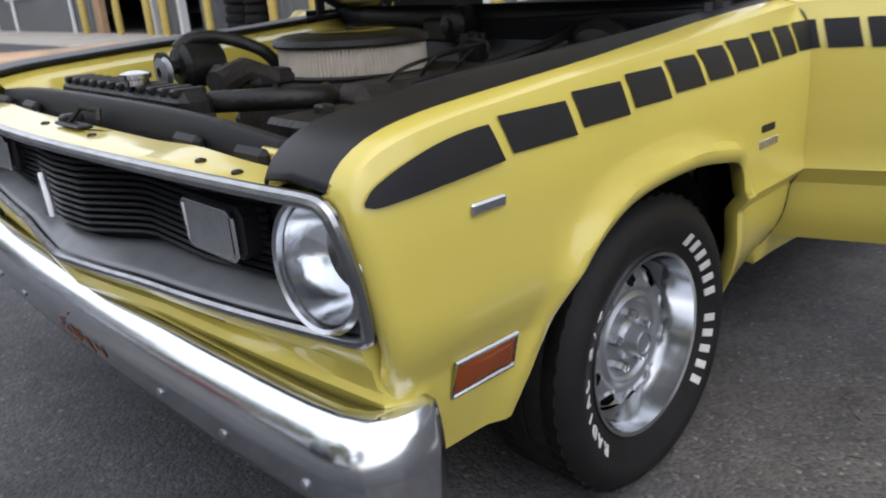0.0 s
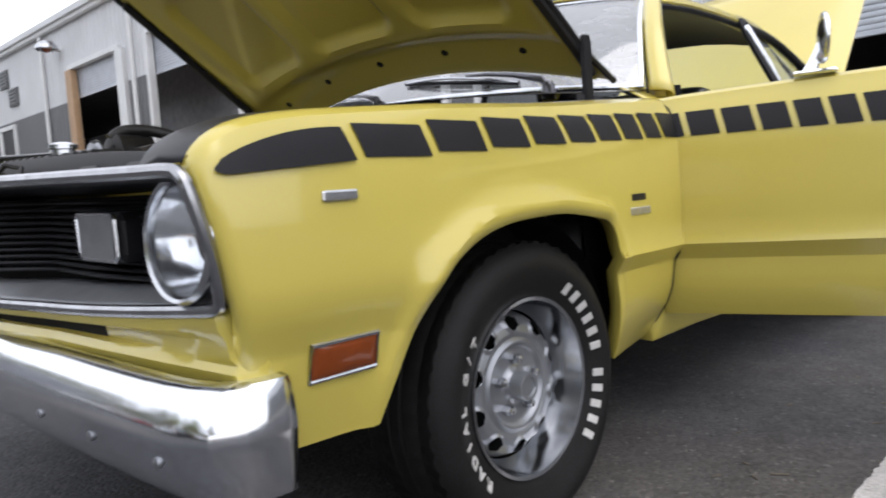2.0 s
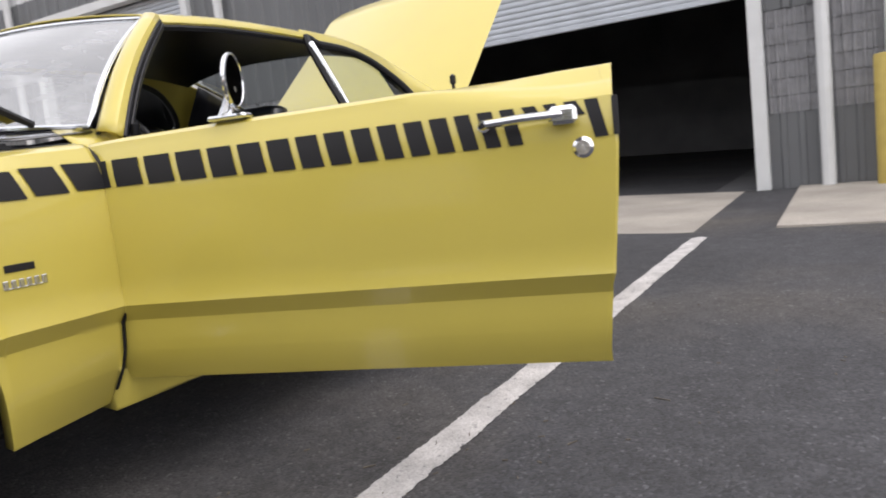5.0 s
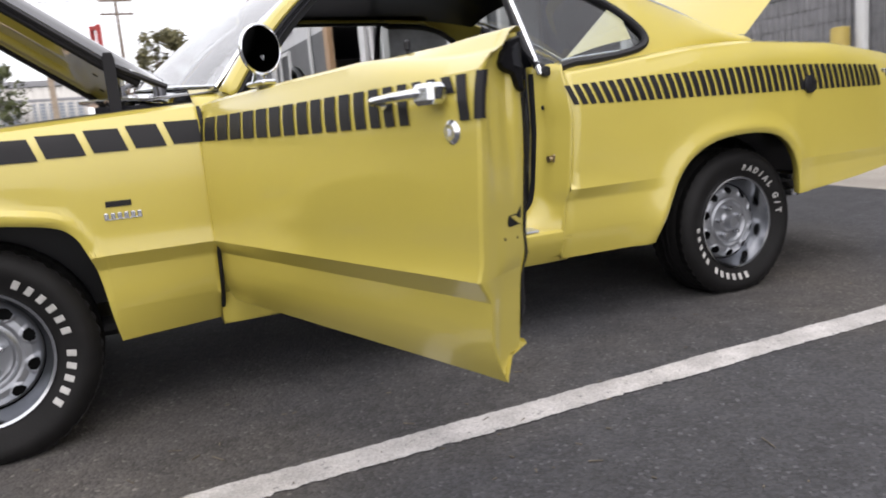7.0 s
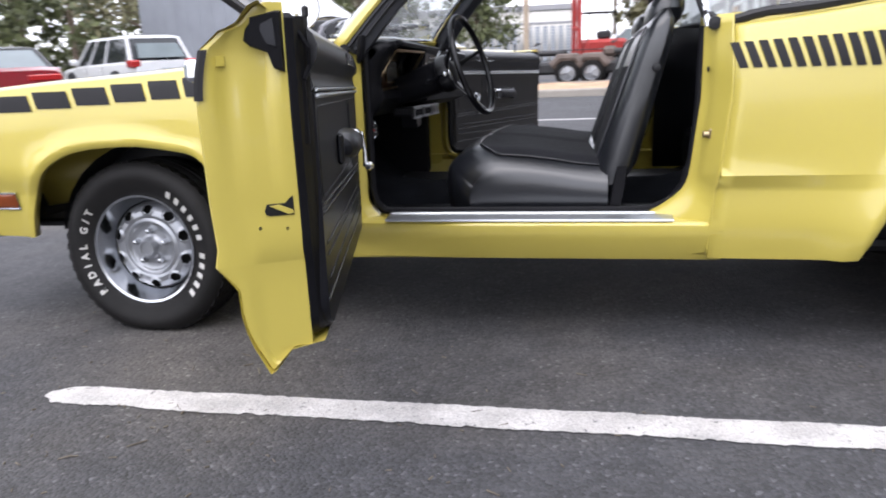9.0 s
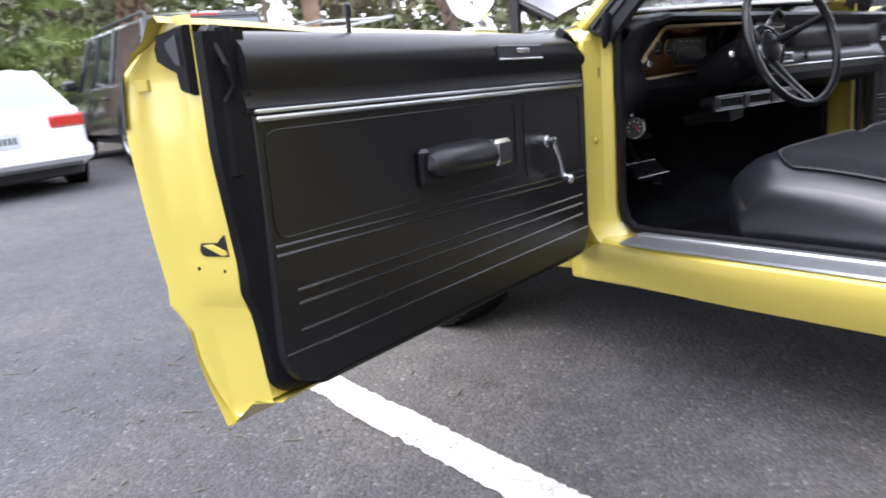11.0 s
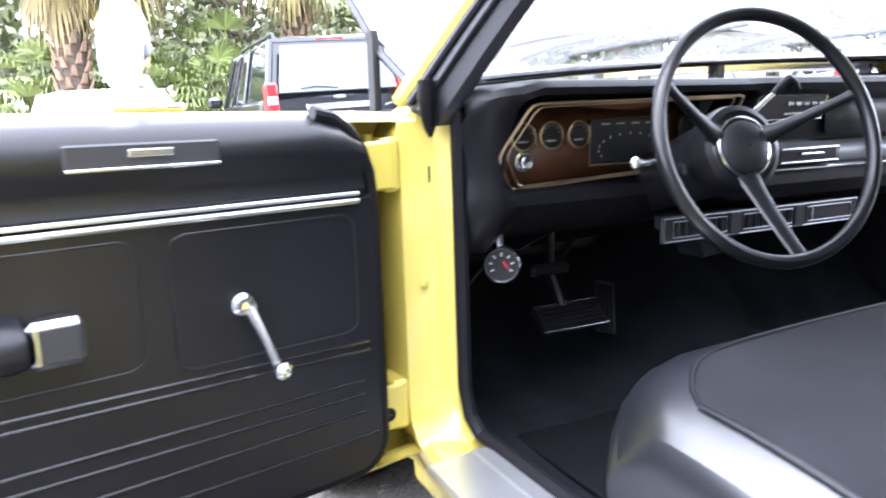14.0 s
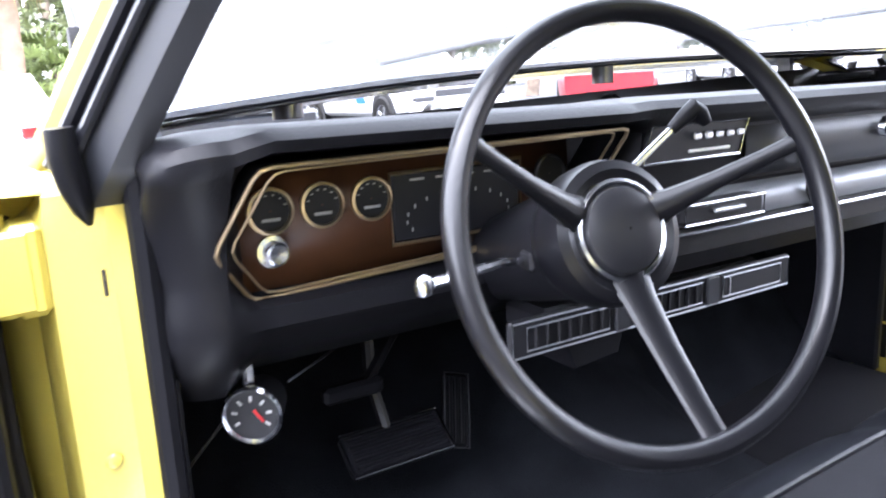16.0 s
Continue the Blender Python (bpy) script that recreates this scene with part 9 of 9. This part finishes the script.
def frond(s, rr, base, az, rise, stem, fan, droop, n=16):
    """One fan leaf: a stalk and a drooping fan of narrow blades."""
    d = Vector((math.cos(az) * math.cos(rise), math.sin(az) * math.cos(rise), math.sin(rise)))
    side = Vector((-math.sin(az), math.cos(az), 0))
    up = d.cross(side) * -1
    end = Vector(base) + d * stem
    s.add([Vector(base) - side * 0.015, Vector(base) + side * 0.015, end + side * 0.01, end - side * 0.01], [(0, 1, 2, 3)])
    for k in range(n):
        a = (k / (n - 1) - 0.5) * 2.5
        q = (d * math.cos(a) + side * math.sin(a)).normalized()
        w = q.cross(up).normalized() * fan * 0.045
        L = fan * (1 - 0.2 * abs(a) / 1.25) * rr.uniform(0.9, 1.1)
        m1 = end + q * L * 0.45 + Vector((0, 0, -0.08 * droop * L))
        m2 = end + q * L * 0.78 + Vector((0, 0, -0.3 * droop * L))
        tip = end + q * L * 0.92 + Vector((0, 0, -0.75 * droop * L))
        s.add([end, m1 - w, m1 + w, m2 - w * 0.7, m2 + w * 0.7, tip], [(0, 1, 2), (1, 3, 4, 2), (3, 5, 4)])


def palm(x, y, h, r, rough, seed, label):
    rr = random.Random(seed)
    t = thing("palm_tree", label, "palm tree", "palms in the planting bed", pose(x, y, rise(y) + 0.1))
    sway = rr.uniform(-0.15, 0.15)
    part("trunk", Shape().tube([(sway * u * u, 0.06 * math.sin(2 * u), h * u) for u in steps(0, 1, 14)], r, 14, radii=[r * (1.18 if u < 0.08 else 1.0) * (1 + 0.04 * math.sin(40 * u)) for u in steps(0, 1, 14)]), FIBRE if rough else PALMBARK, t)
    if rough:
        b = Shape()
        for k in range(150):
            z = h * (0.06 + 0.92 * k / 150)
            a = k * 2.4
            u = z / h
            c = Vector((sway * u * u + r * math.cos(a), 0.06 * math.sin(2 * u) + r * math.sin(a), z))
            o = Vector((math.cos(a), math.sin(a), 0))
            sd = Vector((-math.sin(a), math.cos(a), 0))
            tip = c + o * 0.11 + Vector((0, 0, 0.2))
            b.add([c - sd * 0.07, c + sd * 0.07, c + sd * 0.05 + o * 0.05 + Vector((0, 0, 0.01)), c - sd * 0.05 + o * 0.05 + Vector((0, 0, 0.01)), tip - sd * 0.028, tip + sd * 0.028, tip + sd * 0.028 - o * 0.03, tip - sd * 0.028 - o * 0.03],
                  [(0, 1, 2, 3), (3, 2, 5, 4), (4, 5, 6, 7), (1, 6, 5, 2), (0, 3, 4, 7), (0, 7, 6, 1)])
        part("rough_bark", b, PALMBARK, t, "criss-cross old leaf bases")
    green, dry = Shape(), Shape()
    top = (sway, 0.06 * math.sin(2), h)
    for k in range(30):
        frond(green, rr, top, k * 2.4 + rr.uniform(-0.2, 0.2), rr.uniform(-0.65, 1.1), rr.uniform(0.9, 1.5), rr.uniform(0.9, 1.2), rr.uniform(0.7, 1.2))
    for k in range(7):
        frond(dry, rr, top, k * 0.9 + rr.random(), rr.uniform(-1.35, -0.8), rr.uniform(0.8, 1.1), 0.9, 1.0)
    part("crown", green, FROND, t)
    part("dead_skirt", dry, DRYFROND, t, "hanging dry brown fronds")
    return t


def palmetto(x, y, h, seed):
    rr = random.Random(seed)
    t = thing("palmetto", "green fan palm bush in the planting bed", "bush", "palm bushes", pose(x, y, rise(y) + 0.1))
    s, stems = Shape(), Shape()
    for k in range(5):
        bx, by = rr.uniform(-0.5, 0.5), rr.uniform(-0.5, 0.5)
        z = h * rr.uniform(0.25, 0.7)
        stems.tube([(bx * 0.5, by * 0.5, 0), (bx, by, z)], 0.07, 6)
        for q in range(9):
            frond(s, rr, (bx, by, z), rr.uniform(0, 6.3), rr.uniform(-0.4, 1.3), 0.35 * h, 0.3 * h, rr.uniform(0.4, 1.1), 12)
    part("stems", stems, FIBRE, t)
    part("fronds", s, FROND, t)
    return t


def shrub(x, y, h, spread, seed, mat=LEAF, z=0.1, label="low leafy shrub in the planting bed"):
    rr = random.Random(seed)
    t = thing("shrub", label, "shrub", "shrubs in the beds", pose(x, y, rise(y) + z))
    wood, s = Shape(), Shape()
    for k in range(5):
        a = k * 1.26
        wood.tube([(0, 0, -0.05), (spread * 0.3 * math.cos(a), spread * 0.3 * math.sin(a), h * 0.6)], 0.02, 5)
    crown(s, None, rr, h, spread, 14, 40, 0.07, 0.2)
    part("stems", wood, BARK, t)
    part("foliage", s, mat, t)
    return t


palm(-14.2, -1.35, 4.6, 0.27, True, 1, "cabbage palm with a rough criss-cross trunk")
palm(-14.0, -0.25, 4.9, 0.2, False, 2, "palm with a smooth reddish trunk")
palm(-14.6, 7.4, 5.2, 0.2, False, 3, "palm with a smooth reddish trunk")
palm(-15.6, 3.4, 5.0, 0.26, True, 5, "cabbage palm with a rough criss-cross trunk")
for i, (x, y, h) in enumerate(((-15.0, 1.0, 2.3), (-15.6, 2.2, 2.7), (-14.6, 0.4, 1.8), (-15.8, -0.9, 2.5), (-15.2, -2.2, 2.4), (-15.5, 4.4, 2.4), (-15.0, 5.8, 2.2))):
    palmetto(x, y, h, 20 + i)
for i, (x, y, h, w) in enumerate(((-2.4, 13.6, 0.9, 0.7), (-0.3, 13.2, 0.7, 0.6))):
    shrub(x, y, h, w, 40 + i, OLIVE if i % 2 else LEAF)
for i, (x, y, h, w) in enumerate(((-10.5, -5.0, 1.1, 0.8), (-13.5, -4.2, 1.6, 1.0), (-15.5, -6.0, 2.0, 1.3))):
    shrub(x, y, h, w, 60 + i)
# trees standing free behind the lot
for i, (x, y, h, w) in enumerate(((-18.5, 10.5, 7.5, 2.8), (-19.0, 15.5, 8.5, 3.2), (-20.5, 20.5, 8.5, 3.4), (-17.5, 28.5, 8.0, 3.6), (-10.5, 37.5, 7.0, 3.4), (-4.6, 41.0, 4.2, 2.2), (4.6, 38.0, 5.2, 1.7), (-19.5, -3.5, 7.0, 3.0), (-20.5, 3.0, 6.5, 2.8), (-19, -10, 7.5, 3.2))):
    tree(x, y, h, w, 80 + i, LEAF if i % 3 else OLIVE)
woods, trunks = Shape(), Shape()
rr = random.Random(5)
for k in range(38):
    u = k / 37
    a = radians(196 - 92 * u) + rr.uniform(-0.03, 0.03)
    d = rr.uniform(33, 46) + 12 * u
    h = rr.uniform(6, 10)
    crown(woods, None, rr, h, rr.uniform(2.5, 3.8), 22, 34, 0.34, 0.12, ox=d * math.cos(a), oy=d * math.sin(a), oz=rise(d * math.sin(a)))
    trunks.tube([(d * math.cos(a), d * math.sin(a), rise(d * math.sin(a))), (d * math.cos(a), d * math.sin(a), h * 0.7 + rise(d * math.sin(a)))], 0.18, 6)
w = part("woods", woods, LEAF)
tagged(w, "dense dull green woodland behind the parking lot", "woods", "", "stuff")
w = part("wood_trunks", trunks, BARK)
tagged(w, "grey brown trunks of the far woodland", "woods", "", "stuff")

# ---- machines, posts and far buildings beyond the bed ----
REDMACHINE = material("red_machine_paint", (0.4, 0.04, 0.035), 0.5, 0, 0.15, 4)
ORANGE = material("faded_orange_paint", (0.5, 0.13, 0.06), 0.5, 0, 0.15, 4)
MUDDY = material("muddy_grey_plastic", (0.13, 0.1, 0.085), 0.7, 0, 0.3, 7)
TIMBER = material("pale_weathered_timber", (0.45, 0.36, 0.27), 0.8, 0, 0.2, 5)


def quad_bike(x, y, heading, paint, label):
    v = thing("quad_bike", label, "quad bike", "quad bikes behind the bed", stand(x, y, heading))
    for s in (-1, 1):
        for q in (-0.62, 0.62):
            far_wheel(v, q, s * 0.45, 0.31, 0.24)
            fd = Shape().tube([(q - 0.38, s * 0.45, 0.48), (q - 0.2, s * 0.45, 0.68), (q + 0.2, s * 0.45, 0.68), (q + 0.38, s * 0.45, 0.48)], 0.11, 8)
            part("mudguard", fd, paint, v)
        part("grip", Shape().tube([(0.22, s * 0.1, 1.0), (0.12, s * 0.42, 1.06)], 0.018, 6), PLASTIC, v)
    part("frame", Shape().box((0, 0, 0.42), (1.3, 0.4, 0.3), 0.06), PLASTIC, v)
    part("seat", Shape().box((-0.2, 0, 0.8), (0.8, 0.3, 0.14), 0.05), PLASTIC, v)
    part("tank", Shape().box((0.25, 0, 0.8), (0.35, 0.32, 0.26), 0.08), paint, v)
    for q in (-0.75, 0.75):
        rk = Shape()
        for j in range(5):
            rk.tube([(q - 0.25, -0.36 + 0.18 * j, 0.86), (q + 0.25, -0.36 + 0.18 * j, 0.86)], 0.012, 5)
        for e in (-0.25, 0.25):
            rk.tube([(q + e, -0.38, 0.86), (q + e, 0.38, 0.86)], 0.014, 5)
        part("rack", rk, ENGINE, v)
    return v


quad_bike(2.4, 16.3, 170, MUDDY, "muddy grey quad bike parked behind the bed")
quad_bike(0.5, 16.5, 178, MUDDY, "muddy grey quad bike parked behind the bed")
quad_bike(-1.9, 17.2, 20, ORANGE, "faded orange quad bike parked behind the bed")

lift = thing("forklift", "red mast forklift standing beyond the planting bed", "forklift", "", stand(1.9, 26.9, 200))
for s in (-1, 1):
    part("mast_rail", Shape().box((0.7, s * 0.3, 2.2), (0.16, 0.12, 4.3), 0.015), REDMACHINE, lift)
    part("fork", Shape().box((1.3, s * 0.25, 0.12), (1.1, 0.12, 0.05), 0.01), ENGINE, lift)
    for x in (-0.7, 0.55):
        far_wheel(lift, x, s * 0.5, 0.32)
for z in (0.5, 1.6, 2.9, 4.25):
    part("cross_member", Shape().box((0.7, 0, z), (0.12, 0.6, 0.14), 0.012), REDMACHINE, lift)
part("body", Shape().box((-0.35, 0, 0.8), (1.7, 1.0, 0.8), 0.12), REDMACHINE, lift)
part("seat", Shape().box((-0.4, 0, 1.35), (0.5, 0.5, 0.3), 0.08), PLASTIC, lift)
for x, y in ((-0.75, 0.42), (-0.75, -0.42), (0.4, 0.42), (0.4, -0.42)):
    part("guard_post", Shape().tube([(x, y, 1.1), (x * 0.9, y, 2.15)], 0.03, 6), ENGINE, lift)
part("guard_roof", Shape().box((-0.15, 0, 2.17), (1.2, 0.95, 0.06), 0.02), ENGINE, lift)

post = thing("timber_frame", "pale timber post with a cross beam", "post", "", stand(-0.3, 21.5))
part("upright", Shape().box((0, 0, 1.6), (0.16, 0.16, 3.2), 0.012), TIMBER, post)
part("beam", Shape().box((0.3, 0, 3.05), (1.5, 0.14, 0.2), 0.012), TIMBER, post)
part("brace", Shape().tube([(0.05, 0, 2.5), (0.5, 0, 2.98)], 0.05, 4), TIMBER, post)

FARWALL = material("off_white_steel_wall", (0.62, 0.6, 0.56), 0.6, 0, 0.05, 0.5)
FARROOF = material("grey_roof_edge", (0.32, 0.32, 0.33), 0.6, 0, 0.08, 0.6)
GREYDOOR = material("grey_blue_roller_door", (0.33, 0.36, 0.4), 0.5, 0, 0.06, 1)


def far_building(x0, x1, y, depth, h, doors, label):
    b = thing("far_warehouse", label, "building", "far warehouses", pose(0, 0, 2.3))
    wl = Shape()
    n = int((x1 - x0) / 0.6)
    ys = []
    for i in range(n):
        p = x0 + (x1 - x0) * i / n
        ys += [(p, 0), (p + 0.4, 0), (p + 0.44, 0.04), (p + 0.54, 0.04)]
    ys.append((x1, 0))
    wl.grid([[(x, y - d, z) for x, d in ys] for z in (0, h)], flip=True)
    wl.grid([[(x1, y, z), (x1, y + depth, z)] for z in (0, h)], flip=True)
    wl.grid([[(x0, y, z), (x0, y + depth, z)] for z in (0, h)])
    wl.grid([[(x0, y + depth, z), (x1, y + depth, z)] for z in (0, h)])
    part("wall", wl, FARWALL, b, thick=0.1)
    part("roof", Shape().box(((x0 + x1) / 2, y + depth / 2, h + 0.15), (x1 - x0 + 0.4, depth + 0.4, 0.45), 0.05), FARROOF, b)
    for d in doors:
        dr = Shape().box((d, y - 0.06, 1.4), (3.4, 0.06, 2.8), 0.01)
        for k in range(12):
            dr.box((d, y - 0.1, 0.15 + 0.22 * k), (3.3, 0.03, 0.18), 0.01)
        door = part("roller_door", dr, GREYDOOR, b, "grey roller door")
        part("frame", Shape().box((d, y - 0.08, 2.9), (3.8, 0.12, 0.2), 0.01), FARROOF, door)
    return b


far_building(-22, 0.8, 57, 14, 3.9, (-19, -14.5, -9.5, -5, -1.0), "long off-white steel warehouse with grey roller doors")
pole = thing("utility_pole", "wooden utility pole with cross arms and wires", "utility pole", "", pose(4.0, 60.5, 2.4))
part("mast", Shape().tube([(0, 0, -0.05), (0, 0, 11)], 0.16, 8, radii=[0.18, 0.11]), BARK, pole)
for z in (10.2, 9.2):
    part("cross_arm", Shape().box((0, 0, z), (2.4, 0.12, 0.14), 0.01), BARK, pole)
    for x in (-1.0, -0.4, 0.4, 1.0):
        part("insulator", Shape().lathe([(0.05, 0.07), (0.07, 0.13), (0.04, 0.24), (0.001, 0.27)], 8, pose(x, 0, z)), LETTER, pole)
part("wire", Shape().tube([(-60 + 60 * u + 4 * 0, 0.0, 10.3 - 6 * u * (1 - u) * 0.4) for u in steps(0, 1, 12)], 0.02, 4), PLASTIC, pole)
